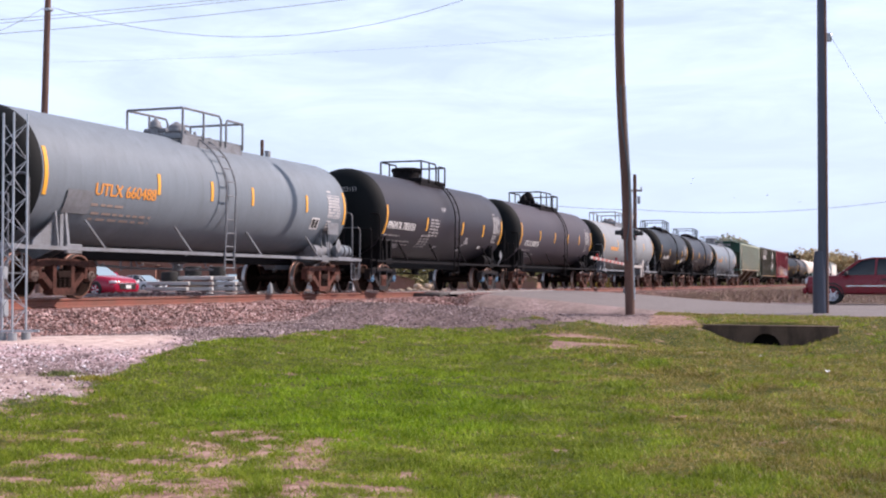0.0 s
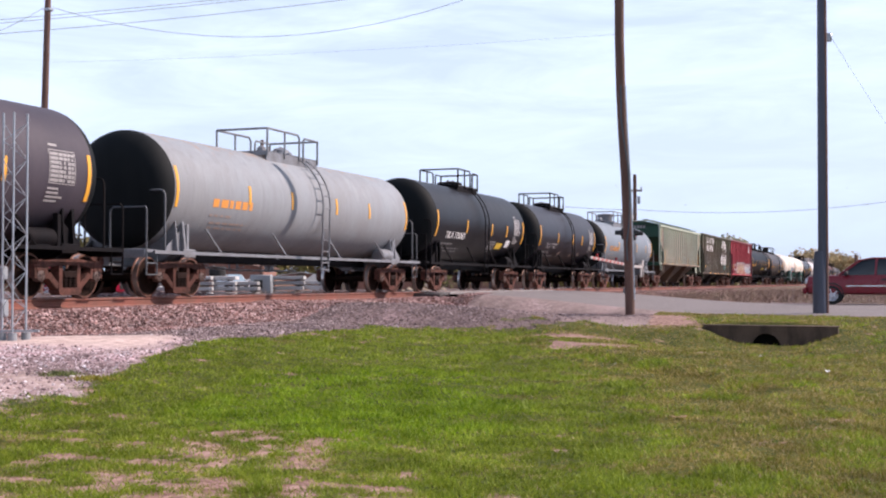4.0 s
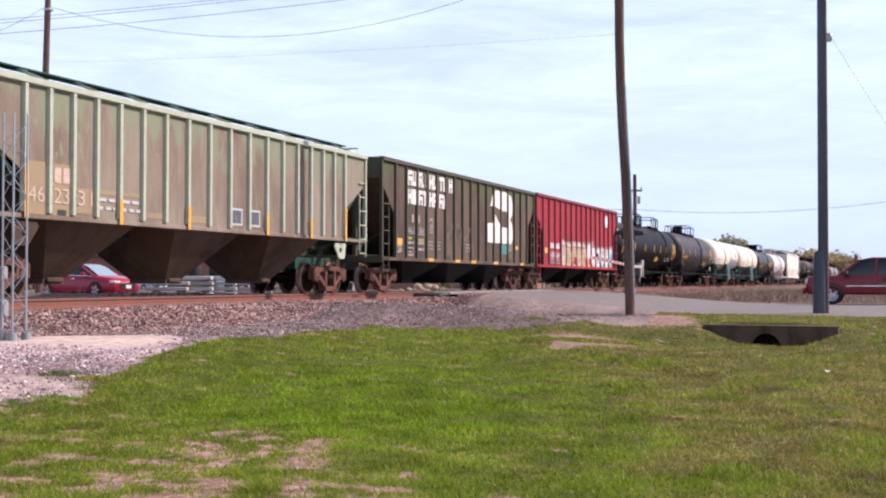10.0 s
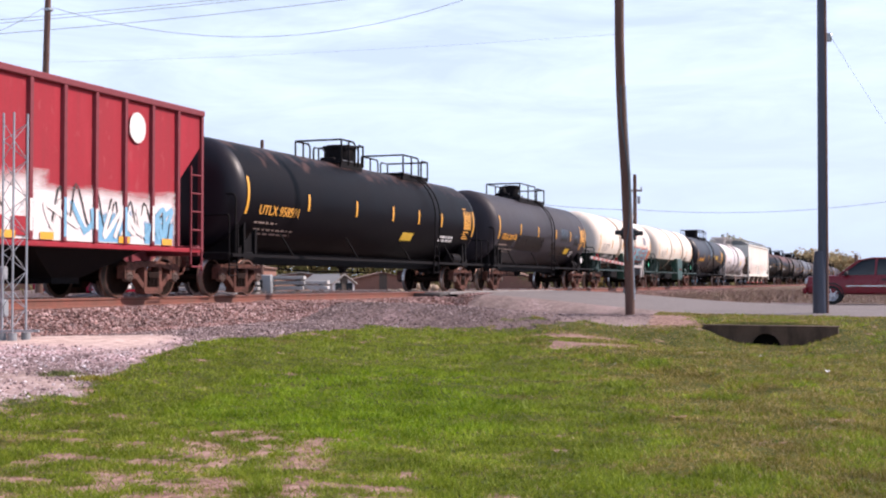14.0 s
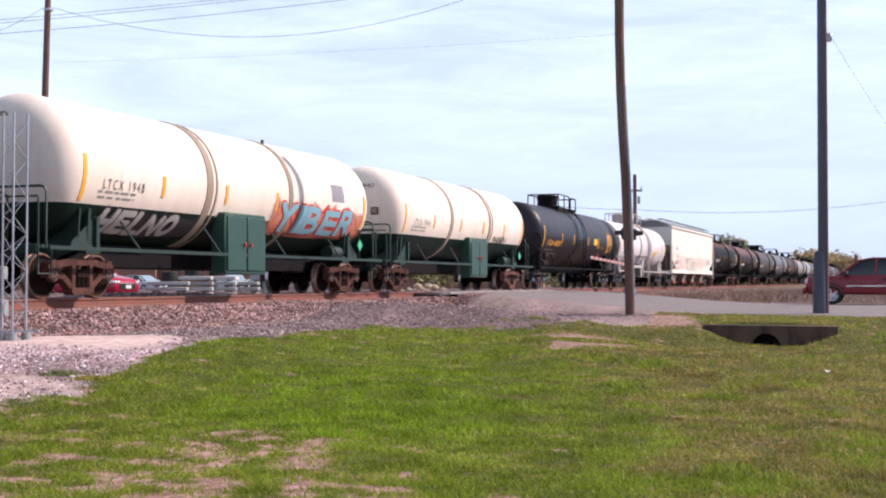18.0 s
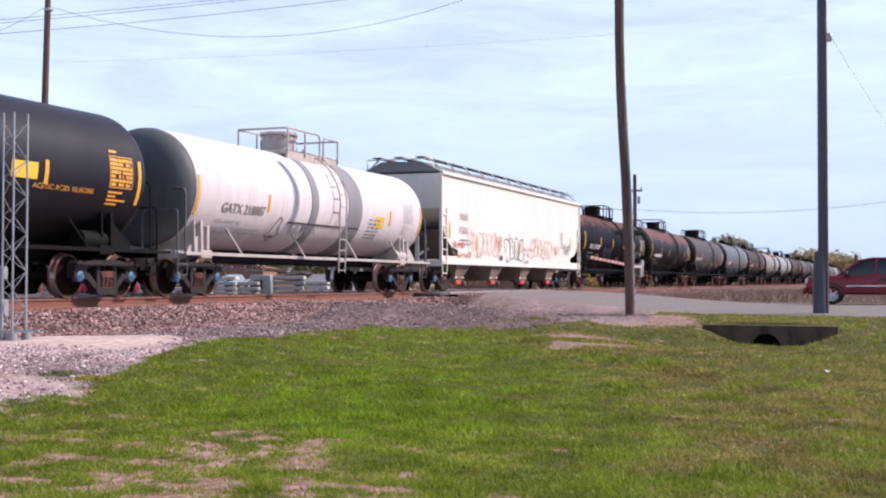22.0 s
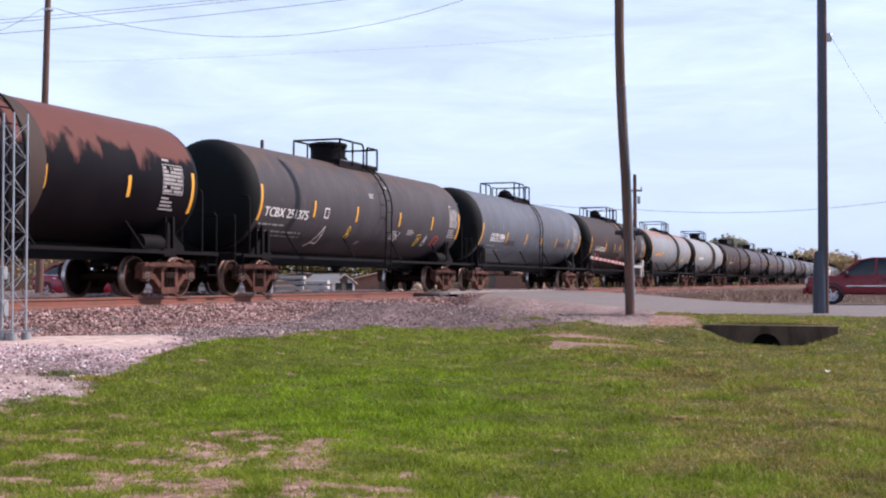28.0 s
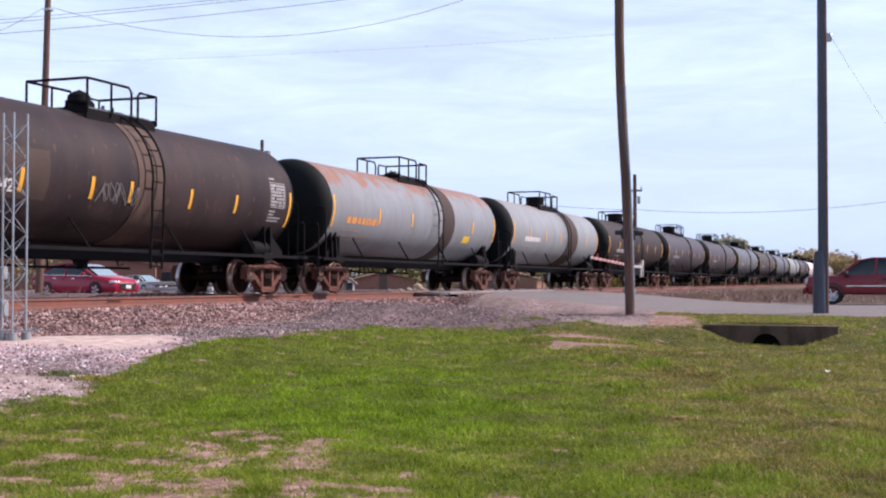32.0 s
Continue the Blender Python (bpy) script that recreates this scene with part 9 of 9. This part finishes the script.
# ---- poles ----
WOOD = material("weathered_pole_timber", (0.15, 0.08, 0.062), 0.9, vary=0.25, scale=1.5, grain=40, stretch=(3, 3, 0.3), second=(0.05, 0.032, 0.027), bump=0.4)
STEELPOLE = material("dull_steel_pole", (0.056, 0.064, 0.09), 0.45, metal=0.3, vary=0.12, scale=1.5, second=(0.085, 0.08, 0.095), stretch=(3, 3, 0.3))
rx, ry = math.sin(radians(TURN)), -math.cos(radians(TURN))
x, y = spot(1115, 35.5)
pole = thing("utility_pole", "slightly bent brown timber utility pole with a conduit", "pole", at=(x, y, gz(x, y) - 0.05))
curve = [(0, -0.3), (-0.01, 0.5), (-0.05, 2.2), (-0.12, 4.0), (-0.2, 5.4), (-0.25, 6.6), (-0.28, 8.0), (-0.28, 10.5), (-0.22, 12.4)]
part("pole_shaft", Shape().tube([(rx * d, ry * d, h) for d, h in curve], 0.135, 16), WOOD, pole)
part("conduit", Shape().tube([(rx * (d + 0.1) - 0.13, ry * (d + 0.1) - 0.06, h) for d, h in curve[1:6]], 0.022, 8), GALV, pole)
part("cable", Shape().tube([(rx * d - 0.17 * COS_T, ry * d - 0.17 * SIN_T, h) for d, h in ((-0.27, 6.6), (-0.26, 5.6), (-0.18, 5.0), (-0.07, 4.3), (-0.02, 3.4), (-0.05, 2.6), (-0.12, 2.1), (-0.1, 1.6))], 0.018, 6), material("slate_blue_cable", (0.06, 0.09, 0.11), 0.5, vary=0.1, bump=0), pole)
x, y = spot(1456, 36.0)
pole2 = thing("steel_pole", "tall dark steel pole with a wider sleeve at its foot", "pole", at=(x, y, gz(x, y) - 0.05))
part("pole_shaft", Shape().cyl((0, 0, -0.3), (0.03 * rx, 0.03 * ry, 11.0), 0.14, 0.125, n=20), STEELPOLE, pole2)
part("pole_sleeve", Shape().lathe([(-0.3, 0.2), (1.25, 0.195), (1.85, 0.145), (1.87, 0.12)], 16, "z", (-0.09 * rx, -0.09 * ry, 0)), STEELPOLE, pole2)
for d, w, m in ((0.1, 0.04, material("rust_brown_conduit", (0.2, 0.1, 0.075), 0.7, vary=0.2, scale=2, second=(0.09, 0.06, 0.06))), (0.06, 0.02, GALV)):
    part("conduit", Shape().tube([(d * rx - 0.1 * COS_T, d * ry - 0.1 * SIN_T, 0), (d * rx - 0.1 * COS_T, d * ry - 0.1 * SIN_T, 10.9)], w, 8), m, pole2)
part("bracket", Shape().box(0.22 * rx, 0.22 * ry, 8.1, 0.12, 0.2, 0.25, chamfer=0.03), GALV, pole2)
x, y = spot(69, 50.0)
pole3 = thing("utility_pole", "tall brown timber utility pole behind the track", "pole", at=(x, y, gz(x, y) - 0.05))
part("pole_shaft", Shape().cyl((0, 0, -0.3), (0.3 * rx, 0.3 * ry, 13.5), 0.165, 0.115, n=14), WOOD, pole3)
part("clevis", Shape().box(0.3 * rx, 0.3 * ry, 11.6, 0.3, 0.3, 0.12, chamfer=0.03), GALV, pole3)


def far_pole(px, depth, height, label, arms):
    x, y = spot(px, depth)
    ob = thing("utility_pole", label, "pole", at=(x, y, gz(x, y) - 0.05))
    part("pole_shaft", Shape().cyl((0, 0, -0.3), (0, 0, height), 0.16, 0.12, n=10), WOOD, ob)
    for h, w in arms:
        part("crossarm", Shape().box(0, 0, h, 0.12, 0.12, 0.12).bar((-rx * w, -ry * w, h), (rx * w, ry * w, h), 0.1, 0.12), WOOD, ob)
        for q in (-0.9, 0.0, 0.9):
            part("insulator", Shape().cyl((rx * w * q, ry * w * q, h), (rx * w * q, ry * w * q, h + 0.25), 0.05, n=8), GREYBOX, ob)
    return ob


p4 = far_pole(463, 90.0, 11.2, "distant timber pole rising behind the train", ())
part("transformer", Shape().cyl((rx * 0.4, ry * 0.4, 9.6), (rx * 0.4, ry * 0.4, 10.4), 0.22, n=14), GREYBOX, p4)
p5 = far_pole(1124, 85.0, 8.0, "distant timber pole with a crossarm and transformer", ((6.9, 0.5),))
part("transformer", Shape().cyl((rx * 0.28, ry * 0.28, 6.0), (rx * 0.28, ry * 0.28, 6.5), 0.1, n=14), GREYBOX, p5)
for px, h in ((1515, 2.6), (1546, 2.4)):
    far_pole(px, 95.0, h + 0.5, "short timber post far beside the line", ())

# ---- wires ----
CABLE = material("black_cable", (0.03, 0.03, 0.035), 0.6, vary=0.1, bump=0)


def air(px, py, depth):
    x, y = spot(px, depth)
    return Vector((x, y, EYE[2] + (500 - py) * depth / 2200))


def wire(a, b, sag, r, label):
    """A hanging cable between two points in the air."""
    pts = []
    for i in range(25):
        k = i / 24
        p = a.lerp(b, k)
        pts.append((p.x, p.y, p.z - 4 * sag * k * (1 - k)))
    tagged(part("overhead_wire", Shape().tube(pts, r, 5), CABLE, None), label, "wire")


top = air(80, 8, 50)
wire(top, air(905, -35, 50), 1.72, 0.0095, "slack black cable hanging from the timber pole")
wire(air(-320, 62, 52), air(640, -26, 48), 0.15, 0.009, "thin black wire running past the timber pole")
wire(air(-320, 56, 52), air(560, -22, 48), 0.12, 0.009, "thin black wire beside its neighbour")
wire(air(-320, 78, 52), air(760, -22, 48), 0.25, 0.01, "black wire slung along the track")
wire(air(-200, 120, 48), top, 0.3, 0.009, "thin guy wire tied to the timber pole")
wire(air(80, 109, 50), air(1092, 59, 35.5), 0.12, 0.0022, "very thin wire strung between the timber poles")
wire(air(1124, 371, 85), air(1720, 333, 80), 0.75, 0.013, "black power line beyond the road")
wire(air(960, 362, 88), air(1124, 371, 85), 0.1, 0.013, "black power line behind the train")
wire(air(1466, 50, 36), air(1640, 322, 40), 0.1, 0.0035, "thin guy wire from the steel pole")


# ---- birds ----
PLUME = material("grey_feathers", (0.12, 0.12, 0.14), 0.8, vary=0.2, bump=0)
birds = []


def bird(label, wingspan, rows, flap=()):
    """A bird of two rigid wings on a body; rows: seconds, bearing and height marks, depth; flap: seconds and wing angle."""
    ob = thing("bird", label, "bird", "birds in the sky")
    w = wingspan / 2
    part("body", Shape().lathe([(-0.42 * w, 0.001), (-0.3 * w, 0.06 * w), (0.0, 0.13 * w), (0.3 * w, 0.1 * w), (0.42 * w, 0.07 * w), (0.52 * w, 0.06 * w), (0.62 * w, 0.001)], 10, "x"), PLUME, ob)
    part("tail", Shape().prism([(-0.36 * w, -0.05 * w), (-0.7 * w, -0.13 * w), (-0.7 * w, 0.13 * w), (-0.36 * w, 0.05 * w)], -0.012 * w, 0.012 * w, "xy"), PLUME, ob)
    wings = []
    for side in (-1, 1):
        out = [(0.22 * w, 0.0), (0.3 * w, side * 0.45 * w), (0.05 * w, side * w), (-0.12 * w, side * 0.9 * w), (-0.18 * w, side * 0.4 * w), (-0.2 * w, 0.0)]
        wings.append((side, part("wing", Shape().prism(out, -0.015 * w, 0.015 * w, "xy"), PLUME, ob)))
        wings[-1][1].matrix_basis = pose(0, 0, 0, side * (flap[0][1] if flap else 18), 0, 0)
    birds.append((ob, rows, wings, flap))


bird("grey bird flapping past the timber pole", 0.95, [(0.0, -900, 250, 110), (9.0, -700, 260, 110), (13.0, 840, 315, 110), (13.6, 1004, 332, 110), (13.8, 1061, 372, 110), (14.0, 1112, 335, 110), (14.2, 1146, 298, 110), (14.3, 1154, 286, 110), (14.4, 1168, 283, 110), (14.5, 1191, 288, 110), (15.5, 1460, 310, 112), (17.0, 1900, 300, 118), (20.0, 2600, 280, 130), (32.0, 2700, 270, 130)],
     [(0.0, 20), (13.5, 20), (13.7, -25), (13.9, 30), (14.1, -20), (14.3, 38), (14.5, -28), (14.7, 35), (14.9, -25), (15.1, 30), (15.3, 10), (32.0, 10)])
for a, b, c in (((1227, 316), (1307, 326), 1.5), ((1224, 325), (1199, 329), 1.5), ((1300, 350), (1364, 358), 1.5), ((1358, 346), (1431, 344), 1.5), ((1417, 358), (1364, 362), 1.5)):
    go = [(t, a[0] + (b[0] - a[0]) * t / c, a[1] + (b[1] - a[1]) * t / c, 330) for t in (0.0, 1.5, 3.0)]
    go += [(8.0, go[2][1] + (700 if b[0] > a[0] else -700), go[2][2] - 60, 420), (32.0, go[2][1] + (1500 if b[0] > a[0] else -1900), go[2][2] - 160, 520)]
    bird("small dark bird far off in the sky", 0.75, go)


def motions():
    """The train rolls past: every car along the track, every wheelset about its axle."""
    times = [0.0, 4.0, 8.0, 12.0, 16.0, 20.0, 24.0, 28.0, 32.0]
    for car, q in cars:
        walk(car, [(t, pose(q - travelled(t), TRACK, 0)) for t in times])
    for ob, rows, wings, flap in birds:
        way = [(row[0], air(*row[1:])) for row in rows]
        course = way[min(len(way) - 1, 1)][1] - way[0][1]
        heading = math.degrees(math.atan2(course.y, course.x))
        walk(ob, [(t, pose(*p, 0, 0, heading)) for t, p in way])
        for side, wing in wings if flap else ():
            walk(wing, [(t, pose(0, 0, 0, side * a, 0, 0)) for t, a in flap])
    for pile, k in ((front_axles, -1), (rear_axles, 1)):
        spin = [(i / FPS, pose(k * AXLE, 0, 0.457, 0, -math.degrees(travelled(i / FPS) / 0.457), 0)) for i in range(32 * FPS + 1)]
        walk(pile[0], spin)
        turning = pile[0].animation_data
        for w in pile[1:]:
            w.rotation_mode = "QUATERNION"
            w.animation_data_create()
            w.animation_data.action = turning.action
            w.animation_data.action_slot = turning.action_slot


motions()
